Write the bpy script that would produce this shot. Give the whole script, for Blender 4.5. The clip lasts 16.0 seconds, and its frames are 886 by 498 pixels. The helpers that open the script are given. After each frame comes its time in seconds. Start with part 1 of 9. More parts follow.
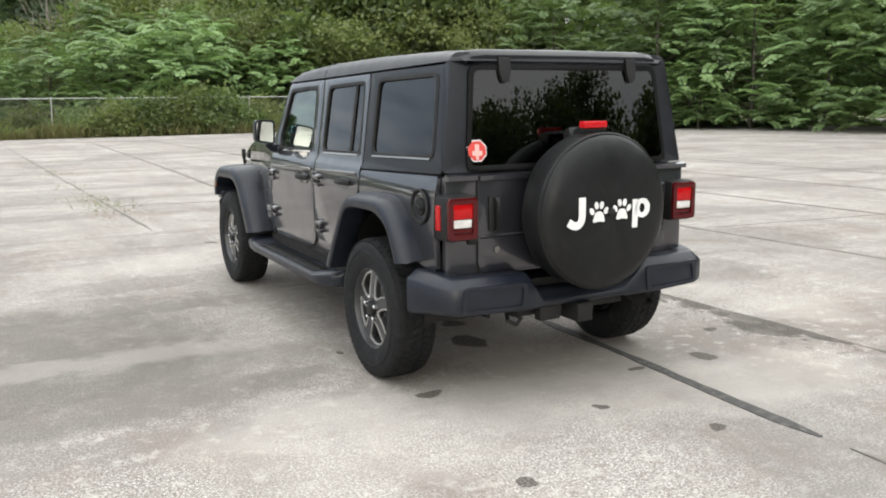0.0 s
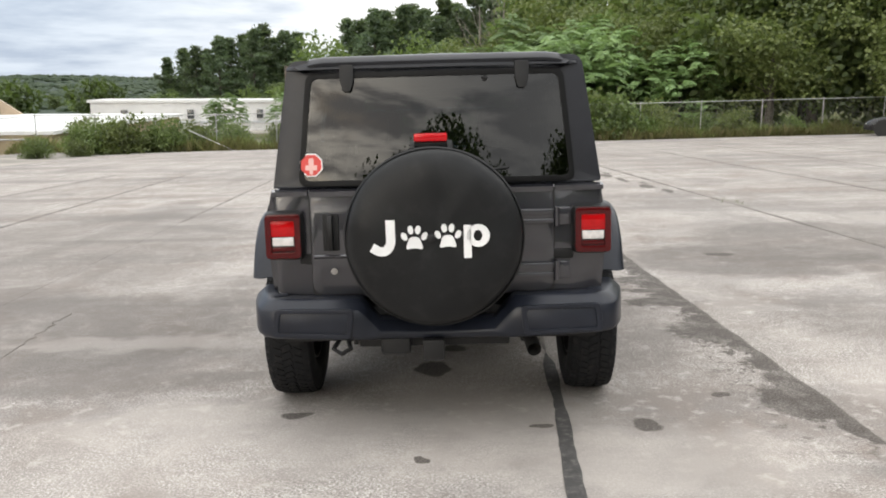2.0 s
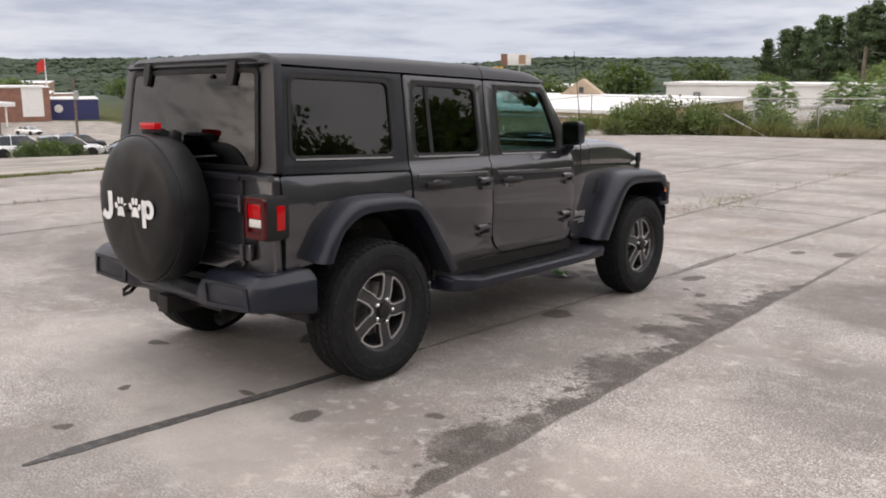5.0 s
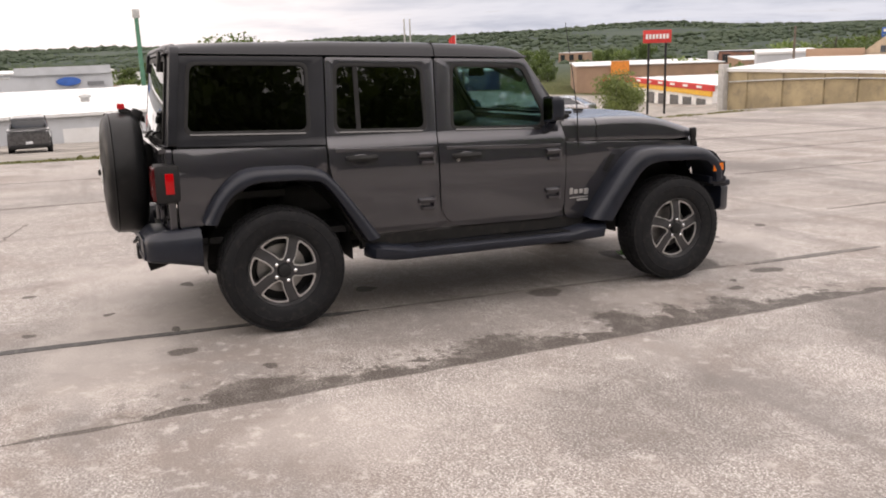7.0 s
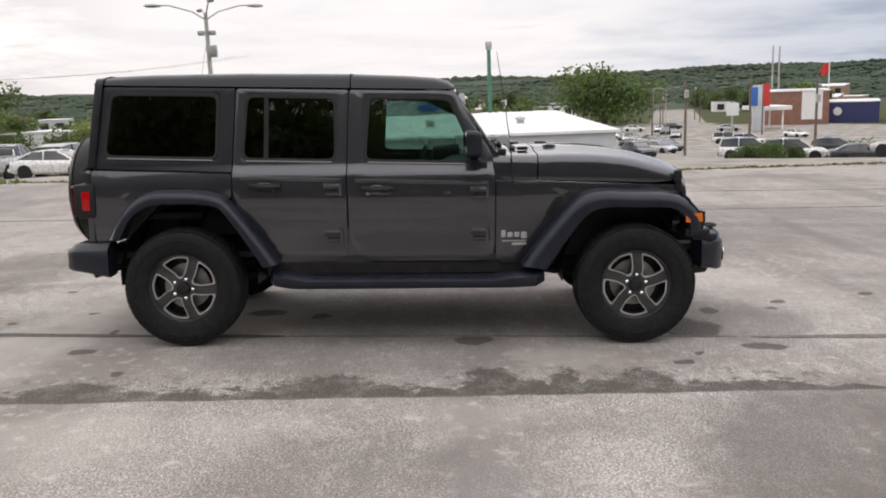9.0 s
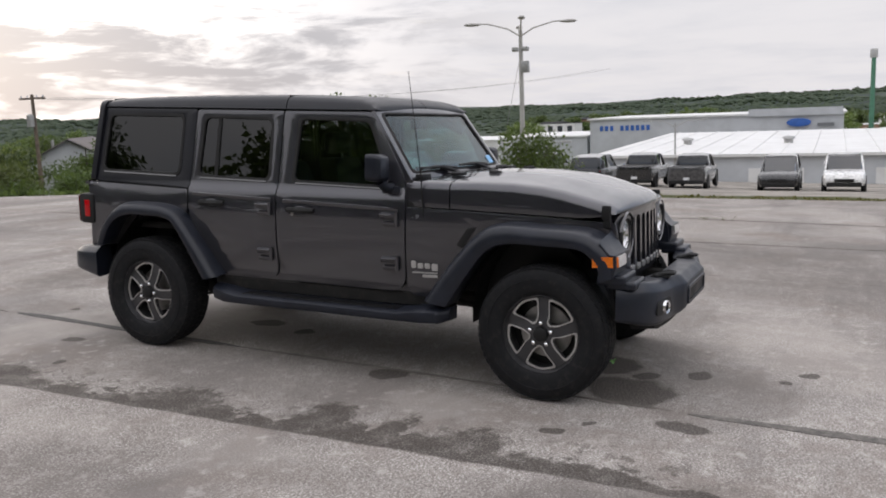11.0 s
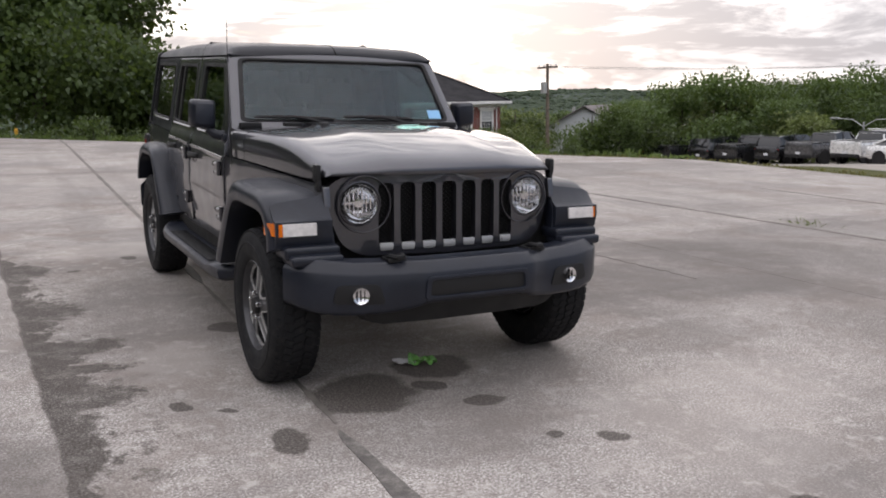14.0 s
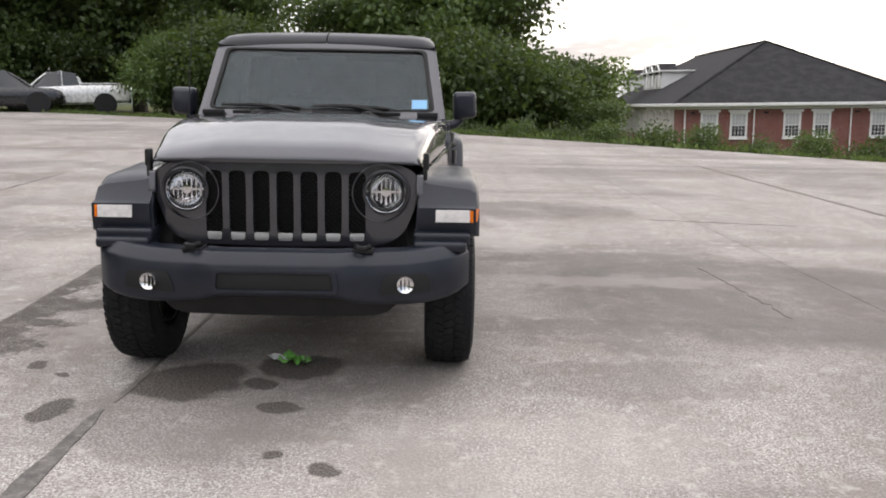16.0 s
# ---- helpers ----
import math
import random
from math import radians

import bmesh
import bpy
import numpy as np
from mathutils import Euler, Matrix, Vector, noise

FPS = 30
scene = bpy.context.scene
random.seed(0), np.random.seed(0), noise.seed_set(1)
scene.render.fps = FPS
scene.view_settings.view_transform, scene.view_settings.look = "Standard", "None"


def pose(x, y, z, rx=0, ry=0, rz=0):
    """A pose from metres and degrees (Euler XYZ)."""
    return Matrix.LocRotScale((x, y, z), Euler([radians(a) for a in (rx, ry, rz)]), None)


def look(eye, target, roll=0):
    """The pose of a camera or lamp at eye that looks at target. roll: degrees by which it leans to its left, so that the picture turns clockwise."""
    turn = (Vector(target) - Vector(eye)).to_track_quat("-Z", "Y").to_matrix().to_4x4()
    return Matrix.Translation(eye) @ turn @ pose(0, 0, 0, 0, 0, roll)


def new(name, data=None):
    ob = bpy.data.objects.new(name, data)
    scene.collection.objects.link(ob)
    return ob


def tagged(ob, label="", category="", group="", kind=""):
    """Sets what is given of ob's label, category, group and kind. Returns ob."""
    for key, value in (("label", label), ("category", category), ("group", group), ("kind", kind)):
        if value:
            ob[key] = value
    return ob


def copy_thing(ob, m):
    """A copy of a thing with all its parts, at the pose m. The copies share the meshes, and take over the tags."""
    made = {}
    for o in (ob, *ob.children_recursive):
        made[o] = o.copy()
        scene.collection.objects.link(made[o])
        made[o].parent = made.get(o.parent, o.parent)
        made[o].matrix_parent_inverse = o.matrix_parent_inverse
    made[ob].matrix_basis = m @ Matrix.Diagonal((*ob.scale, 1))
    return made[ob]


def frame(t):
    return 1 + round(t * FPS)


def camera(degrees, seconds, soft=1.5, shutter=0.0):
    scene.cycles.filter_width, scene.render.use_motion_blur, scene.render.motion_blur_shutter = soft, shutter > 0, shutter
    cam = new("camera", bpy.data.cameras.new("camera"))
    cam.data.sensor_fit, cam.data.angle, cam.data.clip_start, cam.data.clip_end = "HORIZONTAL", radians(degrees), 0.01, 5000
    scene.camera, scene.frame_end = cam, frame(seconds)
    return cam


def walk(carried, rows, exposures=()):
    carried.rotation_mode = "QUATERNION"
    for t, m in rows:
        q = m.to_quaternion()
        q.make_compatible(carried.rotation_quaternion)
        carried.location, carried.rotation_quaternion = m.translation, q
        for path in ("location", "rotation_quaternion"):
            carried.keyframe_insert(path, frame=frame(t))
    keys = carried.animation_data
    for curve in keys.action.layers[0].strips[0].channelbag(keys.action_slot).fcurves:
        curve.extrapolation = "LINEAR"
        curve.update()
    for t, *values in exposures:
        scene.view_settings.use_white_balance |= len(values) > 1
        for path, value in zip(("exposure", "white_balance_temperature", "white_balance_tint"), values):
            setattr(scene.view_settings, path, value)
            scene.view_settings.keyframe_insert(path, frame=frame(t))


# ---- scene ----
cam = camera(54.9, 16.0, 1.9)
# the lot slopes: its plane leans by about two degrees, and all that stands on it leans along
LOT = Vector((0.027, -0.025, 1)).rotation_difference(Vector((0, 0, 1))).to_matrix().to_4x4()
PATH = [
    (0, (-2.76, -4.312, 1.562), (-1.826, -2.578, 1.215), -0.6),
    (0.5, (-2.083, -4.494, 1.55), (-1.397, -2.649, 1.193), 0.6),
    (1, (-1.352, -4.661, 1.543), (-0.915, -2.738, 1.208), 0.3),
    (1.5, (-0.614, -4.657, 1.535), (-0.439, -2.691, 1.213), -0.9),
    (2, (0.101, -4.646, 1.531), (0.067, -2.671, 1.216), -1.5),
    (2.5, (0.829, -4.516, 1.529), (0.575, -2.554, 1.235), -1.5),
    (3, (1.562, -4.431, 1.533), (1.043, -2.519, 1.261), -0.7),
    (3.5, (2.257, -4.256, 1.535), (1.55, -2.407, 1.247), -0.2),
    (4, (2.944, -4.034, 1.553), (2.051, -2.271, 1.248), 0.4),
    (4.2, (3.19, -3.9, 1.541), (2.223, -2.178, 1.224), 0.6),
    (6.3, (5.606, -2.006, 1.593), (3.916, -0.995, 1.241), -1.2),
    (6.5, (5.765, -1.761, 1.595), (4.041, -0.815, 1.229), -1.1),
    (7, (6.106, -1.09, 1.586), (4.299, -0.333, 1.185), -1.3),
    (7.5, (6.336, -0.355, 1.575), (4.455, 0.192, 1.174), -2.1),
    (8, (6.455, 0.373, 1.575), (4.52, 0.696, 1.189), -1.8),
    (8.5, (6.486, 1.117, 1.567), (4.524, 1.256, 1.205), -1.1),
    (9, (6.439, 1.84, 1.558), (4.465, 1.807, 1.235), -0.7),
    (9.5, (6.295, 2.577, 1.562), (4.33, 2.351, 1.266), -1.3),
    (9.7, (6.235, 2.831, 1.567), (4.281, 2.526, 1.273), -1.2),
    (11.8, (4.685, 5.52, 1.533), (3.082, 4.364, 1.226), 0.3),
    (12, (4.47, 5.701, 1.505), (2.916, 4.483, 1.189), 0.3),
    (12.5, (3.95, 6.171, 1.513), (2.542, 4.788, 1.191), -0.6),
    (13, (3.35, 6.571, 1.501), (2.114, 5.033, 1.178), 0.4),
    (13.5, (2.73, 6.948, 1.497), (1.648, 5.301, 1.156), 1.4),
    (14, (2.054, 7.199, 1.481), (1.125, 5.464, 1.121), 0.9),
    (14.5, (1.38, 7.406, 1.463), (0.66, 5.574, 1.11), 0.2),
    (15, (0.689, 7.495, 1.474), (0.226, 5.585, 1.104), 0.0),
    (15.5, (-0.032, 7.535, 1.474), (-0.271, 5.586, 1.095), -0.0),
    (16, (-0.729, 7.48, 1.465), (-0.744, 5.516, 1.086), 1.0),
]
# seconds, stops, kelvin, tint
EXPOSURES = [(0.0, 0.60, 6980, 9), (2.0, 0.40, 7080, 12), (2.5, 0.28, 7120, 13), (3.0, -0.02, 7180, 16), (3.5, 0.02, 7250, 16), (4.0, 0.12, 7250, 17), (6.5, 0.11, 7450, 21), (7.0, 0.26, 7650, 22), (7.5, 0.28, 7600, 21), (8.0, 0.20, 7400, 19), (9.0, -0.02, 7080, 17), (9.5, -0.31, 6930, 17), (12.5, -0.30, 6830, 18), (14.5, -0.10, 6850, 19.5), (16.0, 0.14, 6980, 16.5)]
walk(cam, [(t, LOT @ look(eye, target, roll)) for t, eye, target, roll in PATH], EXPOSURES)

# ---- world and light ----
SUN_EL, SUN_ROT = radians(12.3), radians(207.6)
SUN_DIR = Vector((math.sin(SUN_ROT) * math.cos(SUN_EL), math.cos(SUN_ROT) * math.cos(SUN_EL), math.sin(SUN_EL)))
SKY_GAIN, CLOUD_GAIN, SUN_STRENGTH = 0.14, 1.0, 0.05


class Nodes:
    """Wires node trees."""

    def __init__(self, tree):
        self.tree = tree
        tree.nodes.clear()

    def node(self, kind, **props):
        n = self.tree.nodes.new(kind)
        for key, value in props.items():
            if key == "op":
                n.operation = value
            elif key == "blend":
                n.blend_type = value
            elif key == "data":
                n.data_type = value
            elif key == "sky":
                n.sky_type = value
            elif key == "feature":
                n.feature = value
            elif key == "wave":
                n.wave_type = value
            elif key == "dims":
                n.noise_dimensions = value
        return n

    def put(self, socket, value):
        if isinstance(value, bpy.types.NodeSocket):
            self.tree.links.new(value, socket)
        elif isinstance(value, (tuple, list, Vector)) and socket.type == "RGBA":
            socket.default_value = (*value[:3], 1.0)
        else:
            socket.default_value = value

    def math(self, op, a, b=0.0, c=0.0, clamp=False):
        n = self.node("ShaderNodeMath", op=op)
        n.use_clamp = clamp
        self.put(n.inputs[0], a), self.put(n.inputs[1], b)
        if op in ("SMOOTH_MIN", "SMOOTH_MAX", "MULTIPLY_ADD", "COMPARE"):
            self.put(n.inputs[2], c)
        return n.outputs[0]

    def vec(self, op, a, b=(0, 0, 0)):
        n = self.node("ShaderNodeVectorMath", op=op)
        self.put(n.inputs[0], a)
        if op == "SCALE":
            self.put(n.inputs["Scale"], b)
        else:
            self.put(n.inputs[1], b)
        return n.outputs["Value"] if op in ("LENGTH", "DOT_PRODUCT", "DISTANCE") else n.outputs[0]

    def noise(self, vector, scale, detail=3.0, rough=0.55, distort=0.0):
        n = self.node("ShaderNodeTexNoise")
        self.put(n.inputs["Vector"], vector)
        n.inputs["Scale"].default_value, n.inputs["Detail"].default_value = scale, detail
        n.inputs["Roughness"].default_value, n.inputs["Distortion"].default_value = rough, distort
        return n.outputs[0]

    def voronoi(self, vector, scale, feature="F1"):
        n = self.node("ShaderNodeTexVoronoi", feature=feature)
        self.put(n.inputs["Vector"], vector)
        n.inputs["Scale"].default_value = scale
        return n.outputs["Distance"], n.outputs.get("Color")

    def ramp(self, fac, lo, hi, out_lo=0.0, out_hi=1.0, smooth=True):
        n = self.node("ShaderNodeMapRange")
        n.interpolation_type = "SMOOTHSTEP" if smooth else "LINEAR"
        self.put(n.inputs["Value"], fac)
        for key, value in (("From Min", lo), ("From Max", hi), ("To Min", out_lo), ("To Max", out_hi)):
            n.inputs[key].default_value = value
        return n.outputs[0]

    def mix(self, fac, a, b, blend="MIX"):
        n = self.node("ShaderNodeMix", data="RGBA", blend=blend)
        self.put(n.inputs["Factor"], fac), self.put(n.inputs["A"], a), self.put(n.inputs["B"], b)
        return n.outputs["Result"]

    def bump(self, height, strength, distance=0.01):
        n = self.node("ShaderNodeBump")
        n.inputs["Strength"].default_value, n.inputs["Distance"].default_value = strength, distance
        self.put(n.inputs["Height"], height)
        return n.outputs[0]


def make_world():
    world = bpy.data.worlds.new("evening_sky")
    world.use_nodes = True
    scene.world = world
    n = Nodes(world.node_tree)
    sky = n.node("ShaderNodeTexSky", sky="NISHITA")
    sky.sun_disc, sky.sun_elevation, sky.sun_rotation = False, SUN_EL, SUN_ROT
    sky.air_density, sky.dust_density, sky.ozone_density = 1.0, 2.0, 1.5
    way = n.node("ShaderNodeTexCoord").outputs["Generated"]
    split = n.node("ShaderNodeSeparateXYZ")
    n.put(split.inputs[0], way)
    # clouds spread over a flat deck: the way is divided by its height
    up = n.math("ADD", n.math("ABSOLUTE", split.outputs[2]), 0.10)
    flat = n.node("ShaderNodeCombineXYZ")
    n.put(flat.inputs[0], n.math("DIVIDE", split.outputs[0], up))
    n.put(flat.inputs[1], n.math("DIVIDE", split.outputs[1], up))
    deck = flat.outputs[0]
    big = n.noise(deck, 0.55, 6.0, 0.55, 0.3)
    fine = n.noise(deck, 1.6, 5.0, 0.6, 0.2)
    shape = n.math("ADD", n.math("MULTIPLY", big, 0.7), n.math("MULTIPLY", fine, 0.3))
    bank = n.noise(n.vec("MULTIPLY", way, (2.6, 2.6, 15.0)), 1.7, 6.0, 0.6, 0.6)
    cover = n.ramp(shape, 0.22, 0.42)
    shade = n.ramp(shape, 0.42, 0.66)
    shade = n.math("MULTIPLY", shade, n.ramp(n.vec("DOT_PRODUCT", way, tuple(SUN_DIR)), -0.1, 0.5, 1.0, 0.3))
    # clouds are whiter on the side of the low sun, greyer where they are thick
    toward = n.vec("DOT_PRODUCT", way, tuple(SUN_DIR))
    glow = n.math("ADD", n.ramp(toward, -0.6, 0.9, 1.18, 1.1), n.math("MULTIPLY", n.math("POWER", n.math("MAXIMUM", toward, 0.0), 11.0), 0.5))
    glow = n.math("MULTIPLY", glow, n.ramp(split.outputs[2], 0.12, 0.85, 1.0, 1.9))
    thick = n.mix(shade, (0.89, 0.94, 0.985), (0.45, 0.54, 0.66))
    # a blue-grey bank stands over the valley in the north-west
    west = n.ramp(n.vec("DOT_PRODUCT", way, (-0.68, 0.73, 0.0)), 0.74, 0.97, 0.0, 0.85)
    thick = n.mix(west, thick, n.vec("MULTIPLY", thick, (0.43, 0.53, 0.66)))
    # ragged dark banks on the side of the sun, and its warm glow between them
    ahead = n.math("MAXIMUM", toward, 0.0)
    torn = n.math("ADD", n.math("MULTIPLY", bank, 0.72), n.math("MULTIPLY", n.noise(n.vec("MULTIPLY", way, (5.0, 5.0, 22.0)), 2.3, 6.0, 0.62, 0.5), 0.28))
    heavy = n.math("MULTIPLY", n.ramp(torn, 0.43, 0.57), n.ramp(toward, 0.70, 0.93))
    thick = n.mix(n.math("MULTIPLY", heavy, 0.85), thick, (0.34, 0.37, 0.42))
    swirl = n.node("ShaderNodeTexNoise")
    n.put(swirl.inputs["Vector"], n.vec("MULTIPLY", way, (1.0, 1.0, 2.2)))
    swirl.inputs["Scale"].default_value, swirl.inputs["Detail"].default_value = 14.0, 5.0
    bent = n.vec("ADD", way, n.vec("SCALE", n.vec("SUBTRACT", swirl.outputs["Color"], (0.5, 0.5, 0.5)), 0.13))
    blurred = n.math("MAXIMUM", n.vec("DOT_PRODUCT", n.vec("NORMALIZE", bent), tuple(SUN_DIR)), 0.0)
    open_sky = n.ramp(torn, 0.40, 0.56, 1.0, 0.10)
    halo = n.math("MULTIPLY", n.math("POWER", ahead, 18.0), n.math("MULTIPLY", open_sky, 3.1))
    core = n.math("MULTIPLY", n.math("ADD", n.math("MULTIPLY", n.math("POWER", blurred, 1500.0), 22.0), n.math("MULTIPLY", n.math("POWER", blurred, 300.0), 9.0)), n.ramp(torn, 0.44, 0.57, 1.0, 0.04))
    lit = n.vec("SCALE", thick, n.math("MULTIPLY", glow, CLOUD_GAIN))
    lit = n.vec("ADD", lit, n.vec("SCALE", n.vec("ADD", n.vec("SCALE", (0.98, 0.94, 0.79), halo), n.vec("SCALE", (1.0, 0.95, 0.86), core)), CLOUD_GAIN))
    low = n.ramp(split.outputs[2], 0.0, 0.30, 0.16, 0.0)
    lit = n.mix(low, lit, (0.86, 0.87, 0.88))
    clear = n.vec("SCALE", sky.outputs[0], SKY_GAIN)
    out = n.mix(n.math("MULTIPLY", cover, 0.96), clear, lit)
    bg = n.node("ShaderNodeBackground")
    n.put(bg.inputs["Color"], out)
    bg.inputs["Strength"].default_value = 1.0
    n.put(n.node("ShaderNodeOutputWorld").inputs["Surface"], bg.outputs[0])


make_world()
sun = new("sun", bpy.data.lights.new("sun", "SUN"))
sun.data.energy, sun.data.angle, sun.data.color = SUN_STRENGTH, radians(45), (1.0, 0.93, 0.84)
sun.matrix_world = look((0, 0, 60), Vector((0, 0, 60)) - SUN_DIR)


# ---- materials ----
def material(name):
    m = bpy.data.materials.new(name)
    m.use_nodes = True
    n = Nodes(m.node_tree)
    bsdf = n.node("ShaderNodeBsdfPrincipled")
    n.put(n.node("ShaderNodeOutputMaterial").inputs["Surface"], bsdf.outputs[0])
    return m, n, bsdf


def place(n):
    return n.node("ShaderNodeNewGeometry").outputs["Position"]


def local(n):
    return n.node("ShaderNodeTexCoord").outputs["Object"]


def plain(name, colour, rough=0.5, metal=0.0, vary=0.12, scale=6.0, fine=0.0, bump=0.0, coat=0.0, dirt=None, spec=0.5):
    """Paint, plastic, metal and the like: a colour with soft blotches, a fine grain and, if given, dust."""
    m, n, b = material(name)
    p = local(n)
    blot = n.noise(p, scale, 4.0)
    grain = n.noise(p, scale * 30, 2.0)
    c = n.mix(n.ramp(blot, 0.3, 0.7), [v * (1 - vary) for v in colour], [min(1, v * (1 + vary)) for v in colour])
    if fine:
        c = n.mix(n.ramp(grain, 0.35, 0.65), c, n.vec("SCALE", c, 1 - fine))
    if dirt:
        c = n.mix(n.ramp(n.noise(p, scale * 2.3, 5.0, 0.65), 0.48, 0.75, 0.0, dirt[1]), c, dirt[0])
    n.put(b.inputs["Base Color"], c)
    n.put(b.inputs["Roughness"], n.ramp(blot, 0.25, 0.75, max(0.02, rough * 0.85), min(1, rough * 1.15)))
    b.inputs["Metallic"].default_value = metal
    b.inputs["Specular IOR Level"].default_value = spec
    b.inputs["Coat Weight"].default_value = coat
    b.inputs["Coat Roughness"].default_value = 0.04
    if bump:
        n.put(b.inputs["Normal"], n.bump(grain, bump, 0.004))
    return m


def lamp_plastic(name, colour, rough=0.12, glow=0.0):
    m, n, b = material(name)
    p = local(n)
    n.put(b.inputs["Base Color"], n.mix(n.ramp(n.noise(p, 40.0), 0.3, 0.7), [v * 0.8 for v in colour], colour))
    b.inputs["Roughness"].default_value = rough
    b.inputs["Specular IOR Level"].default_value = 0.3
    b.inputs["Coat Weight"].default_value = 0.2
    b.inputs["Coat Roughness"].default_value = 0.03
    if glow:
        b.inputs["Emission Color"].default_value = (*colour, 1)
        b.inputs["Emission Strength"].default_value = glow
    return m


def glass(name, tint, gloss=1.0):
    """A pane: sees through with a tint, mirrors by the angle."""
    m = bpy.data.materials.new(name)
    m.use_nodes = True
    n = Nodes(m.node_tree)
    see = n.node("ShaderNodeBsdfTransparent")
    see.inputs["Color"].default_value = (*tint, 1)
    mirror = n.node("ShaderNodeBsdfGlossy")
    mirror.inputs["Roughness"].default_value = 0.012
    mirror.inputs["Color"].default_value = (1, 1, 1, 1)
    wave = n.noise(local(n), 2.2, 1.0)
    n.put(mirror.inputs["Normal"], n.bump(wave, 0.03, 0.02))
    face = n.node("ShaderNodeLayerWeight")
    face.inputs["Blend"].default_value = 0.5
    fres = n.math("MULTIPLY_ADD", n.math("POWER", face.outputs["Facing"], 5.0), 0.957, 0.043)
    mix = n.node("ShaderNodeMixShader")
    n.put(mix.inputs[0], n.math("MULTIPLY", fres, gloss, clamp=True))
    n.put(mix.inputs[1], see.outputs[0]), n.put(mix.inputs[2], mirror.outputs[0])
    n.put(n.node("ShaderNodeOutputMaterial").inputs["Surface"], mix.outputs[0])
    return m


def metallic_paint(name, colour):
    m, n, b = material(name)
    p = local(n)
    flake = n.voronoi(p, 900.0)[1]
    dust = n.ramp(n.noise(p, 3.0, 5.0, 0.62), 0.45, 0.85, 0.0, 0.07)
    c = n.mix(0.10, colour, n.vec("SCALE", flake, 0.16))
    c = n.mix(dust, c, (0.135, 0.133, 0.140))
    n.put(b.inputs["Base Color"], c)
    b.inputs["Metallic"].default_value = 0.60
    n.put(b.inputs["Roughness"], n.ramp(n.noise(p, 5.0), 0.3, 0.7, 0.30, 0.38))
    b.inputs["Coat Weight"].default_value = 1.0
    b.inputs["Coat IOR"].default_value = 1.68
    b.inputs["Coat Roughness"].default_value = 0.025
    n.put(b.inputs["Normal"], n.bump(n.noise(p, 1.6, 2.0), 0.05, 0.01))
    return m


PAINT = metallic_paint("granite_metallic_paint", (0.033, 0.0330, 0.0425))
TRIM = plain("grained_black_plastic", (0.0125, 0.0152, 0.0235), 0.34, vary=0.15, scale=9, fine=0.12, bump=0.08, dirt=((0.046, 0.050, 0.060), 0.10), spec=0.38)
GLOSS_BLACK = plain("glossy_black_trim", (0.012, 0.012, 0.012), 0.12, vary=0.1, coat=1.0)
BLACK = plain("matt_black_plastic", (0.008, 0.008, 0.0085), 0.55, scale=8, bump=0.05, spec=0.4)
SEAL = plain("black_rubber_seal", (0.008, 0.008, 0.008), 0.7, scale=8)
UNDER = plain("dusty_black_steel", (0.014, 0.0135, 0.013), 0.75, scale=7, vary=0.3, dirt=((0.06, 0.052, 0.044), 0.35), spec=0.3)
RUBBER = plain("tyre_rubber", (0.0125, 0.013, 0.0145), 0.72, scale=12, vary=0.2, fine=0.15, bump=0.1, dirt=((0.055, 0.051, 0.046), 0.35), spec=0.2)
VINYL = plain("black_vinyl", (0.0080, 0.0085, 0.0092), 0.42, scale=5, vary=0.2, fine=0.1, bump=0.15, dirt=((0.036, 0.036, 0.037), 0.22), spec=0.28)
RIM_DARK = plain("dark_grey_rim_paint", (0.070, 0.070, 0.074), 0.32, metal=0.5, scale=10, dirt=((0.08, 0.075, 0.07), 0.12))
RIM_BRIGHT = plain("machined_aluminium", (0.58, 0.57, 0.56), 0.36, metal=0.7, scale=10, vary=0.08, dirt=((0.2, 0.17, 0.14), 0.25))
CHROME = plain("chrome", (0.75, 0.75, 0.76), 0.10, metal=1.0, vary=0.04)
SILVER = plain("satin_silver", (0.55, 0.55, 0.55), 0.3, metal=0.7, vary=0.05)
STEEL = plain("worn_steel", (0.35, 0.34, 0.33), 0.45, metal=0.9, scale=14, vary=0.2)
WHITE_PRINT = plain("white_print", (0.80, 0.80, 0.80), 0.5, vary=0.05, scale=12)
RED_PRINT = plain("red_print", (0.62, 0.06, 0.05), 0.5, vary=0.06)
BLUE_TAG = plain("pale_blue_paper", (0.25, 0.52, 0.80), 0.6, vary=0.05)
RED_LENS = lamp_plastic("red_lamp_lens", (0.40, 0.004, 0.006), glow=0.16)
DARK_RED = lamp_plastic("dark_red_lamp_frame", (0.075, 0.003, 0.004))
CLEAR_LENS = lamp_plastic("frosted_white_lens", (0.75, 0.72, 0.70), 0.2)
AMBER = lamp_plastic("amber_lens", (0.75, 0.17, 0.01))
SEAT = plain("black_seat_cloth", (0.02, 0.02, 0.021), 0.85, scale=14, bump=0.2)
GREY_CABIN = plain("grey_cabin_lining", (0.10, 0.10, 0.105), 0.8, scale=10)
TINT = glass("privacy_glass", (0.05, 0.055, 0.055), 1.2)
CLEAR = glass("green_tinted_glass", (0.62, 0.74, 0.70), 1.2)
SCREEN = glass("windscreen_glass", (0.60, 0.74, 0.78), 0.85)
HEADLENS = glass("clear_lamp_lens", (0.95, 0.95, 0.95), 1.0)
MIRROR = plain("mirror_silver", (0.85, 0.87, 0.88), 0.02, metal=1.0, vary=0.0)


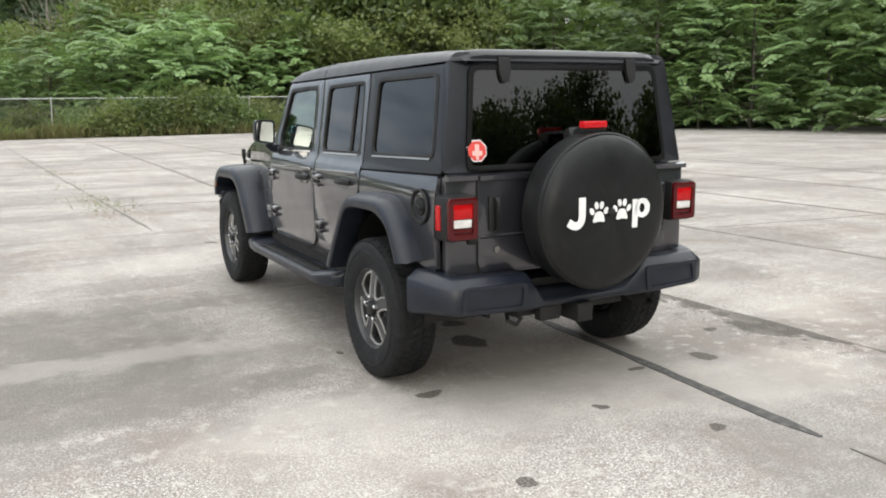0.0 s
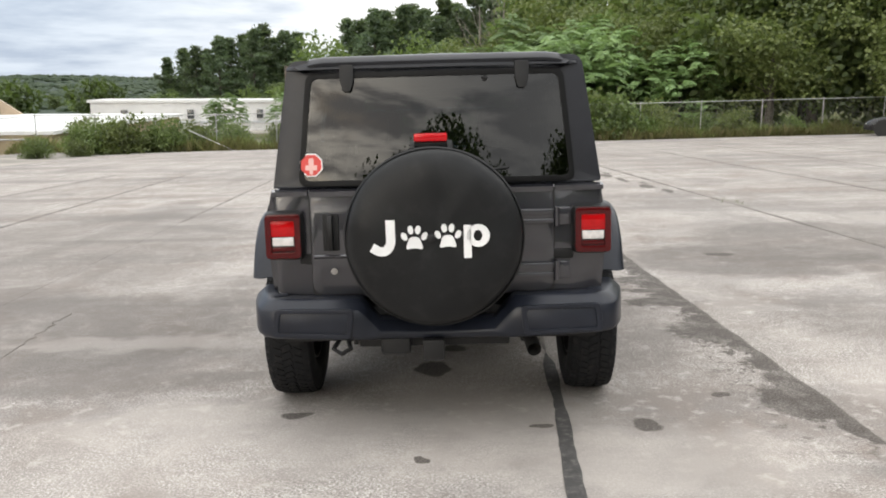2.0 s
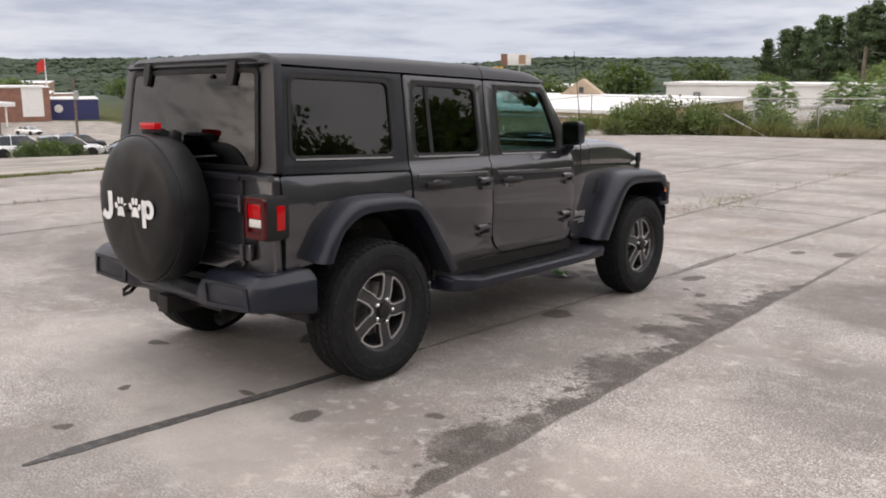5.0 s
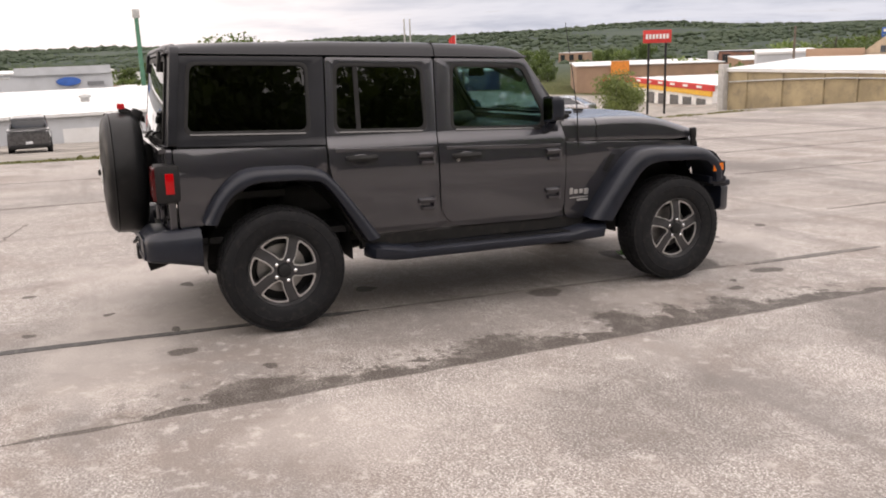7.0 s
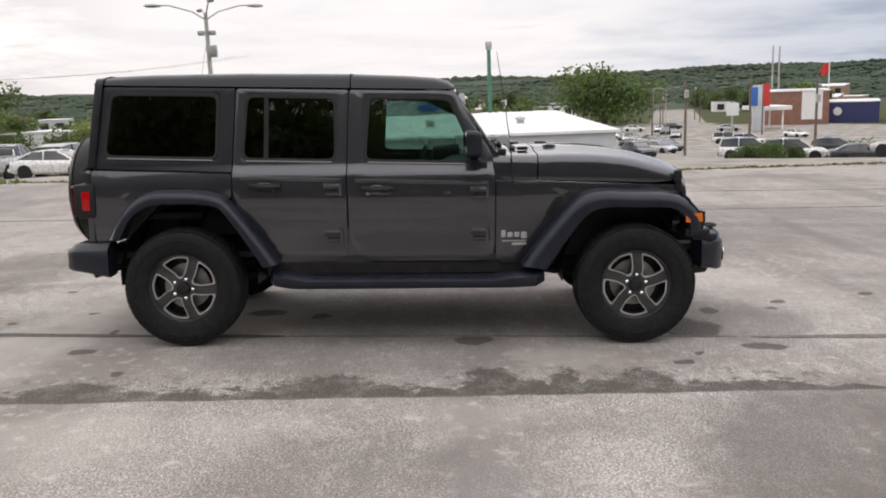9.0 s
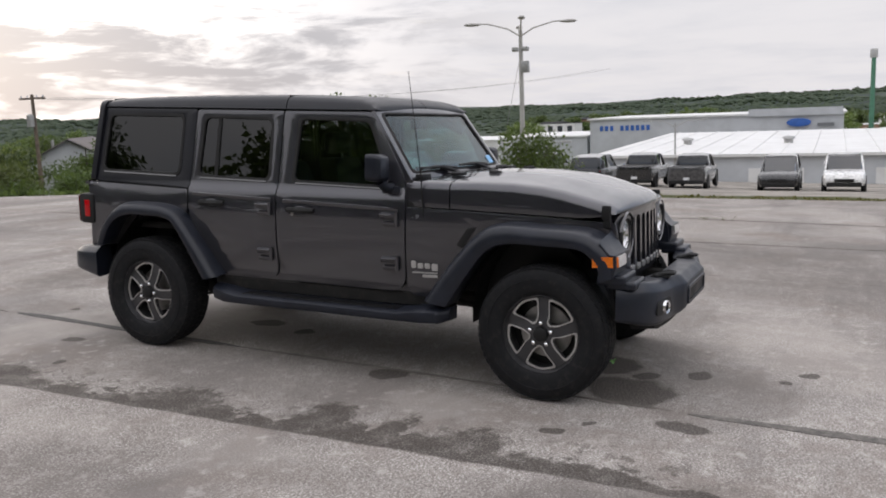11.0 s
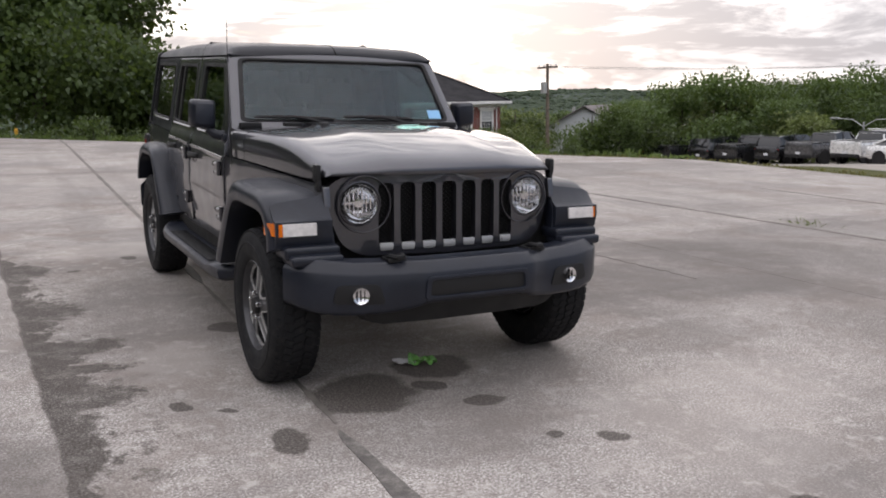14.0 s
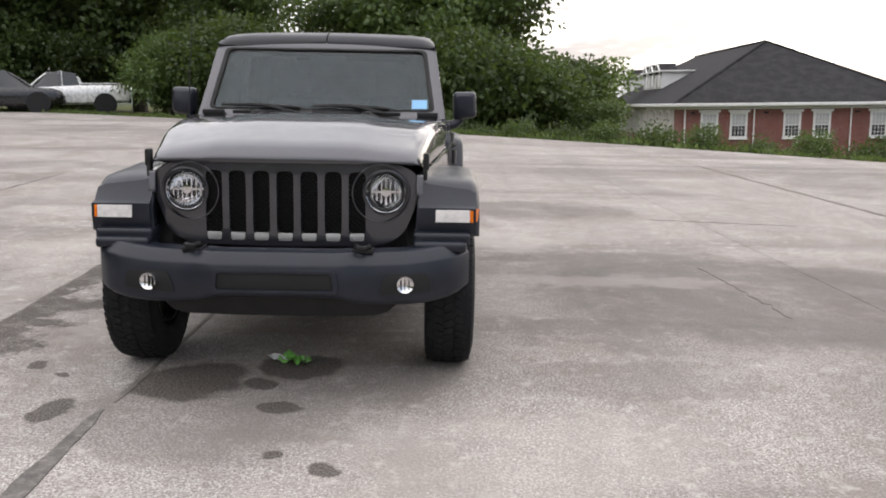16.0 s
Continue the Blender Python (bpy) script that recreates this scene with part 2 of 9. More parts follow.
# ---- mesh helpers ----
def loops(points, radii, steps=5):
    """A closed 2D outline with its corners rounded by the radius given for each (or one for all)."""
    n, out = len(points), []
    for i in range(n):
        r = radii[i] if isinstance(radii, (list, tuple)) else radii
        a, b, c = (Vector(points[(i + k) % n]) for k in (-1, 0, 1))
        u, v = (a - b), (c - b)
        r = min(r, u.length * 0.48, v.length * 0.48)
        if r < 1e-4:
            out.append(tuple(b))
            continue
        p, q = b + u.normalized() * r, b + v.normalized() * r
        for k in range(steps + 1):
            t = k / steps
            out.append(tuple(p * (1 - t) ** 2 + b * 2 * t * (1 - t) + q * t ** 2))
    return out


def mesh_object(name, bm, mat, angle=38):
    me = bpy.data.meshes.new(name)
    bmesh.ops.recalc_face_normals(bm, faces=bm.faces[:])
    bm.to_mesh(me)
    bm.free()
    me.polygons.foreach_set("use_smooth", [True] * len(me.polygons))
    me.set_sharp_from_angle(angle=radians(angle))
    for m in (mat if isinstance(mat, (list, tuple)) else [mat]):
        me.materials.append(m)
    return new(name, me)


def part(name, bm, mat, parent, label="", angle=38):
    ob = mesh_object(name, bm, mat, angle)
    ob.parent = parent
    if label:
        ob["label"] = label
    return ob


def thing(name, label, category, at=(0, 0, 0), turn=0, group="", kind=""):
    ob = new(name)
    ob.matrix_basis = pose(*at, 0, 0, turn)
    return tagged(ob, label, category, group, kind)


def flipped(bm):
    other = bm.copy()
    bmesh.ops.scale(other, vec=(-1, 1, 1), verts=other.verts[:])
    bmesh.ops.reverse_faces(other, faces=other.faces[:])
    return other


def soften(bm, width, segments=2, limit=50):
    edges = [e for e in bm.edges if len(e.link_faces) == 2 and e.calc_face_angle(0) > radians(limit)]
    if edges and width > 0:
        bmesh.ops.bevel(bm, geom=edges, offset=width, segments=segments, profile=0.6, affect="EDGES", clamp_overlap=True)
    return bm


def box(size, at=(0, 0, 0), bevel=0.0, turn=(0, 0, 0), segments=2, bm=None):
    b = bmesh.new()
    bmesh.ops.create_cube(b, size=1.0)
    bmesh.ops.scale(b, vec=size, verts=b.verts[:])
    soften(b, bevel, segments)
    bmesh.ops.transform(b, matrix=pose(*at, *turn), verts=b.verts[:])
    if bm is None:
        return b
    return join(bm, b)


def join(bm, other):
    me = bpy.data.meshes.new("tmp")
    other.to_mesh(me)
    other.free()
    bm.from_mesh(me)
    bpy.data.meshes.remove(me)
    return bm


def rod(points, radius, sides=8, caps=True, bm=None):
    """A round bar along points; radius may be a list."""
    bm = bm or bmesh.new()
    pts = [Vector(p) for p in points]
    rings = []
    for i, p in enumerate(pts):
        d = (pts[min(i + 1, len(pts) - 1)] - pts[max(i - 1, 0)]).normalized()
        side = d.cross(Vector((0, 0, 1)) if abs(d.z) < 0.9 else Vector((0, 1, 0))).normalized()
        up = side.cross(d)
        r = radius[i] if isinstance(radius, (list, tuple)) else radius
        rings.append([bm.verts.new(p + (side * math.cos(a) + up * math.sin(a)) * r) for a in (2 * math.pi * k / sides for k in range(sides))])
    for a, b in zip(rings, rings[1:]):
        for k in range(sides):
            bm.faces.new((a[k], a[(k + 1) % sides], b[(k + 1) % sides], b[k]))
    if caps:
        bm.faces.new(rings[0][::-1]), bm.faces.new(rings[-1])
    return bm


def loft(sections, closed=True, caps=True, bm=None):
    """A skin over rows of points, all of one length."""
    bm = bm or bmesh.new()
    rows = [[bm.verts.new(p) for p in s] for s in sections]
    n = len(rows[0])
    for a, b in zip(rows, rows[1:]):
        for k in range(n if closed else n - 1):
            bm.faces.new((a[k], a[(k + 1) % n], b[(k + 1) % n], b[k]))
    if caps and closed:
        bm.faces.new(rows[0][::-1]), bm.faces.new(rows[-1])
    return bm


def lathe(profile, axis="x", steps=40, bm=None):
    """Turns a profile of (along, radius) round an axis; a radius of 0 closes it."""
    bm = bm or bmesh.new()
    rings = []
    for along, r in profile:
        ring = []
        for k in range(steps):
            a = 2 * math.pi * k / steps
            c, s = math.cos(a) * r, math.sin(a) * r
            ring.append({"x": (along, c, s), "y": (c, along, s), "z": (c, s, along)}[axis])
        rings.append([bm.verts.new(ring[0])] if r < 1e-6 else [bm.verts.new(p) for p in ring])
    for a, b in zip(rings, rings[1:]):
        for k in range(steps):
            m = (k + 1) % steps
            f = [a[k % len(a)], a[m % len(a)], b[m % len(b)], b[k % len(b)]]
            f = list(dict.fromkeys(f))
            if len(f) > 2:
                bm.faces.new(f)
    return bm


def flat(outline, holes=(), cuts=(), depth=0.0, to3=None, bevel=0.0, segments=2, limit=50):
    """A sheet cut to a 2D outline (u, v) with holes, cut along the given (axis, value) lines, placed by to3(u, v) -> (point, inward), and given depth."""
    bm = bmesh.new()
    for loop in (outline, *holes):
        vs = [bm.verts.new((u, v, 0)) for u, v in loop]
        for a, b in zip(vs, vs[1:] + vs[:1]):
            bm.edges.new((a, b))
    bmesh.ops.triangle_fill(bm, use_beauty=True, use_dissolve=False, edges=bm.edges[:])
    for axis, value in cuts:
        co, no = ((value, 0, 0), (1, 0, 0)) if axis == "u" else ((0, value, 0), (0, 1, 0))
        bmesh.ops.bisect_plane(bm, geom=bm.verts[:] + bm.edges[:] + bm.faces[:], plane_co=co, plane_no=no)
    bmesh.ops.recalc_face_normals(bm, faces=bm.faces[:])
    rim = [e for e in bm.edges if len(e.link_faces) == 1]
    front, back = {}, {}
    for v in bm.verts:
        p, inward = to3(v.co.x, v.co.y)
        front[v], back[v] = Vector(p), Vector(p) + Vector(inward) * depth
    out = bmesh.new()
    fv = {v: out.verts.new(front[v]) for v in bm.verts}
    for f in bm.faces:
        out.faces.new([fv[v] for v in f.verts])
    if depth:
        bv = {v: out.verts.new(back[v]) for v in bm.verts}
        for f in bm.faces:
            out.faces.new([bv[v] for v in reversed(f.verts)])
        for e in rim:
            a, b = e.verts
            try:
                out.faces.new((fv[a], fv[b], bv[b], bv[a]))
            except ValueError:
                pass
    bm.free()
    bmesh.ops.recalc_face_normals(out, faces=out.faces[:])
    return soften(out, bevel, segments, limit)

# ---- the parked off-road vehicle ----
def interp(x, table):
    for (a, va), (b, vb) in zip(table, table[1:]):
        if x <= b:
            t = max(0.0, (x - a) / (b - a))
            return va + (vb - va) * t
    return table[-1][1]


def dense(points, sub=4):
    """A smooth line through the points."""
    out, n = [], len(points)
    for i in range(n - 1):
        p0, p1, p2, p3 = (Vector(points[max(0, min(n - 1, i + k))]) for k in (-1, 0, 1, 2))
        for s in range(sub):
            t = s / sub
            out.append(0.5 * ((2 * p1) + (p2 - p0) * t + (2 * p0 - 5 * p1 + 4 * p2 - p3) * t * t + (3 * p1 - p0 - 3 * p2 + p3) * t ** 3))
    out.append(Vector(points[-1]))
    return out


def side_x(y, z):
    """How far out the vehicle's side stands."""
    if z > 1.19:
        x = 0.778 - (z - 1.19) * 0.158
    else:
        x = interp(z, [(0.40, 0.765), (0.55, 0.790), (0.85, 0.815), (1.05, 0.812), (1.13, 0.803), (1.19, 0.788)])
    if y > 2.10:
        x -= (y - 2.10) * 0.118
    if y < -0.45:
        x -= (-0.45 - y) * 0.06
    return x


def on_side(lift=0.0):
    return lambda u, v: ((side_x(u, v) + lift, u, v), (-1, 0, 0))


def belt(y):
    return 1.183 - (y + 0.6) * 0.031


def roof_edge(y):
    return 1.742 - (y + 0.42) * 0.0225


SIDE_CUTS = [("v", z) for z in (0.62, 0.72, 0.85, 0.95, 1.05, 1.12, 1.165, 1.19, 1.22, 1.45)]
suv = thing("off_road_suv", "dark grey metallic four-door off-road vehicle parked on stained concrete", "car")
suv.matrix_basis = LOT


def pair(name, bm, mat, parent=None, label="", angle=38):
    """A part on the right side and its twin on the left."""
    parent = parent or suv
    twin = flipped(bm)
    if isinstance(parent, tuple):
        right, left = parent
    else:
        right = left = parent
    return part(name, bm, mat, right, label, angle), part(name, twin, mat, left, label, angle)


HARDTOP = plain("grained_dark_hardtop", (0.0110, 0.0118, 0.0160), 0.34, scale=5, vary=0.12, fine=0.1, bump=0.06, dirt=((0.040, 0.041, 0.045), 0.10), spec=0.38)

# side panels
Q_WIN = [(-0.512, 1.266), (-0.462, 1.690), (0.268, 1.676), (0.252, 1.246)]
M_WIN = [(0.412, 1.240), (0.445, 1.668), (1.046, 1.650), (1.046, 1.226)]
F_WIN = [(1.226, 1.222), (1.256, 1.652), (1.806, 1.634), (1.950, 1.290), (1.935, 1.205)]
REAR_ARCH = [(0.335, 0.985), (0.25, 1.0), (-0.12, 1.0), (-0.27, 0.915), (-0.40, 0.72)]

quarter = loops([(-0.594, belt(-0.6)), (0.343, belt(0.34)), (0.343, 1.03), *REAR_ARCH, (-0.585, 0.70)], 0.02, 3)
pair("quarter_panel", flat(quarter, cuts=SIDE_CUTS, depth=0.035, to3=on_side(), bevel=0.006), PAINT)

q_hole = loops(Q_WIN, 0.065)
top_side = loops([(-0.604, belt(-0.6) + 0.012), (-0.540, roof_edge(-0.5) - 0.012), (0.376, roof_edge(0.37) - 0.012), (0.346, belt(0.34) + 0.010)], [0.02, 0.05, 0.01, 0.01], 4)
pair("hardtop_side", flat(top_side, [q_hole], SIDE_CUTS, 0.035, on_side(), 0.005), HARDTOP)

rear_door_line = loops([(0.353, belt(0.35)), (0.387, roof_edge(0.38) - 0.014), (1.128, roof_edge(1.13) - 0.014), (1.108, belt(1.1)), (1.112, 0.566), (0.585, 0.575), (0.360, 0.955)],
                       [0.0, 0.02, 0.02, 0.0, 0.085, 0.07, 0.10], 6)
m_hole = loops(M_WIN, 0.065)
rear_doors = pair("rear_door", flat(rear_door_line, [m_hole], SIDE_CUTS, 0.035, on_side(0.003), 0.006), PAINT)

front_door_line = loops([(1.116, belt(1.12)), (1.136, roof_edge(1.14) - 0.014), (1.822, roof_edge(1.8) - 0.014), (2.070, 1.275), (2.096, belt(2.09)), (2.090, 0.552), (1.128, 0.560)],
                        [0.0, 0.02, 0.05, 0.03, 0.0, 0.12, 0.20], 6)
f_hole = loops(F_WIN, [0.06, 0.06, 0.05, 0.04, 0.04])
front_doors = pair("front_door", flat(front_door_line, [f_hole], SIDE_CUTS, 0.035, on_side(0.003), 0.006), PAINT)

# a raised crease under the belt line of each door
for doors, a, b in ((rear_doors, 0.40, 1.07), (front_doors, 1.17, 2.05)):
    crease = loft([[(side_x(y, belt(y) - 0.035) + dx, y, belt(y) - 0.035 + dz) for dx, dz in ((-0.004, 0.022), (0.008, 0.016), (0.009, 0.004), (-0.004, -0.018))] for y in (a, a + 0.02, b - 0.02, b)])
    pair("belt_crease", crease, PAINT, doors)

# dark inner side behind the gaps
inner = loops([(-0.57, 0.72), (-0.56, belt(-0.6)), (-0.52, roof_edge(-0.5) - 0.02), (1.80, roof_edge(1.8) - 0.02), (2.06, 1.27), (2.20, 1.06), (2.25, 0.50), (0.56, 0.50), (0.30, 0.97), (-0.12, 0.98), (-0.38, 0.72)], 0.01, 2)
big_holes = [loops([(u + (0.02 if u > sum(p[0] for p in w) / len(w) else -0.02), v + (0.02 if v > 1.45 else -0.02)) for u, v in w], 0.07) for w in (Q_WIN, M_WIN, F_WIN)]
pair("inner_side", flat(inner, big_holes, SIDE_CUTS, 0.03, on_side(-0.022)), BLACK)

# painted body under the door edges
pair("door_surround", flat(loops([(0.60, 0.505), (0.57, 0.590), (1.06, 0.600), (1.10, 0.78), (1.19, 0.78), (1.24, 0.600), (2.20, 0.600), (2.24, 0.505)], 0.01, 3), (), SIDE_CUTS[:2], 0.012, on_side(-0.012)), PAINT)

# rubber seals and panes
def shrink(w, d):
    c = Vector((sum(p[0] for p in w) / len(w), sum(p[1] for p in w) / len(w)))
    return [tuple(Vector(p) - Vector((d if p[0] > c.x else -d, d if p[1] > c.y else -d))) for p in w]


for w, r, owners, tint, what in ((Q_WIN, 0.06, suv, TINT, "quarter_window"), (M_WIN, 0.06, rear_doors, TINT, "rear_door_window"), (F_WIN, 0.05, front_doors, CLEAR, "front_door_window")):
    seal = pair("window_seal", flat(loops(shrink(w, -0.006), r), [loops(shrink(w, 0.016), r * 0.8)], SIDE_CUTS[-4:], 0.02, on_side(0.004), 0.003, limit=60), SEAL, owners)
    panes = pair(what, flat(loops(shrink(w, 0.004), r), (), SIDE_CUTS[-3:], 0.004, on_side(-0.010)), tint, owners)
    for p in panes:
        p.visible_shadow = False
# glossy weather strips along the sills of the windows
for w, owners in ((Q_WIN, suv), (M_WIN, rear_doors), (F_WIN, front_doors)):
    (ya, za), (yb, zb) = w[0], w[-1]
    strip = loft([[(side_x(y, z) + dx, y, z + dz) for dx, dz in ((-0.004, 0.008), (0.004, 0.006), (0.010, -0.004), (0.004, -0.010), (-0.004, -0.010))] for y, z in ((ya + 0.03, za - 0.004), ((ya + yb) / 2, (za + zb) / 2 - 0.004), (yb - 0.03, zb - 0.004))])
    pair("sill_strip", strip, GLOSS_BLACK, owners)
# the divider in the rear door's window
pair("window_divider", loft([[(side_x(0.57, z) - 0.006 + dx, 0.575 + dy + (z - 1.24) * 0.02, z) for dx, dy in ((0, -0.016), (0.006, -0.012), (0.006, 0.012), (0, 0.016))] for z in (1.235, 1.662)]), SEAL, rear_doors)

# fender side between the front door and the front arch
fender = loops([(2.103, belt(2.1) - 0.005), (2.37, 1.083), (3.38, 1.035), (3.40, 0.93), (3.20, 0.965), (2.74, 0.985), (2.60, 0.95), (2.30, 0.525), (2.099, 0.535)], [0.01, 0.0, 0.01, 0.01, 0.05, 0.1, 0.1, 0.02, 0.08], 4)
fender_cuts = SIDE_CUTS[:7] + [("u", y) for y in (2.4, 2.7, 3.0, 3.2)]
fenders = pair("fender_side", flat(fender, (), fender_cuts, 0.03, on_side(-0.002), 0.005), PAINT)
vent = loops([(2.432, 0.870), (2.500, 0.975), (2.560, 0.985), (2.470, 0.850)], 0.012, 3)
pair("side_vent", flat(vent, (), (), 0.012, on_side(0.004), 0.003), BLACK, fenders, "black side vent")
# badge as plain shapes
for y0, y1, z0, z1 in ((2.135, 2.165, 0.712, 0.760), (2.176, 2.212, 0.712, 0.746), (2.222, 2.258, 0.712, 0.746), (2.268, 2.308, 0.700, 0.746), (2.140, 2.305, 0.682, 0.690), (2.205, 2.305, 0.655, 0.674)):
    bar = loops([(y0, z0), (y0, z1), (y1, z1), (y1, z0)], 0.008, 3)
    pair("badge_bar", flat(bar, (), (), 0.006, on_side(0.006), 0.001), SILVER, fenders, "silver badge shape")

# sill
sill = [[(side_x(y, 0.5) - 0.01 + dx, y, z) for dx, z in ((0.0, 0.56), (0.012, 0.545), (0.008, 0.47), (-0.06, 0.45), (-0.08, 0.56))] for y in (0.56, 1.2, 1.8, 2.28)]
pair("rocker_sill", soften(loft(sill), 0.004), UNDER)

# handles and hinges of the doors
for doors, y0 in ((rear_doors, 0.462), (front_doors, 1.208)):
    z = belt(y0) - 0.082
    recess = lathe([(0.0, 0.0), (0.0, 0.048), (0.004, 0.052), (0.006, 0.046)], "x", 20)
    bmesh.ops.scale(recess, vec=(1, 1.35, 0.72), verts=recess.verts[:])
    bmesh.ops.translate(recess, vec=(side_x(y0, z) + 0.001, y0 + 0.105, z - 0.012), verts=recess.verts[:])
    pair("handle_recess", recess, PAINT, doors)
    bar = loft([[(side_x(y0, z) + 0.006 + o + dx, y, z + dz * s) for dx, dz in ((0.0, -0.019), (0.016, -0.016), (0.022, 0.0), (0.016, 0.016), (0.0, 0.019))]
                for y, o, s in ((y0, -0.004, 0.7), (y0 + 0.02, 0.012, 1.0), (y0 + 0.10, 0.022, 1.0), (y0 + 0.19, 0.012, 1.0), (y0 + 0.215, -0.004, 0.8))])
    pair("door_handle", soften(bar, 0.003), SEAL, doors, "black pull handle")
key = lathe([(0.0, 0.0), (0.012, 0.0), (0.012, 0.012), (0.0, 0.014)], "x", 16)
bmesh.ops.translate(key, vec=(side_x(1.25, 1.01), 1.252, 1.016), verts=key.verts[:])
pair("lock", key, STEEL, front_doors)
for doors, y in ((rear_doors, 1.035), (front_doors, 2.005)):
    for z in (belt(y) - 0.088, 0.735):
        h = bmesh.new()
        x = side_x(y, z)
        box((0.040, 0.112, 0.030), (x + 0.012, y - 0.020, z + 0.024), 0.008, (0, 22, 0), 2, h)
        box((0.036, 0.094, 0.026), (x + 0.010, y - 0.012, z - 0.026), 0.007, (0, 14, 0), 2, h)
        join(h, rod([(x + 0.018, y + 0.038, z - 0.042), (x + 0.018, y + 0.038, z + 0.044)], 0.014, 10))
        pair("door_hinge", h, PAINT, doors)

# roof: a rear shell and two front panels
CROWN = [(-0.588, 1.758), (-0.570, 1.788), (-0.54, 1.805), (-0.45, 1.815), (-0.2, 1.823), (0.4, 1.826), (1.1, 1.815), (1.5, 1.797), (1.70, 1.782), (1.79, 1.760), (1.835, 1.720)]


def roof_section(y, x0, x1):
    c, g = interp(y, CROWN), min(roof_edge(y), interp(y, CROWN) - 0.012)
    w = side_x(y, g) + 0.006 - 1.3 * max(0.0, -0.555 - y)
    half = [(0.0, c), (0.30, c - 0.003), (0.52, c - 0.010), (w - 0.085, c - 0.018), (w - 0.045, c - 0.028), (w - 0.018, (c + g) / 2 - 0.006), (w - 0.006, g + 0.012), (w, g)]
    full = [(-x, z) for x, z in reversed(half[1:])] + half
    pts = [(max(x0, min(x1, x)), y, z) for x, z in full]
    return pts + [(x1 if x1 < 0.6 else w - 0.03, y, g - 0.002), (x0 if x0 > -0.6 else -(w - 0.03), y, g - 0.002)]


shell = loft([roof_section(y, -2, 2) for y in (-0.588, -0.582, -0.570, -0.555, -0.54, -0.49, -0.45, -0.33, -0.2, 0.1, 0.4, 0.75, 1.10, 1.138)])
part("hardtop_roof", shell, HARDTOP, suv, "grained dark grey hardtop", 50)
for name, x0, x1 in (("roof_panel", 0.004, 2), ("roof_panel", -2, -0.004)):
    part(name, loft([roof_section(y, x0, x1) for y in (1.146, 1.3, 1.5, 1.6, 1.70, 1.75, 1.79, 1.815, 1.835)]), HARDTOP, suv, "", 50)
latch_groove = box((1.30, 0.012, 0.05), (0, 1.142, 1.775), 0.002)
part("roof_seam", latch_groove, SEAL, suv)

# windscreen frame and pane
def on_screen(lift=0.0):
    def place3(u, v):
        bow = 0.03 * (1 - (u / 0.72) ** 2)
        return (u, 2.120 - 0.318 * v + bow + lift * 0.8, 1.262 + 0.452 * v + lift * 0.57), (0, -0.8, -0.57)
    return place3


screen_cuts = [("u", x) for x in (-0.6, -0.45, -0.3, -0.15, 0, 0.15, 0.3, 0.45, 0.6)]
frame_line = loops([(-0.765, -0.02), (-0.690, 1.0), (0.690, 1.0), (0.765, -0.02)], [0.02, 0.05, 0.05, 0.02])
glass_line = [(-0.700, 0.075), (-0.640, 0.915), (0.640, 0.915), (0.700, 0.075)]
screen_frame = part("windscreen_frame", flat(frame_line, [loops(glass_line, 0.06)], screen_cuts, 0.05, on_screen(), 0.008), PAINT, suv)
seal = flat(loops(shrink(glass_line, -0.004), 0.06), [loops(shrink(glass_line, 0.022), 0.05)], screen_cuts, 0.02, on_screen(0.003), 0.002)
part("windscreen_seal", seal, SEAL, screen_frame)
pane = part("windscreen", flat(loops(glass_line, 0.06), (), screen_cuts, 0.005, on_screen(-0.008)), SCREEN, suv, "clear windscreen")
pane.visible_shadow = False
tag = flat([(-0.655, 0.115), (-0.655, 0.235), (-0.560, 0.235), (-0.560, 0.115)], (), (), 0.002, on_screen(-0.004))
part("windscreen_sticker", tag, BLUE_TAG, pane, "pale blue paper sticker")
# mirror inside, at the top of the screen
part("rear_view_mirror", box((0.24, 0.03, 0.065), (0.0, 1.78, 1.60), 0.015), BLACK, suv)
# wipers
for x0, x1 in ((0.13, 0.62), (-0.42, 0.06)):
    bm = bmesh.new()
    p = lambda u, v, l: on_screen(l)(u, v)[0]
    rod([p(x0 - 0.06, -0.03, 0.012), p((x0 + x1) / 2 - 0.05, 0.085, 0.03), p((x0 + x1) / 2, 0.10, 0.028)], [0.017, 0.014, 0.011], 6, True, bm)
    rod([p(x0, 0.085, 0.016), p((x0 + x1) / 2, 0.110, 0.020), p(x1, 0.115, 0.016)], [0.010, 0.014, 0.008], 6, True, bm)
    part("wiper", bm, BLACK, suv, "black wiper arm and blade")

# cowl, bonnet
def top_section(y, w, s, e, c, bulge=0.010):
    half = [(0.0, c + bulge), (0.20, c + bulge), (0.34, c + bulge * 0.7), (0.40, c - 0.012 * max(0.0, min(1.0, (3.38 - y) / 0.6))), (w - 0.09, e + (c - e) * 0.30), (w - 0.03, e), (w - 0.008, max(s + 0.002, e - 0.018)), (w, max(s + 0.001, e - 0.05)), (w, s)]
    bow = 0.055 * smoothstep((y - 2.9) / 0.5)
    full = [(-x, z) for x, z in reversed(half[1:])] + half
    return [(x, y - bow * (x / 0.64) ** 2, z) for x, z in full]


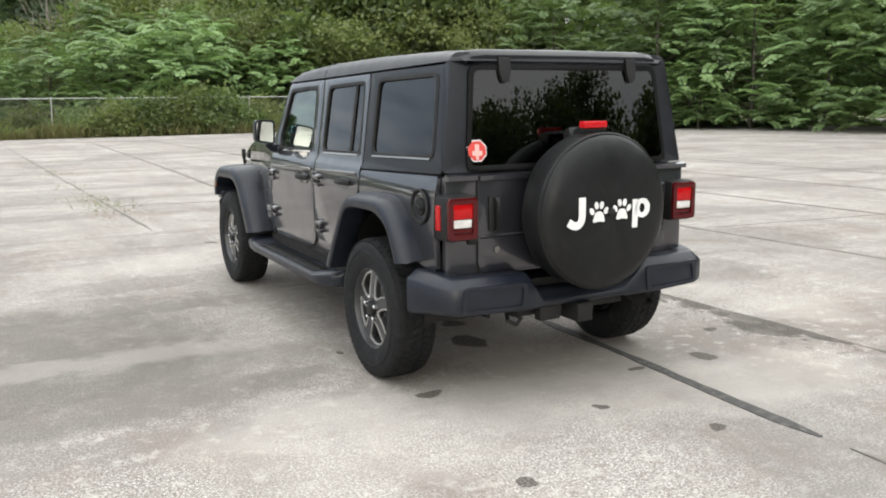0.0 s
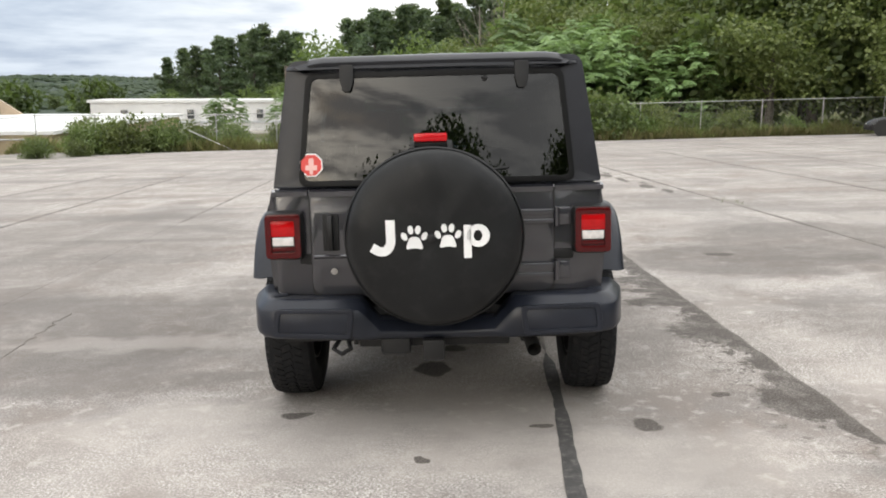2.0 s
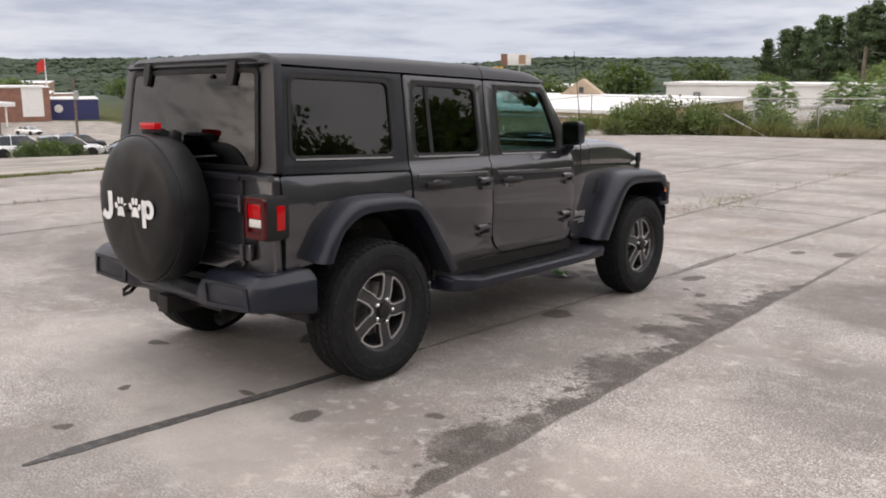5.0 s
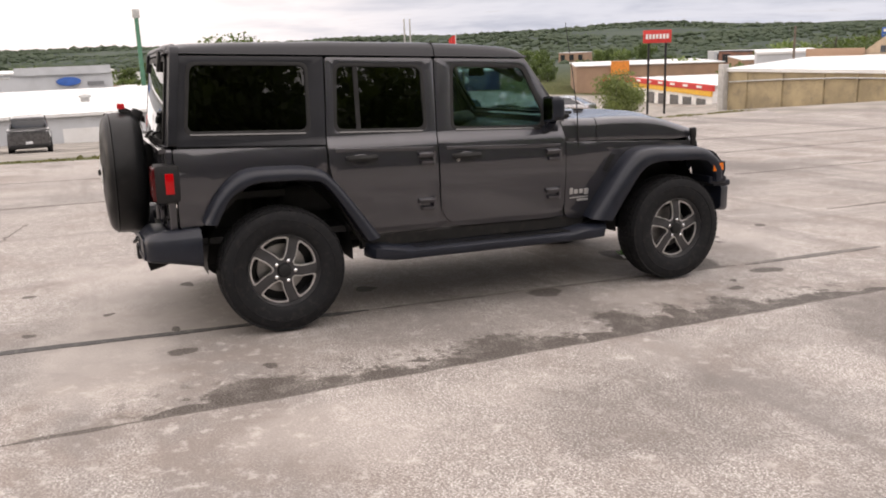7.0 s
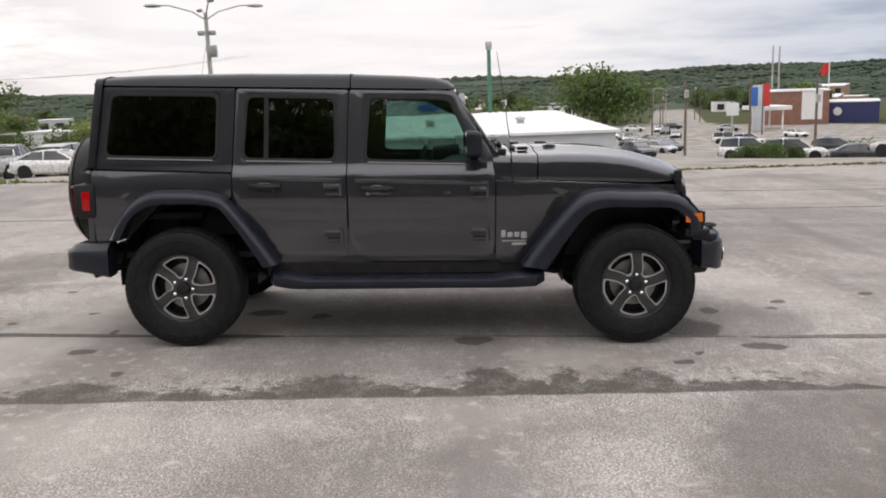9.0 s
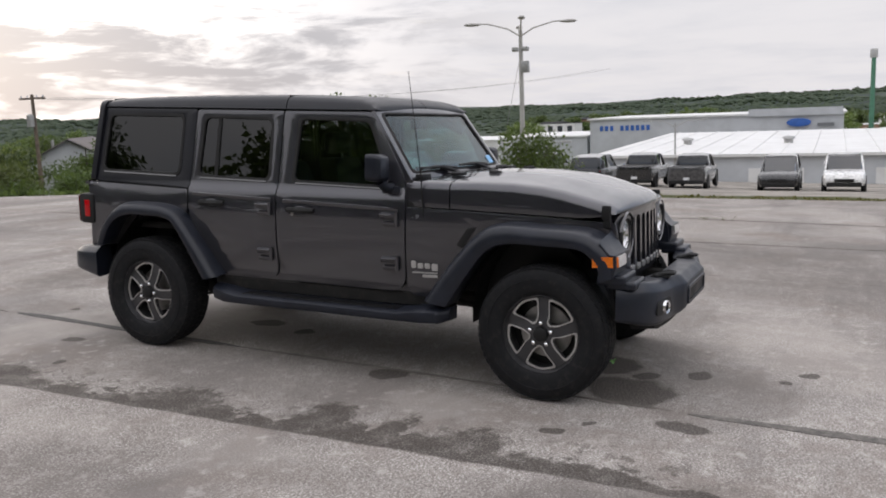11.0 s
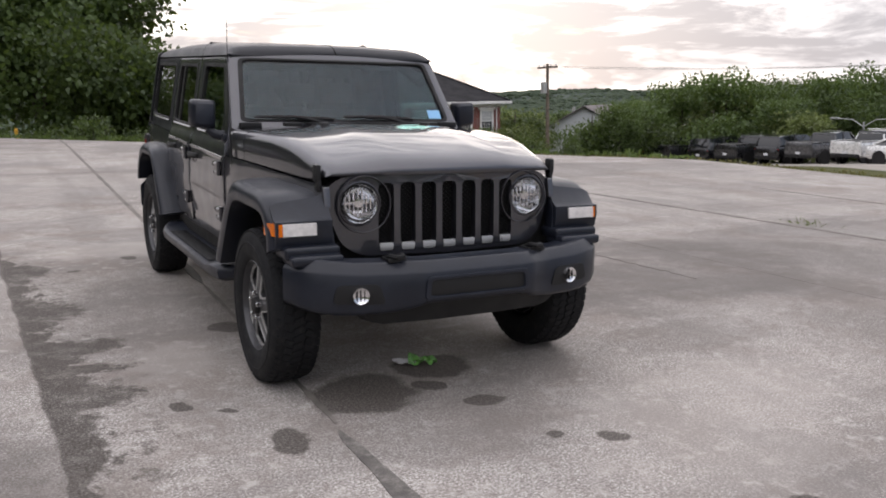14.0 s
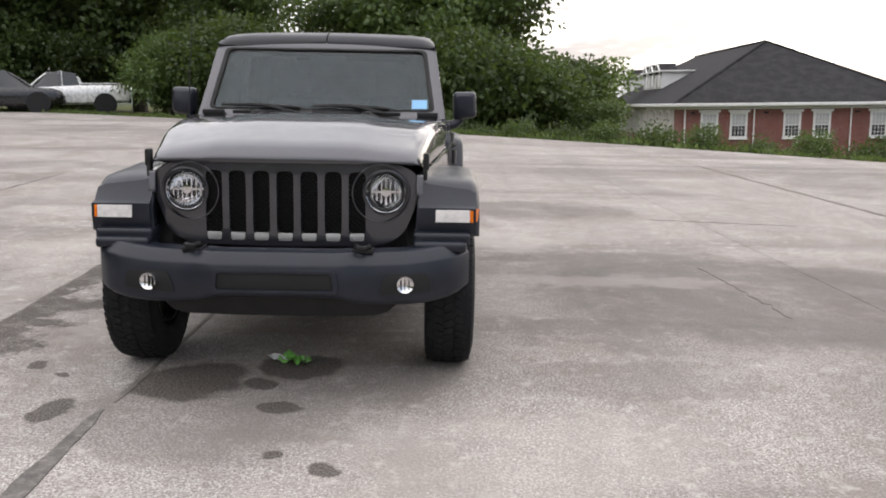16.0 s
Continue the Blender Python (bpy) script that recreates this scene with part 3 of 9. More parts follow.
smoothstep = lambda t: (lambda c: c * c * (3 - 2 * c))(max(0.0, min(1.0, t)))
bonnet_rows = [(2.385, 0.764, 1.090, 1.246, 1.282), (2.55, 0.744, 1.083, 1.249, 1.285), (2.77, 0.720, 1.074, 1.243, 1.279), (2.95, 0.700, 1.067, 1.224, 1.262), (3.08, 0.686, 1.061, 1.202, 1.240),
               (3.20, 0.672, 1.058, 1.174, 1.208), (3.30, 0.660, 1.062, 1.150, 1.180), (3.37, 0.652, 1.072, 1.132, 1.156), (3.405, 0.648, 1.080, 1.114, 1.132), (3.424, 0.646, 1.084, 1.102, 1.112, 0.006), (3.431, 0.645, 1.082, 1.091, 1.095, 0.003), (3.427, 0.643, 1.078, 1.082, 1.084, 0.001)]
bonnet = part("bonnet", soften(loft([top_section(*r) for r in bonnet_rows]), 0.004, 2, 70), PAINT, suv, "glossy dark grey bonnet", 60)
cowl_rows = [(2.085, 0.775, 1.10, 1.252, 1.268, 0), (2.20, 0.782, 1.094, 1.250, 1.278, 0.004), (2.377, 0.765, 1.090, 1.246, 1.282, 0.010)]
part("cowl", loft([top_section(*r) for r in cowl_rows]), PAINT, suv, "", 60)
cowl_vent = bmesh.new()
for k in range(9):
    box((0.085, 0.050, 0.006), (-0.40 + k * 0.10, 2.235, 1.289), 0.003, (6, 0, 0), 1, cowl_vent)
part("cowl_vent", cowl_vent, BLACK, suv, "black slotted cowl vent")
for x in (0.45, -0.45):
    part("washer_bracket", soften(box((0.10, 0.07, 0.022), (x, 2.300, 1.285)), 0.006), BLACK, suv)
for s in (1, -1):
    b = bmesh.new()
    box((0.13, 0.050, 0.035), (s * 0.66, 2.150, 1.275), 0.010, (0, 0, 0), 2, b)
    part("windscreen_hinge", b, BLACK, suv)
    # bonnet stops
    stop = lathe([(0, 0), (0, 0.028), (0.016, 0.024), (0.02, 0)], "z", 12)
    bmesh.ops.scale(stop, vec=(1, 1.8, 1), verts=stop.verts[:])
    bmesh.ops.translate(stop, vec=(s * 0.32, 2.50, 1.286), verts=stop.verts[:])
    part("bonnet_bumper", stop, BLACK, bonnet)
    # side latch of the bonnet
    latch = bmesh.new()
    box((0.030, 0.055, 0.085), (s * 0.672, 3.330, 1.095), 0.012, (0, 0, 0), 2, latch)
    box((0.022, 0.045, 0.060), (s * 0.668, 3.335, 1.035), 0.008, (0, 0, 0), 2, latch)
    part("bonnet_latch", latch, BLACK, suv, "black rubber bonnet latch")
# aerial at the right cowl
part("aerial", rod([(0.792, 2.215, 1.035), (0.795, 2.20, 1.30), (0.790, 2.165, 1.55), (0.775, 2.11, 1.92)], [0.006, 0.004, 0.003, 0.002], 6), BLACK, suv, "thin black aerial")

LAMP_SILVER = plain("bright_lamp_reflector", (0.72, 0.73, 0.75), 0.08, metal=0.95, vary=0.12, scale=30)

# grille
def on_grille(lift=0.0):
    return lambda u, v: ((u, 3.432 - 0.055 * (u / 0.64) ** 2 - (v - 0.69) * 0.035 + lift, v), (0, -1, 0))


half_grille = [(0.0, 1.094), (0.55, 1.084), (0.640, 1.030), (0.642, 0.93), (0.570, 0.745), (0.470, 0.690), (0.0, 0.684)]
grille_line = loops(half_grille + [(-x, z) for x, z in reversed(half_grille[1:-1])], [0, 0.05, 0.06, 0.05, 0.08, 0.05, 0, 0.05, 0.08, 0.05, 0.06, 0.05])
slots = [loops([(c - 0.0405, 0.738), (c - 0.0405, 1.046), (c + 0.0405, 1.046), (c + 0.0405, 0.738)], 0.030, 4) for c in ((k - 3) * 0.1145 for k in range(7))]
lamp_holes = [[(s * 0.480 + 0.100 * math.cos(a), 0.948 + 0.100 * math.sin(a)) for a in (2 * math.pi * k / 32 for k in range(32))] for s in (1, -1)]
grille_cuts = [("u", x) for x in (-0.55, -0.45, -0.2, 0, 0.2, 0.45, 0.55)]
grille = part("grille", flat(grille_line, slots + lamp_holes, grille_cuts, 0.055, on_grille(), 0.007), PAINT, suv, "dark grey seven-slot grille")
for k in range(7):
    c = (k - 3) * 0.1145
    tab = flat(loops([(c - 0.032, 0.712), (c - 0.036, 0.748), (c + 0.036, 0.748), (c + 0.032, 0.712)], 0.008, 3), (), (), 0.02, on_grille(0.004), 0.004)
    part("slot_tip", tab, SILVER, grille, "satin silver slot tip")
mesh_back = bmesh.new()
for k in range(7):
    c = (k - 3) * 0.1145
    for i in range(26):
        for j in range(3):
            x = c - 0.026 + j * 0.026 + (0.013 if i % 2 else 0)
            box((0.009, 0.006, 0.010), (x, 3.392, 0.755 + i * 0.0118), 0, (0, 45, 0), 1, mesh_back)
    box((0.085, 0.006, 0.33), (c, 3.372, 0.90), 0, (0, 0, 0), 1, mesh_back)
part("grille_mesh", mesh_back, plain("deep_black_mesh", (0.0035, 0.0035, 0.0038), 0.5, spec=0.2), grille, "black mesh behind the slots", 20)
part("grille_back", box((0.80, 0.02, 0.40), (0, 3.34, 0.89), 0.01), BLACK, suv)
for s in (1, -1):
    lamp = new("headlight")
    lamp.parent = suv
    lamp.location = (s * 0.480, 3.378, 0.948)
    lamp["label"] = "round headlight with a clear ribbed lens"
    part("bowl", lathe([(-0.07, 0.0), (-0.06, 0.03), (-0.045, 0.062), (-0.010, 0.086), (0.016, 0.0945), (0.018, 0.098), (-0.02, 0.10)], "y", 32), LAMP_SILVER, lamp)
    inner_lamp = bmesh.new()
    for k in range(-3, 4):
        box((0.008, 0.012, 0.13 - abs(k) * 0.022), (k * 0.022, -0.004, 0), 0.002, (0, 0, 0), 1, inner_lamp)
    box((0.15, 0.01, 0.012), (0, -0.010, 0.0), 0.002, (0, 0, 0), 1, inner_lamp)
    join(inner_lamp, lathe([(-0.05, 0.0), (0.004, 0.022), (0.006, 0.0)], "y", 16))
    part("reflector_ribs", inner_lamp, CHROME, lamp)
    part("bezel", lathe([(0.014, 0.0955), (0.024, 0.096), (0.025, 0.099), (0.010, 0.102), (-0.01, 0.102)], "y", 36), BLACK, lamp)
    lens = part("lens", lathe([(0.012, 0.090), (0.022, 0.070), (0.030, 0.035), (0.033, 0.0)], "y", 32), HEADLENS, lamp)
    lens.visible_shadow = False
    hoop = lathe([(0.026, 0.133), (0.033, 0.136), (0.033, 0.140), (0.022, 0.143)], "y", 44)
    bmesh.ops.translate(hoop, vec=(-s * 0.022, 0, -0.004), verts=hoop.verts[:])
    part("lamp_hoop", hoop, PAINT, lamp, "rounded edge of the lamp's recess")
    # raised ring of the grille round the lamp
    part("ring", lathe([(0.022, 0.101), (0.028, 0.104), (0.027, 0.109), (0.012, 0.113)], "y", 40), PAINT, lamp)

# flares
def flare(outer, inn, xin, name):
    o, i = dense(outer), dense(inn)
    rows = []
    for a, b in zip(o, i):
        xb = xin(a)
        mid = lambda t: a.lerp(b, t)
        rows.append([(xb - 0.015, a.x, a.y + 0.006), ((xb + 0.90) / 2, a.x, a.y + 0.006), (0.890, a.x, a.y - 0.002), (0.917, *mid(0.14)), (0.934, *mid(0.42)), (0.937, *mid(0.80)), (0.930, *mid(0.98)), (0.905, *mid(1.0)), (min(0.80, xb), *mid(0.99)), (xb - 0.015, *mid(0.9))])
    return pair(name, loft(rows), TRIM, suv, "black plastic wheel-arch flare", 45)


flare([(-0.458, 0.735), (-0.365, 0.903), (-0.215, 1.030), (0.0, 1.047), (0.235, 1.026), (0.372, 0.935), (0.655, 0.560)],
      [(-0.380, 0.728), (-0.295, 0.880), (-0.155, 0.958), (0.02, 0.966), (0.222, 0.955), (0.330, 0.885), (0.560, 0.540)], lambda a: side_x(a.x, min(a.y, 1.1)), "rear_flare")
flare([(2.268, 0.535), (2.436, 0.765), (2.625, 0.968), (2.775, 1.020), (2.98, 1.014), (3.215, 1.004), (3.325, 0.968), (3.420, 0.885), (3.440, 0.760)],
      [(2.430, 0.512), (2.560, 0.705), (2.690, 0.868), (2.820, 0.916), (3.02, 0.916), (3.235, 0.908), (3.315, 0.860), (3.355, 0.800), (3.360, 0.735)], lambda a: side_x(a.x, min(a.y, 1.03)) - 0.01, "front_flare")
for s in (1, -1):
    # nose of the front flare with its lamp
    nose = [[(s * x, y, z) for y, z in ((3.36, 0.975 - d), (3.415, 0.90 - d * 0.4), (3.452, 0.885), (3.456, 0.825), (3.440, 0.765), (3.36, 0.755))] for x, d in ((0.640, -0.03), (0.70, -0.012), (0.80, 0.0), (0.88, 0.01), (0.915, 0.025))]
    part("flare_nose", soften(loft(nose), 0.006), TRIM, suv)
    marker = new("turn_lamp")
    marker.parent = suv
    marker["label"] = "front turn lamp, clear with an amber corner"
    part("clear_lens", soften(loft([[(s * x, y, z) for y, z in ((3.43, 0.880), (3.462, 0.876), (3.466, 0.820), (3.43, 0.816))] for x in (0.722, 0.884)]), 0.005), CLEAR_LENS, marker)
    part("amber_lens", soften(loft([[(s * x, y + dy, z) for y, z in ((3.40, 0.880), (3.460, 0.876), (3.464, 0.820), (3.40, 0.816))] for x, dy in ((0.885, 0.0), (0.900, -0.004), (0.918, -0.030), (0.934, -0.075))]), 0.004), AMBER, marker)
    # stepped filler between flare and bumper
    fill = bmesh.new()
    box((0.27, 0.16, 0.06), (s * 0.752, 3.420, 0.742), 0.02, (0, 0, 0), 3, fill)
    box((0.25, 0.17, 0.05), (s * 0.745, 3.470, 0.712), 0.02, (0, 0, 0), 3, fill)
    part("bumper_filler", fill, TRIM, suv)

# wheel-house liners
def liner(yc, name, r=0.470):
    rows = []
    for k in range(15):
        a = radians(-8 + 196 * k / 14)
        y, z = yc + 0.03 + math.cos(a) * r, max(0.40, 0.44 + math.sin(a) * 0.52)
        rows.append([(x, y, z) for x in (0.40, 0.60, 0.79)])
    return pair(name, loft(rows, closed=False), BLACK)


liner(-0.005, "wheel_house")
liner(2.915, "wheel_house", 0.40)
for yc, l in ((0.02, 1.0), (2.92, 0.80)):
    pair("wheel_house_wall", box((0.02, l, 0.62), (0.42, yc, 0.70), 0.0), BLACK)


# bumpers
def bumper(stations, depth, name, label, mat=TRIM, cham=0.055):
    """stations: (x, y at the face, outward way (x, y), top, bottom)."""
    rows = []
    full = [(-x, y, -nx, ny, t, b) for x, y, nx, ny, t, b in reversed(stations[1:])] + stations
    for x, y, nx, ny, t, b in full:
        prof = [(-depth, t - 0.003), (-0.062, t), (-0.050, t - 0.003), (-0.042, t - 0.010), (-0.007, t - cham), (0.0, t - cham - 0.012), (0.0, b + 0.030), (-0.004, b + 0.016), (-0.016, b + 0.004), (-0.03, b), (-depth, b + 0.01)]
        rows.append([(x + nx * d, y + ny * d, z) for d, z in prof])
    return part(name, loft(rows), mat, suv, label, 50)


front_bumper = bumper([(0.0, 3.735, 0, 1, 0.706, 0.500), (0.265, 3.735, 0, 1, 0.706, 0.500), (0.305, 3.735, 0.05, 1, 0.708, 0.492), (0.345, 3.718, 0.25, 0.97, 0.708, 0.478), (0.40, 3.690, 0.20, 0.98, 0.702, 0.464), (0.47, 3.676, 0.08, 0.99, 0.702, 0.458), (0.60, 3.660, 0.12, 0.99, 0.706, 0.458),
                       (0.70, 3.638, 0.28, 0.96, 0.716, 0.464), (0.79, 3.596, 0.60, 0.80, 0.724, 0.478), (0.848, 3.540, 0.85, 0.50, 0.728, 0.494), (0.886, 3.450, 0.98, 0.18, 0.730, 0.505)], 0.17, "front_bumper", "dark grey plastic front bumper", TRIM, 0.046)
centre = flat(loops([(-0.292, 0.522), (-0.282, 0.636), (0.282, 0.636), (0.292, 0.522)], 0.03, 4), [loops([(-0.264, 0.541), (-0.256, 0.616), (0.256, 0.616), (0.264, 0.541)], 0.02, 4)], (), 0.02, lambda u, v: ((u, 3.747, v), (0, -1, 0)), 0.007)
part("bumper_inset_frame", centre, TRIM, front_bumper)
part("bumper_inset", box((0.52, 0.012, 0.080), (0, 3.732, 0.578), 0.003), BLACK, front_bumper)
for s in (1, -1):
    m = pose(s * 0.585, 3.660, 0.560, 0, 0, -s * 9)
    # a black panel, slightly proud, stands for the dark recess; no hole is cut
    recess = flat(loops([(-0.125, -0.050), (-0.09, 0.050), (0.11, 0.050), (0.13, -0.035)], 0.03, 4), (), (), 0.03, lambda u, v: (m @ Vector((s * u, 0.004, v)), (0, -1, 0)), 0.004)
    part("fog_recess", recess, BLACK, front_bumper)
    fog = new("fog_lamp")
    fog.parent = suv
    fog.matrix_basis = m
    fog["label"] = "small round chromed fog lamp"
    part("reflector", lathe([(0.006, 0.0), (0.010, 0.022), (0.018, 0.036), (0.020, 0.039), (0.004, 0.042)], "y", 24), CHROME, fog)
    ribs = bmesh.new()
    for k in (-1, 0, 1):
        box((0.003, 0.008, 0.05), (k * 0.017, 0.012, 0), 0.001, (0, 0, 0), 1, ribs)
    part("ribs", ribs, BLACK, fog)
    hook = bmesh.new()
    rod([(s * 0.360, 3.54, 0.695), (s * 0.360, 3.630, 0.728), (s * 0.375, 3.672, 0.728), (s * 0.402, 3.672, 0.726), (s * 0.420, 3.630, 0.726), (s * 0.420, 3.54, 0.695)], 0.012, 8, True, hook)
    box((0.10, 0.09, 0.018), (s * 0.390, 3.605, 0.706), 0.007, (0, 0, 0), 2, hook)
    part("tow_hook", hook, BLACK, suv, "black steel tow hook")
valance = loft([[(x, 3.45, 0.51), (x, 3.690 - abs(x) * 0.09, 0.51), (x, 3.640 - abs(x) * 0.10, 0.392 + d), (x, 3.45, 0.375 + d)] for x, d in ((-0.58, 0.085), (-0.50, 0.015), (-0.44, 0.0), (-0.2, 0), (0.2, 0), (0.44, 0), (0.50, 0.015), (0.58, 0.085))])
part("front_valance", soften(valance, 0.01), SEAL, suv, "black lower air dam")

rear_bumper = bumper([(0.0, -0.782, 0, -1, 0.572, 0.488), (0.27, -0.782, 0, -1, 0.576, 0.488), (0.325, -0.795, 0, -1, 0.645, 0.488), (0.365, -0.803, 0, -1, 0.684, 0.490), (0.60, -0.803, 0, -1, 0.688, 0.498), (0.755, -0.799, 0.05, -0.99, 0.690, 0.505),
                      (0.818, -0.778, 0.60, -0.80, 0.690, 0.510), (0.852, -0.718, 0.95, -0.31, 0.694, 0.508), (0.886, -0.60, 1, 0, 0.702, 0.496), (0.906, -0.476, 1, 0, 0.708, 0.474)], 0.15, "rear_bumper", "dark grey plastic rear bumper", TRIM, 0.040)
for s in (1, -1):
    panel = flat(loops([(s * 0.402, 0.505), (s * 0.385, 0.645), (s * 0.752, 0.652), (s * 0.768, 0.520)], 0.022, 4), [loops([(s * 0.424, 0.528), (s * 0.410, 0.625), (s * 0.728, 0.632), (s * 0.742, 0.538)], 0.016, 4)], (), 0.02, lambda u, v: ((u, -0.812 + 0.10 * max(0, abs(u) - 0.69), v), (0, 1, 0)), 0.006)
    part("bumper_step", panel, TRIM, rear_bumper)

# back of the body: corners, gate, glass
def on_back(lift=0.0):
    def place3(u, v):
        y = -0.708 if v < 1.19 else -0.708 + (v - 1.19) * 0.12
        y += 0.05 * max(0, abs(u) - 0.62) ** 1.0 + (0.048 * min(abs(u), 0.66) ** 2 if v > 1.19 else 0.0)
        return (u, y - lift, v), (0, 1, 0)
    return place3


def back_part(name, bm, mat, parent, label="", angle=38):
    """A part of the back, whose plane stands a hand ahead of its drawing."""
    bmesh.ops.translate(bm, vec=(0.010, 0.062, 0.012), verts=bm.verts[:])
    return part(name, bm, mat, parent, label, angle)


back_cuts = [("v", 1.19), *(("u", k * 0.0775) for k in range(-8, 9))]
lower_back = loops([(-0.775, 0.66), (-0.775, 1.176), (0.775, 1.176), (0.775, 0.66)], 0.03, 4)
back_part("back_panel", flat(lower_back, (), back_cuts, 0.04, on_back(), 0.008), PAINT, suv)
gate = back_part("tailgate", flat(loops([(-0.600, 0.675), (-0.600, 1.172), (0.545, 1.172), (0.545, 0.675)], [0.06, 0.012, 0.012, 0.06]), (), (), 0.03, on_back(0.014), 0.007), PAINT, suv, "dark grey side-hinged tailgate")
gate_gap = flat(loops([(-0.606, 0.669), (-0.606, 1.178), (0.551, 1.178), (0.551, 0.669)], 0.03), (), (), 0.02, on_back(0.003))
back_part("gate_seal", gate_gap, SEAL, suv)
back_part("gate_ledge", soften(loft([[(x, -0.735, 1.150), (x, -0.735, 1.172), (x, -0.700, 1.182), (x, -0.690, 1.150)] for x in (-0.776, -0.607, )]), 0.004), PAINT, suv)
back_part("gate_ledge", soften(loft([[(x, -0.735, 1.150), (x, -0.735, 1.172), (x, -0.700, 1.182), (x, -0.690, 1.150)] for x in (0.552, 0.776)]), 0.004), PAINT, suv)
back_part("gate_ledge", soften(loft([[(x, -0.741, 1.146), (x, -0.741, 1.170), (x, -0.704, 1.180), (x, -0.70, 1.146)] for x in (-0.598, 0.543)]), 0.004), PAINT, gate)
# upper frame and glass
upper_line = loops([(-0.775, 1.186), (-0.690, 1.778), (0.690, 1.778), (0.775, 1.186)], [0.02, 0.055, 0.055, 0.02])
upper_hole = loops([(-0.625, 1.215), (-0.580, 1.692), (0.580, 1.692), (0.625, 1.215)], 0.04)
back_part("hardtop_back", flat(upper_line, [upper_hole], back_cuts, 0.05, on_back(), 0.010), HARDTOP, suv)
lip = loft([[(x, -0.575, 1.796 - d), (x, -0.632 + d, 1.786 - d), (x, -0.652 + d, 1.764 - d), (x, -0.650 + d, 1.750 - d), (x, -0.610 + d, 1.744 - d)] for x, d in ((-0.640, 0.050), (-0.615, 0.022), (-0.580, 0.008), (-0.52, 0.001), (-0.3, 0.0), (0.3, 0.0), (0.52, 0.001), (0.580, 0.008), (0.615, 0.022), (0.640, 0.050))])
back_part("roof_lip", soften(lip, 0.006), HARDTOP, suv)
rear_glass_line = [(-0.652, 1.192), (-0.602, 1.716), (0.602, 1.716), (0.652, 1.192)]
edge = flat(loops(rear_glass_line, 0.045), [loops(shrink(rear_glass_line, 0.026), 0.035)], back_cuts, 0.016, on_back(0.012), 0.003)
back_part("glass_edge", edge, plain("black_glass_border", (0.004, 0.004, 0.0042), 0.45, spec=0.18), suv)
glass_rows = []
for j in range(9):
    v = 1.206 + 0.496 * j / 8
    half = 0.638 - 0.050 * j / 8
    glass_rows.append([on_back(0.009)(half * (k / 10 - 1), v)[0] for k in range(21)])
back_glass = back_part("rear_window", loft(glass_rows, closed=False), TINT, suv, "dark tinted rear window", 60)
back_glass.visible_shadow = False
for s in (1, -1):
    h = bmesh.new()
    join(h, flat(loops([(s * 0.408 - 0.034, 1.752), (s * 0.408 + 0.034, 1.752), (s * 0.408 + 0.032, 1.680), (s * 0.408 + 0.018, 1.628), (s * 0.408 - 0.018, 1.628), (s * 0.408 - 0.032, 1.680)], 0.010, 3), (), (), 0.03, on_back(0.030), 0.008))
    back_part("glass_hinge", h, BLACK, suv, "black glass hinge")
bolt = lathe([(0, 0), (0, 0.014), (0.012, 0.010), (0.016, 0)], "y", 12)
bmesh.ops.scale(bolt, vec=(1, -1, 1), verts=bolt.verts[:])
bmesh.ops.translate(bolt, vec=(0.235, -0.662, 1.676), verts=bolt.verts[:])
back_part("washer_nozzle", bolt, BLACK, back_glass)
octagon = lambda r, cx, cz: [(cx + r * math.cos(math.pi / 8 + k * math.pi / 4), cz + r * math.sin(math.pi / 8 + k * math.pi / 4)) for k in range(8)]
sticker = back_part("octagonal_sticker", flat(octagon(0.058, -0.588, 1.292), (), (), 0.002, on_back(0.012)), WHITE_PRINT, back_glass, "red octagonal sticker with a white rim")
back_part("red_field", flat(octagon(0.052, -0.588, 1.292), (), (), 0.001, on_back(0.0135)), RED_PRINT, sticker)
for w, h, dz in ((0.012, 0.020, 0.012), (0.028, 0.012, -0.012), (0.008, 0.016, -0.028)):
    back_part("white_shape", flat(loops([(-0.588 - w, 1.292 + dz - h), (-0.588 - w, 1.292 + dz + h), (-0.588 + w, 1.292 + dz + h), (-0.588 + w, 1.292 + dz - h)], 0.006, 3), (), (), 0.001, on_back(0.015)), plain("pale_pink_print", (0.75, 0.45, 0.42), 0.5), sticker)
wiper = rod([(-0.10, -0.735, 1.205), (0.12, -0.730, 1.245), (0.34, -0.728, 1.262)], [0.014, 0.010, 0.006], 6)
back_part("rear_wiper", wiper, BLACK, suv)

# gate furniture
back_part("gate_crease", soften(loft([[(x, -0.722, 0.868), (x, -0.728, 0.862), (x, -0.728, 0.856), (x, -0.722, 0.850)] for x in (-0.590, 0.320)]), 0.002), PAINT, gate)
for z in (1.030, 0.775):
    h = bmesh.new()
    box((0.245, 0.022, 0.026), (0.445, -0.738, z + 0.022), 0.007, (0, 0, 0), 2, h)
    box((0.245, 0.022, 0.022), (0.445, -0.738, z - 0.022), 0.007, (0, 0, 0), 2, h)
    box((0.235, 0.012, 0.060), (0.450, -0.730, z), 0.004, (0, 0, 0), 2, h)
    box((0.060, 0.026, 0.085), (0.592, -0.728, z), 0.008, (0, 0, 0), 2, h)
    join(h, rod([(0.556, -0.748, z - 0.045), (0.556, -0.748, z + 0.045)], 0.014, 10))
    back_part("gate_hinge", h, PAINT, gate)
handle = bmesh.new()
box((0.075, 0.012, 0.175), (-0.505, -0.728, 0.975), 0.012, (0, 0, 0), 2, handle)
back_part("gate_handle_recess", handle, SEAL, gate)
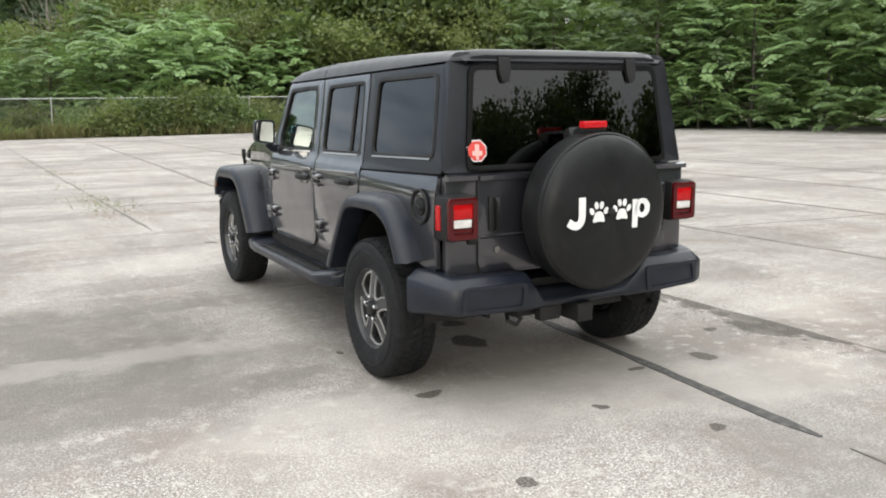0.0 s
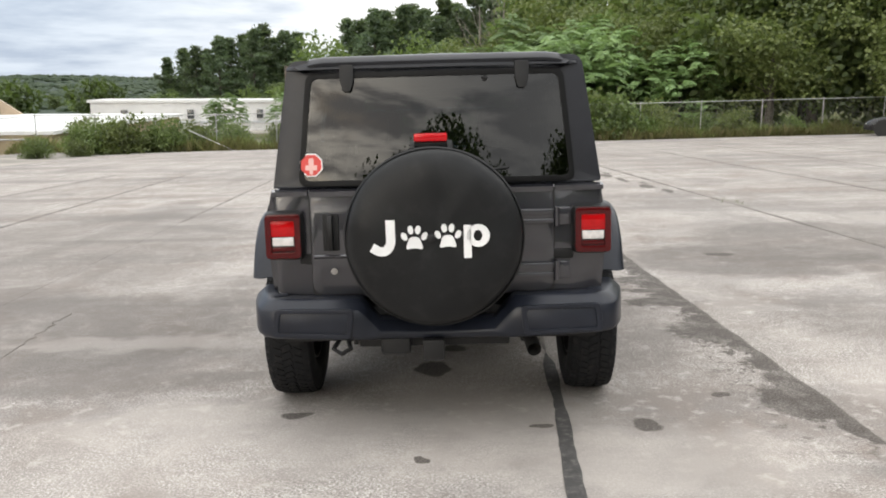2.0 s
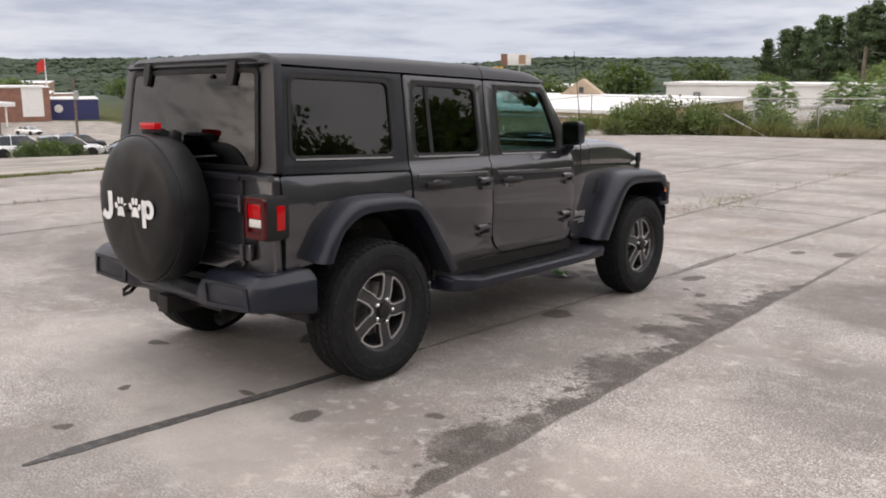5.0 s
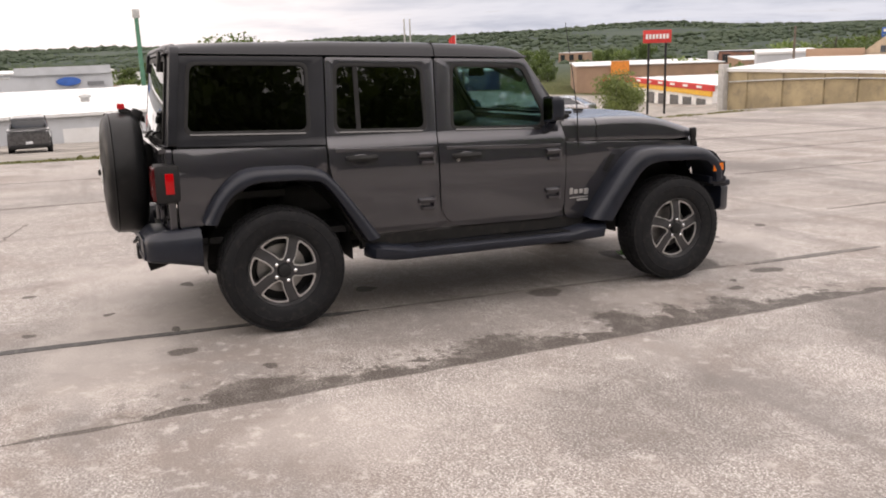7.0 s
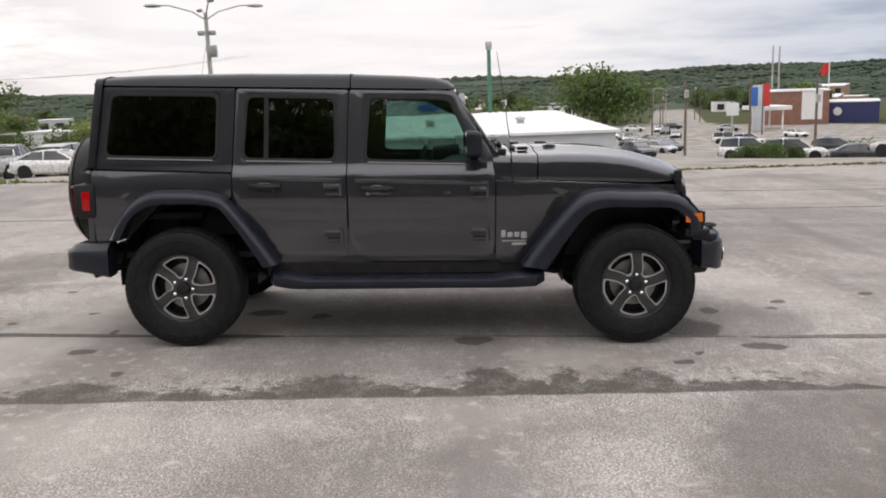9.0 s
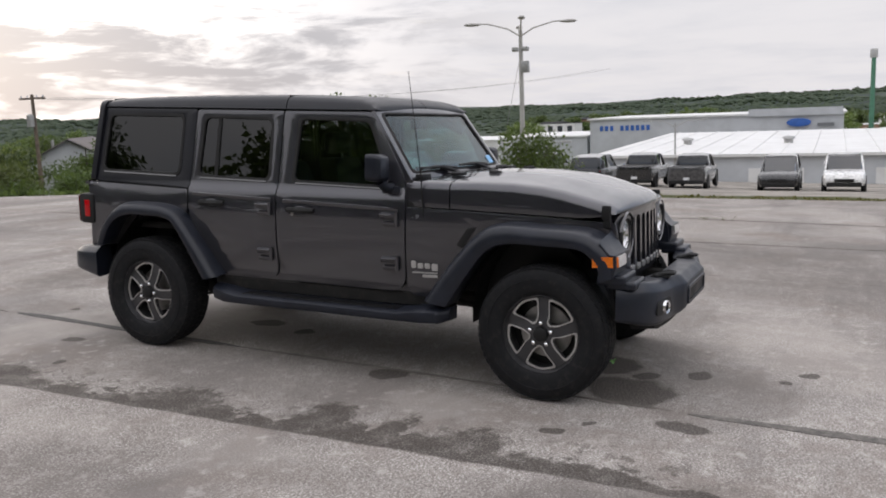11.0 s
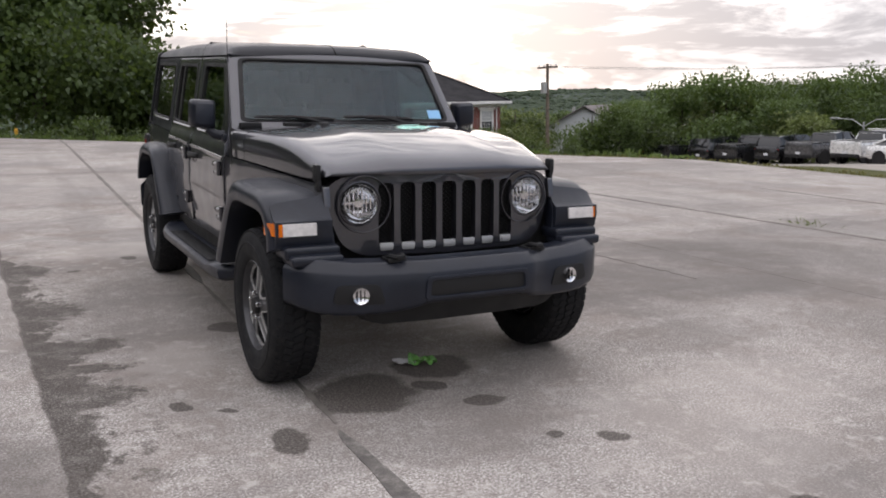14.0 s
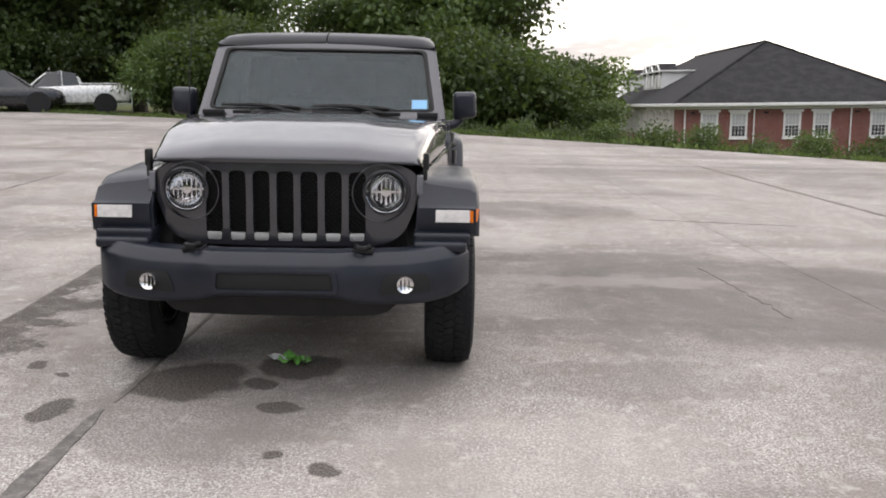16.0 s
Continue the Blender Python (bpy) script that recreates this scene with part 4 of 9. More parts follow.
back_part("gate_handle", soften(loft([[(-0.505 + dx, -0.735 - o + dy, z) for dx, dy in ((-0.014, 0), (-0.010, -0.016), (0.010, -0.016), (0.014, 0))] for z, o in ((0.892, 0.0), (0.915, 0.016), (1.035, 0.016), (1.058, 0.0))]), 0.004), BLACK, gate, "black gate handle")
lock = lathe([(0.0, 0.0), (0.0, 0.016), (0.008, 0.014), (0.008, 0.0)], "y", 16)
bmesh.ops.translate(lock, vec=(-0.495, -0.735, 0.790), verts=lock.verts[:])
back_part("gate_lock", lock, STEEL, gate)

# tail lamps
for s in (1, -1):
    lamp = new("tail_lamp")
    lamp.parent = suv
    lamp["label"] = "square tail lamp with a red frame and white centre"
    cx, cz = s * 0.722, 0.968
    back_part("housing", soften(box((0.180, 0.15, 0.230), (cx, -0.702, cz)), 0.030), BLACK, lamp)
    ring = flat(loops([(cx - 0.082, cz - 0.104), (cx - 0.082, cz + 0.104), (cx + 0.082, cz + 0.104), (cx + 0.082, cz - 0.104)], 0.022, 4), [loops([(cx - 0.055, cz - 0.074), (cx - 0.055, cz + 0.074), (cx + 0.055, cz + 0.074), (cx + 0.055, cz - 0.074)], 0.010, 4)],
                (), 0.03, lambda u, v: ((u, -0.788, v), (0, 1, 0)), 0.006)
    back_part("red_frame", ring, DARK_RED, lamp)
    back_part("red_lens", soften(box((0.112, 0.02, 0.074), (cx, -0.772, cz + 0.036)), 0.004), RED_LENS, lamp)
    back_part("white_lens", soften(box((0.100, 0.02, 0.040), (cx, -0.772, cz - 0.024)), 0.004), CLEAR_LENS, lamp)
    back_part("lower_lens", soften(box((0.108, 0.02, 0.022), (cx, -0.770, cz - 0.060)), 0.004), DARK_RED, lamp)
    back_part("side_lens", soften(box((0.012, 0.050, 0.125), (s * 0.810, -0.690, cz + 0.002)), 0.004), RED_LENS, lamp)

# filler on the left quarter: a dark well with its cap
FILL_Y, FILL_Z = -0.452, 1.022
fill_x = -side_x(FILL_Y, FILL_Z)
well = lathe([(-0.004, 0.094), (-0.010, 0.090), (-0.009, 0.080), (0.012, 0.074), (0.014, 0.0)], "x", 32)
bmesh.ops.translate(well, vec=(fill_x, FILL_Y, FILL_Z), verts=well.verts[:])
filler = part("filler_well", well, SEAL, suv, "black round fuel filler well")
cap = lathe([(0.010, 0.050), (-0.006, 0.046), (-0.008, 0.0)], "x", 24)
box((0.016, 0.070, 0.018), (-0.010, 0, 0), 0.005, (18, 0, 0), 2, cap)
bmesh.ops.translate(cap, vec=(fill_x, FILL_Y, FILL_Z), verts=cap.verts[:])
part("filler_cap", cap, BLACK, filler)

# mirrors
for s in (1, -1):
    m = new("wing_mirror")
    m.parent = suv
    m["label"] = "black wing mirror on the front door"
    front = [[(s * (0.895 + (x - 0.895) * k), y, 1.335 + (z - 1.335) * k) for x, z in loops([(0.822, 1.240), (0.818, 1.418), (0.965, 1.424), (0.972, 1.262)], 0.030, 4)] for y, k in ((1.905, 1.0), (1.955, 1.0), (1.990, 0.90), (2.005, 0.70))]
    part("housing", soften(loft(front), 0.006, 2, 60), TRIM, m)
    part("mirror_glass", flat(loops([(s * 0.835, 1.255), (s * 0.832, 1.405), (s * 0.955, 1.410), (s * 0.960, 1.275)], 0.02, 3), (), (), 0.004, lambda u, v: ((u, 1.9025, v), (0, 1, 0))), MIRROR, m)
    arm = bmesh.new()
    rod([(s * 0.775, 1.985, 1.205), (s * 0.830, 1.965, 1.215), (s * 0.868, 1.955, 1.250)], [0.034, 0.030, 0.028], 10, True, arm)
    box((0.03, 0.12, 0.05), (s * 0.785, 1.985, 1.195), 0.012, (0, 0, 0), 2, arm)
    part("arm", arm, TRIM, m)

# running boards
def board_row(y, x0, x1, zt, zb):
    return [(x0, y, zt), (x1 - 0.035, y, zt), (x1 - 0.006, y, zt - 0.018), (x1, y, zt - 0.04), (x1 - 0.012, y, zb + 0.012), (x1 - 0.05, y, zb), (x0, y, zb)]


rows = [board_row(y, x0, x1, zt, zb) for y, x0, x1, zt, zb in ((0.585, 0.74, 0.84, 0.500, 0.41), (0.62, 0.74, 0.90, 0.500, 0.40), (0.74, 0.74, 0.945, 0.485, 0.388), (0.85, 0.74, 0.950, 0.466, 0.388), (2.10, 0.74, 0.950, 0.462, 0.388), (2.20, 0.74, 0.950, 0.480, 0.388), (2.36, 0.74, 0.935, 0.490, 0.392), (2.42, 0.74, 0.860, 0.490, 0.41))]
boards = pair("running_board", soften(loft(rows), 0.006, 2, 40), TRIM, suv, "black plastic running board")
tread = bmesh.new()
for k in range(46):
    box((0.11, 0.012, 0.006), (0.865, 0.90 + k * 0.026, 0.467), 0.002, (0, 0, 0), 1, tread)
pair("step_tread", tread, BLACK, boards)
for y in (0.75, 1.45, 2.2):
    pair("board_bracket", soften(box((0.30, 0.06, 0.03), (0.66, y, 0.435)), 0.006), UNDER)

# spare wheel in its cover
spare = new("spare_wheel")
spare.parent = suv
spare.location = (0.0, 0.0625, 0.988)
spare["label"] = "spare wheel in a black vinyl cover with white paw prints"
cover = lathe([(-0.775, 0.0), (-0.775, 0.30), (-0.785, 0.355), (-0.810, 0.388), (-0.850, 0.398), (-0.900, 0.400), (-0.945, 0.399), (-0.975, 0.394), (-0.998, 0.381), (-1.014, 0.360), (-1.026, 0.325), (-1.034, 0.27), (-1.040, 0.20), (-1.043, 0.10), (-1.043, 0.0)], "y", 96)
for v in cover.verts:
    r = math.hypot(v.co.x, v.co.z)
    if r > 0.05:
        a = math.atan2(v.co.z, v.co.x)
        k = noise.noise(Vector((math.cos(a) * 2.2, math.sin(a) * 2.2, v.co.y * 6))) * 0.006
        if v.co.y > -1.01:
            v.co.x *= 1 + k / r
            v.co.z *= 1 + k / r
        else:
            v.co.y += k * 0.9 + noise.noise(Vector((v.co.x * 7, v.co.z * 7, 3.0))) * 0.004
part("cover", cover, VINYL, spare, "black vinyl tyre cover", 60)
part("cover_piping", lathe([(-0.968, 0.3945), (-0.975, 0.401), (-0.982, 0.3945), (-0.975, 0.388)], "y", 80), VINYL, spare)
on_cover = lambda u, v: ((u + 0.017, -1.0475, v - 0.968), (0, 1, 0))


def ribbon(points, width):
    pts = dense(points, 6)
    left, right = [], []
    for i, p in enumerate(pts):
        d = (pts[min(i + 1, len(pts) - 1)] - pts[max(0, i - 1)]).normalized()
        q = Vector((-d.y, d.x)) * width / 2
        left.append(tuple(p + q)), right.append(tuple(p - q))
    return left + right[::-1]


def print_shape(outline, holes=(), name="white_shape", mat=WHITE_PRINT):
    part(name, flat(outline, holes, (), 0.003, on_cover), mat, spare)


oval = lambda cx, cz, rx, rz, turn=0.0, n=20: [(cx + rx * math.cos(a) * math.cos(turn) - rz * math.sin(a) * math.sin(turn), cz + rx * math.cos(a) * math.sin(turn) + rz * math.sin(a) * math.cos(turn)) for a in (2 * math.pi * k / n for k in range(n))]
print_shape(ribbon([(-0.206, 1.058), (-0.206, 1.01), (-0.207, 0.955), (-0.226, 0.925), (-0.256, 0.922), (-0.288, 0.940)], 0.040), name="hooked_shape")
print_shape(loops([(0.112, 0.885), (0.112, 1.030), (0.146, 1.030), (0.146, 0.885)], 0.004, 2), name="upright_shape")
print_shape(oval(0.176, 0.983, 0.050, 0.050), [oval(0.174, 0.983, 0.019, 0.024)], "round_shape")
for cx, cz, lean in ((-0.102, 0.965, 0.10), (0.044, 0.970, -0.10)):
    print_shape(loops([(cx - 0.040, cz - 0.040), (cx - 0.022, cz + 0.018), (cx + 0.022, cz + 0.018), (cx + 0.040, cz - 0.040), (cx, cz - 0.030)], [0.018, 0.020, 0.020, 0.018, 0.02], 5), name="paw_pad")
    for dx, dz, t in ((-0.044, 0.020, 0.5), (-0.016, 0.048, 0.15), (0.016, 0.048, -0.15), (0.044, 0.020, -0.5)):
        print_shape(oval(cx + dx, cz + dz, 0.0125, 0.019, t), name="paw_toe")
nub = lathe([(-1.030, 0.022), (-1.062, 0.019), (-1.066, 0.012), (-1.066, 0.0)], "y", 18)
bmesh.ops.translate(nub, vec=(-0.012, 0, 0.008), verts=nub.verts[:])
part("camera_nub", nub, BLACK, spare)
carrier = bmesh.new()
box((0.20, 0.16, 0.40), (-0.017, -0.745, 0.97), 0.03, (0, 0, 0), 2, carrier)
box((0.20, 0.07, 0.10), (-0.017, -0.80, 1.345), 0.02, (-25, 0, 0), 2, carrier)
back_part("spare_carrier", carrier, BLACK, suv)
brake = bmesh.new()
join(brake, loft([[(x, -0.745, 1.30), (x, -0.90, 1.375), (x, -0.905, 1.392), (x, -0.86, 1.405), (x, -0.745, 1.345)] for x in (-0.092, 0.056)]))
back_part("brake_lamp_stalk", soften(brake, 0.006), BLACK, suv)
back_part("brake_lamp", soften(box((0.148, 0.045, 0.036), (-0.018, -0.888, 1.414)), 0.008), lamp_plastic("red_brake_lens", (0.50, 0.01, 0.015), glow=0.15), suv, "red high brake lamp")

# wheels
def wheel_mesh(owner, out):
    """Parts of a wheel round the x axis; out: +1 or -1, the way that its face looks."""
    prof = [(-0.105, 0.232), (-0.118, 0.262), (-0.124, 0.310), (-0.120, 0.355), (-0.104, 0.384), (-0.085, 0.392), (0.085, 0.392), (0.104, 0.384), (0.120, 0.355), (0.124, 0.310), (0.118, 0.262), (0.105, 0.232), (0.08, 0.222), (-0.08, 0.222)]
    tyre = part("tyre", lathe(prof + prof[:1], "x", 64), RUBBER, owner, "worn all-terrain tyre", 50)
    side_ring = lathe([(out * 0.1235, 0.318), (out * 0.1265, 0.320), (out * 0.1265, 0.324), (out * 0.1225, 0.326)], "x", 64)
    part("sidewall_ridge", side_ring, RUBBER, tyre)
    blocks = bmesh.new()
    rnd = random.Random(5)
    rows = [(-0.096, 0.026, 0.034, 8, 0.3815), (-0.052, 0.042, 0.034, -22, 0.389), (0.0, 0.046, 0.035, 25, 0.3895), (0.052, 0.042, 0.034, -22, 0.389), (0.096, 0.026, 0.034, 8, 0.3815)]
    for r, (x, w, l, turn, rad) in enumerate(rows):
        for k in range(58):
            a = 2 * math.pi * (k + 0.5 * (r % 2)) / 58
            m = Matrix.Rotation(a, 4, "X") @ pose(x, 0, rad + 0.001, 0, (-18 if x < -0.08 else 18 if x > 0.08 else 0), turn)
            b = bmesh.new()
            bmesh.ops.create_cube(b, size=1.0)
            bmesh.ops.transform(b, matrix=m @ Matrix.Diagonal((w, l, 0.016, 1)), verts=b.verts[:])
            join(blocks, b)
    part("tread", blocks, RUBBER, tyre, "", 30)
    face = lambda lift: (lambda u, v: ((out * (0.072 + 0.026 * (1 - min(1, math.hypot(u, v) / 0.2)) + lift), u, v), (-out, 0, 0)))
    holes, rims = [], []
    for k in range(5):
        a = 2 * math.pi * k / 5 + 0.32
        pol = lambda r, d: (r * math.cos(a + d), r * math.sin(a + d))
        pts = [pol(0.076, -0.16), pol(0.115, -0.40), pol(0.203, -0.44), pol(0.213, 0.0), pol(0.203, 0.44), pol(0.115, 0.22), pol(0.080, 0.12)]
        holes.append(loops(pts, [0.01, 0.02, 0.022, 0.05, 0.022, 0.02, 0.01], 4))
        c = Vector((sum(p[0] for p in pts) / 7, sum(p[1] for p in pts) / 7))
        big = [tuple(c + (Vector(p) - c) * 1.15) for p in pts]
        rims.append((loops(big, [0.01, 0.02, 0.024, 0.05, 0.024, 0.02, 0.01], 4), loops([tuple(c + (Vector(p) - c) * 0.985) for p in pts], [0.01, 0.02, 0.022, 0.05, 0.022, 0.02, 0.01], 4)))
    circle = [(0.230 * math.cos(t), 0.230 * math.sin(t)) for t in (2 * math.pi * k / 60 for k in range(60))]
    rim = part("rim", flat(circle, holes, (), 0.035, face(0.0), 0.004), RIM_DARK, owner, "dark grey five-spoke alloy rim")
    for big, small in rims:
        part("bright_edge", flat(big, [small], (), 0.010, face(0.004), 0.0015), RIM_BRIGHT, rim, "bright machined edge")
    part("rim_barrel", lathe([(out * 0.10, 0.234), (out * 0.106, 0.228), (out * 0.075, 0.218), (-out * 0.10, 0.205), (-out * 0.10, 0.20)], "x", 48), RIM_DARK, rim)
    part("brake_disc", lathe([(out * 0.0, 0.06), (out * 0.0, 0.155), (-out * 0.02, 0.155), (-out * 0.02, 0.0)], "x", 36), STEEL, owner)
    part("brake_back", lathe([(-out * 0.03, 0.0), (-out * 0.03, 0.215), (-out * 0.06, 0.215)], "x", 32), BLACK, owner)
    part("hub_cap", lathe([(out * 0.09, 0.046), (out * 0.112, 0.040), (out * 0.116, 0.030), (out * 0.116, 0.0)], "x", 28), BLACK, owner)
    for k in range(5):
        a = 2 * math.pi * k / 5 + 0.32 + math.pi / 5
        nut = lathe([(out * 0.09, 0.013), (out * 0.112, 0.012), (out * 0.117, 0.006), (out * 0.117, 0.0)], "x", 10)
        bmesh.ops.translate(nut, vec=(0, 0.066 * math.cos(a), 0.066 * math.sin(a)), verts=nut.verts[:])
        part("lug_nut", nut, CHROME, owner)


right_wheel = new("wheel")
right_wheel.parent = suv
wheel_mesh(right_wheel, 1)
left_wheel = new("wheel")
left_wheel.parent = suv
wheel_mesh(left_wheel, -1)
for w in (right_wheel, left_wheel):
    w["label"] = "road wheel with an alloy rim and chunky tyre"
right_wheel.matrix_basis = pose(0.796, 0.012, 0.400, 15, 0, 0)
left_wheel.matrix_basis = pose(-0.796, 0.012, 0.400, 35, 0, 0)
copy_thing(right_wheel, pose(0.796, 3.020, 0.400, 34, 0, 0))
copy_thing(left_wheel, pose(-0.796, 3.020, 0.400, 20, 0, 0))

# under the body
for s in (1, -1):
    part("frame_rail", rod([(s * 0.42, -0.72, 0.52), (s * 0.42, -0.3, 0.58), (s * 0.44, 0.3, 0.52), (s * 0.44, 2.5, 0.50), (s * 0.40, 2.9, 0.58), (s * 0.40, 3.55, 0.56)], 0.055, 8), UNDER, suv)
for y, off in ((0.012, 0.0), (3.02, -0.18)):
    ax = rod([(-0.72, y, 0.402), (0.72, y, 0.402)], 0.042, 12)
    ball = lathe([(-0.13, 0.0), (-0.10, 0.07), (-0.03, 0.115), (0.05, 0.11), (0.11, 0.06), (0.13, 0.0)], "y", 16)
    bmesh.ops.translate(ball, vec=(off, y, 0.402), verts=ball.verts[:])
    part("axle", join(ax, ball), UNDER, suv)
    for s in (1, -1):
        part("shock_absorber", rod([(s * 0.52, y - 0.10, 0.36), (s * 0.48, y - 0.12, 0.56), (s * 0.45, y - 0.13, 0.85)], [0.028, 0.030, 0.02], 8), UNDER, suv)
        part("control_arm", rod([(s * 0.50, y, 0.36), (s * 0.46, y + (0.75 if y < 1 else -0.75), 0.46)], 0.025, 8), UNDER, suv)
part("muffler", soften(box((0.62, 0.20, 0.15), (0.03, -0.55, 0.50)), 0.06, 3), STEEL, suv, "grey steel muffler")
pipe = rod([(0.30, -0.55, 0.50), (0.42, -0.60, 0.475), (0.445, -0.68, 0.445), (0.450, -0.765, 0.425)], 0.034, 14, False)
part("exhaust_pipe", pipe, UNDER, suv, "sooty exhaust tail pipe")
hitch = bmesh.new()
box((0.10, 0.22, 0.10), (-0.03, -0.76, 0.43), 0.01, (0, 0, 0), 2, hitch)
box((0.72, 0.06, 0.07), (-0.03, -0.70, 0.45), 0.01, (0, 0, 0), 2, hitch)
box((0.14, 0.06, 0.09), (-0.21, -0.78, 0.44), 0.02, (0, 0, 0), 2, hitch)
back_part("tow_hitch", hitch, BLACK, suv)
back_part("tow_ring", rod([(-0.47, -0.78, 0.48), (-0.50, -0.84, 0.44), (-0.46, -0.86, 0.42), (-0.42, -0.84, 0.44), (-0.44, -0.78, 0.48)], 0.012, 8), BLACK, suv)
part("fuel_tank", soften(box((0.55, 1.05, 0.16), (-0.15, 0.95, 0.44)), 0.05, 3), UNDER, suv)
part("gearbox", soften(box((0.34, 1.0, 0.20), (0.08, 2.1, 0.46)), 0.06, 3), UNDER, suv)
part("drive_shaft", rod([(0.0, 0.12, 0.42), (0.05, 1.6, 0.46)], 0.035, 10), UNDER, suv)

# cabin
floor_pan = box((1.44, 2.75, 0.04), (0, 0.72, 0.60), 0.0)
part("floor_pan", floor_pan, BLACK, suv)
part("load_floor", box((1.30, 0.75, 0.05), (0, -0.28, 0.86), 0.01), BLACK, suv)
part("firewall", box((1.44, 0.04, 0.72), (0, 2.12, 0.90), 0.0), BLACK, suv)
part("engine_shroud", box((1.16, 1.15, 0.50), (0, 2.75, 0.80), 0.02), BLACK, suv)
dash = loft([[(x, 1.66, 1.02), (x, 1.70, 1.16), (x, 1.80, 1.215), (x, 2.08, 1.225), (x, 2.08, 0.95), (x, 1.72, 0.92)] for x in (-0.71, -0.55, -0.37, -0.2, 0.2, 0.55, 0.71)])
part("dashboard", soften(dash, 0.015), BLACK, suv)
hump = lathe([(-0.12, 0.0), (-0.10, 0.13), (0.10, 0.16), (0.12, 0.0)], "y", 20)
bmesh.ops.scale(hump, vec=(1.2, 1, 0.55), verts=hump.verts[:])
bmesh.ops.translate(hump, vec=(-0.37, 1.76, 1.205), verts=hump.verts[:])
part("instrument_hood", hump, BLACK, suv)
steer = bmesh.new()
rod([(0.185 * math.cos(a), 0, 0.185 * math.sin(a)) for a in (2 * math.pi * k / 28 for k in range(29))], 0.016, 8, False, steer)
box((0.34, 0.03, 0.05), (0, 0.01, 0), 0.015, (0, 0, 0), 2, steer)
box((0.05, 0.03, 0.18), (0, 0.01, -0.09), 0.012, (0, 0, 0), 2, steer)
bmesh.ops.transform(steer, matrix=pose(-0.37, 1.53, 1.10, -22, 0, 0), verts=steer.verts[:])
part("steering_wheel", steer, BLACK, suv)


def seat(x, y, w, heads):
    s = new("car_seat")
    s.parent = suv
    s.location = (x, y, 0)
    part("cushion", soften(box((w, 0.52, 0.18), (0, 0.10, 0.80)), 0.05, 3), SEAT, s)
    back = loft([[(sx * (w / 2) * k, by + dy, z) for sx, dy in ((-1, 0.0), (-0.85, 0.07), (0.85, 0.07), (1, 0.0), (0.9, -0.08), (-0.9, -0.08))] for z, by, k in ((0.74, -0.12, 0.92), (0.95, -0.15, 1.0), (1.15, -0.19, 1.0), (1.30, -0.23, 0.86), (1.34, -0.24, 0.7))])
    part("backrest", soften(back, 0.03, 2, 40), SEAT, s)
    for h in heads:
        part("headrest", soften(box((0.25, 0.11, 0.17), (h, -0.265, 1.46)), 0.045, 3), SEAT, s)
        part("headrest_post", rod([(h - 0.05, -0.25, 1.30), (h - 0.05, -0.26, 1.42)], 0.008, 6), STEEL, s)
    return s


seat(-0.37, 1.12, 0.50, (0,))
seat(0.37, 1.12, 0.50, (0,))
seat(0.0, 0.22, 1.18, (-0.38, 0.38))
part("centre_console", soften(box((0.20, 0.85, 0.28), (0, 1.20, 0.78)), 0.03), BLACK, suv)
for s in (1, -1):
    part("roll_bar", rod([(s * 0.62, -0.42, 0.9), (s * 0.60, -0.40, 1.55), (s * 0.57, -0.30, 1.69), (s * 0.57, 0.4, 1.70), (s * 0.57, 1.6, 1.67), (s * 0.62, 1.85, 1.55)], 0.038, 10), BLACK, suv)
    part("roll_bar", rod([(s * 0.63, 0.78, 0.7), (s * 0.62, 0.78, 1.50), (s * 0.57, 0.76, 1.68)], 0.042, 10), BLACK, suv)
for y in (-0.32, 0.78):
    part("cross_bar", rod([(-0.58, y, 1.69), (0.58, y, 1.69)], 0.038, 10), BLACK, suv)
part("head_lining", box((1.20, 2.1, 0.02), (0, 0.55, 1.76), 0.0), GREY_CABIN, suv)

# ---- ground and lot ----
LOT_EDGE = [(-16.0, 36.6), (-17.4, 30.0), (-19.5, 22.5), (-17.8, 18.6), (-15.2, 9.0), (-13.3, 0.0), (-13.0, -8.0), (-5.0, -15.5), (5.6, -23.8), (14.0, -28.5), (26.0, -33.0), (52.0, -34.0), (56.0, 30.0), (30.0, 37.5), (10.0, 37.0)]


def smooth(a, b, x):
    t = max(0.0, min(1.0, (x - a) / (b - a)))
    return t * t * (3 - 2 * t)


def lot_height(x, y):
    return 0.027 * x - 0.025 * y


def ground_height(x, y):
    """Height of the land: it goes on from the lot, falls to the west and south-west, and rises to far hills."""
    d_west = -13.6 - x - max(0.0, min(y, 24.0)) * 0.22 - max(0.0, y - 24.0) * 0.15
    d_south = ((x + 13) * -0.605 + (y + 8) * -0.796) * (1 - smooth(-2.0, 12.0, x))
    d = max(0.0, d_west, d_south)
    z = lot_height(max(-14.0, min(50.0, x)), max(-30.0 if x > 0 else -20.0, min(40.0, y))) - 8.0 * (1 - math.exp(-d / 75.0)) - 1.2 * smooth(42, 115, d)
    u, v = -0.778 * x + 0.628 * y, 0.628 * x + 0.778 * y
    z -= 2.2 * smooth(50, 90, u) * (1 - smooth(190, 280, u)) * math.exp(-(v / 26.0) ** 2)
    r = math.hypot(x, y)
    z += smooth(300, 950, r) * (15 + 6 * smooth(0.0, 0.55, y / max(r, 1.0)) + 7 * noise.noise(Vector((x * 0.004, y * 0.004, 0.3))) + 5 * noise.noise(Vector((x * 0.012, y * 0.012, 1.3))))
    return z - 0.07


def on_ground(x, y, turn=0):
    return pose(x, y, ground_height(x, y), 0, 0, turn)


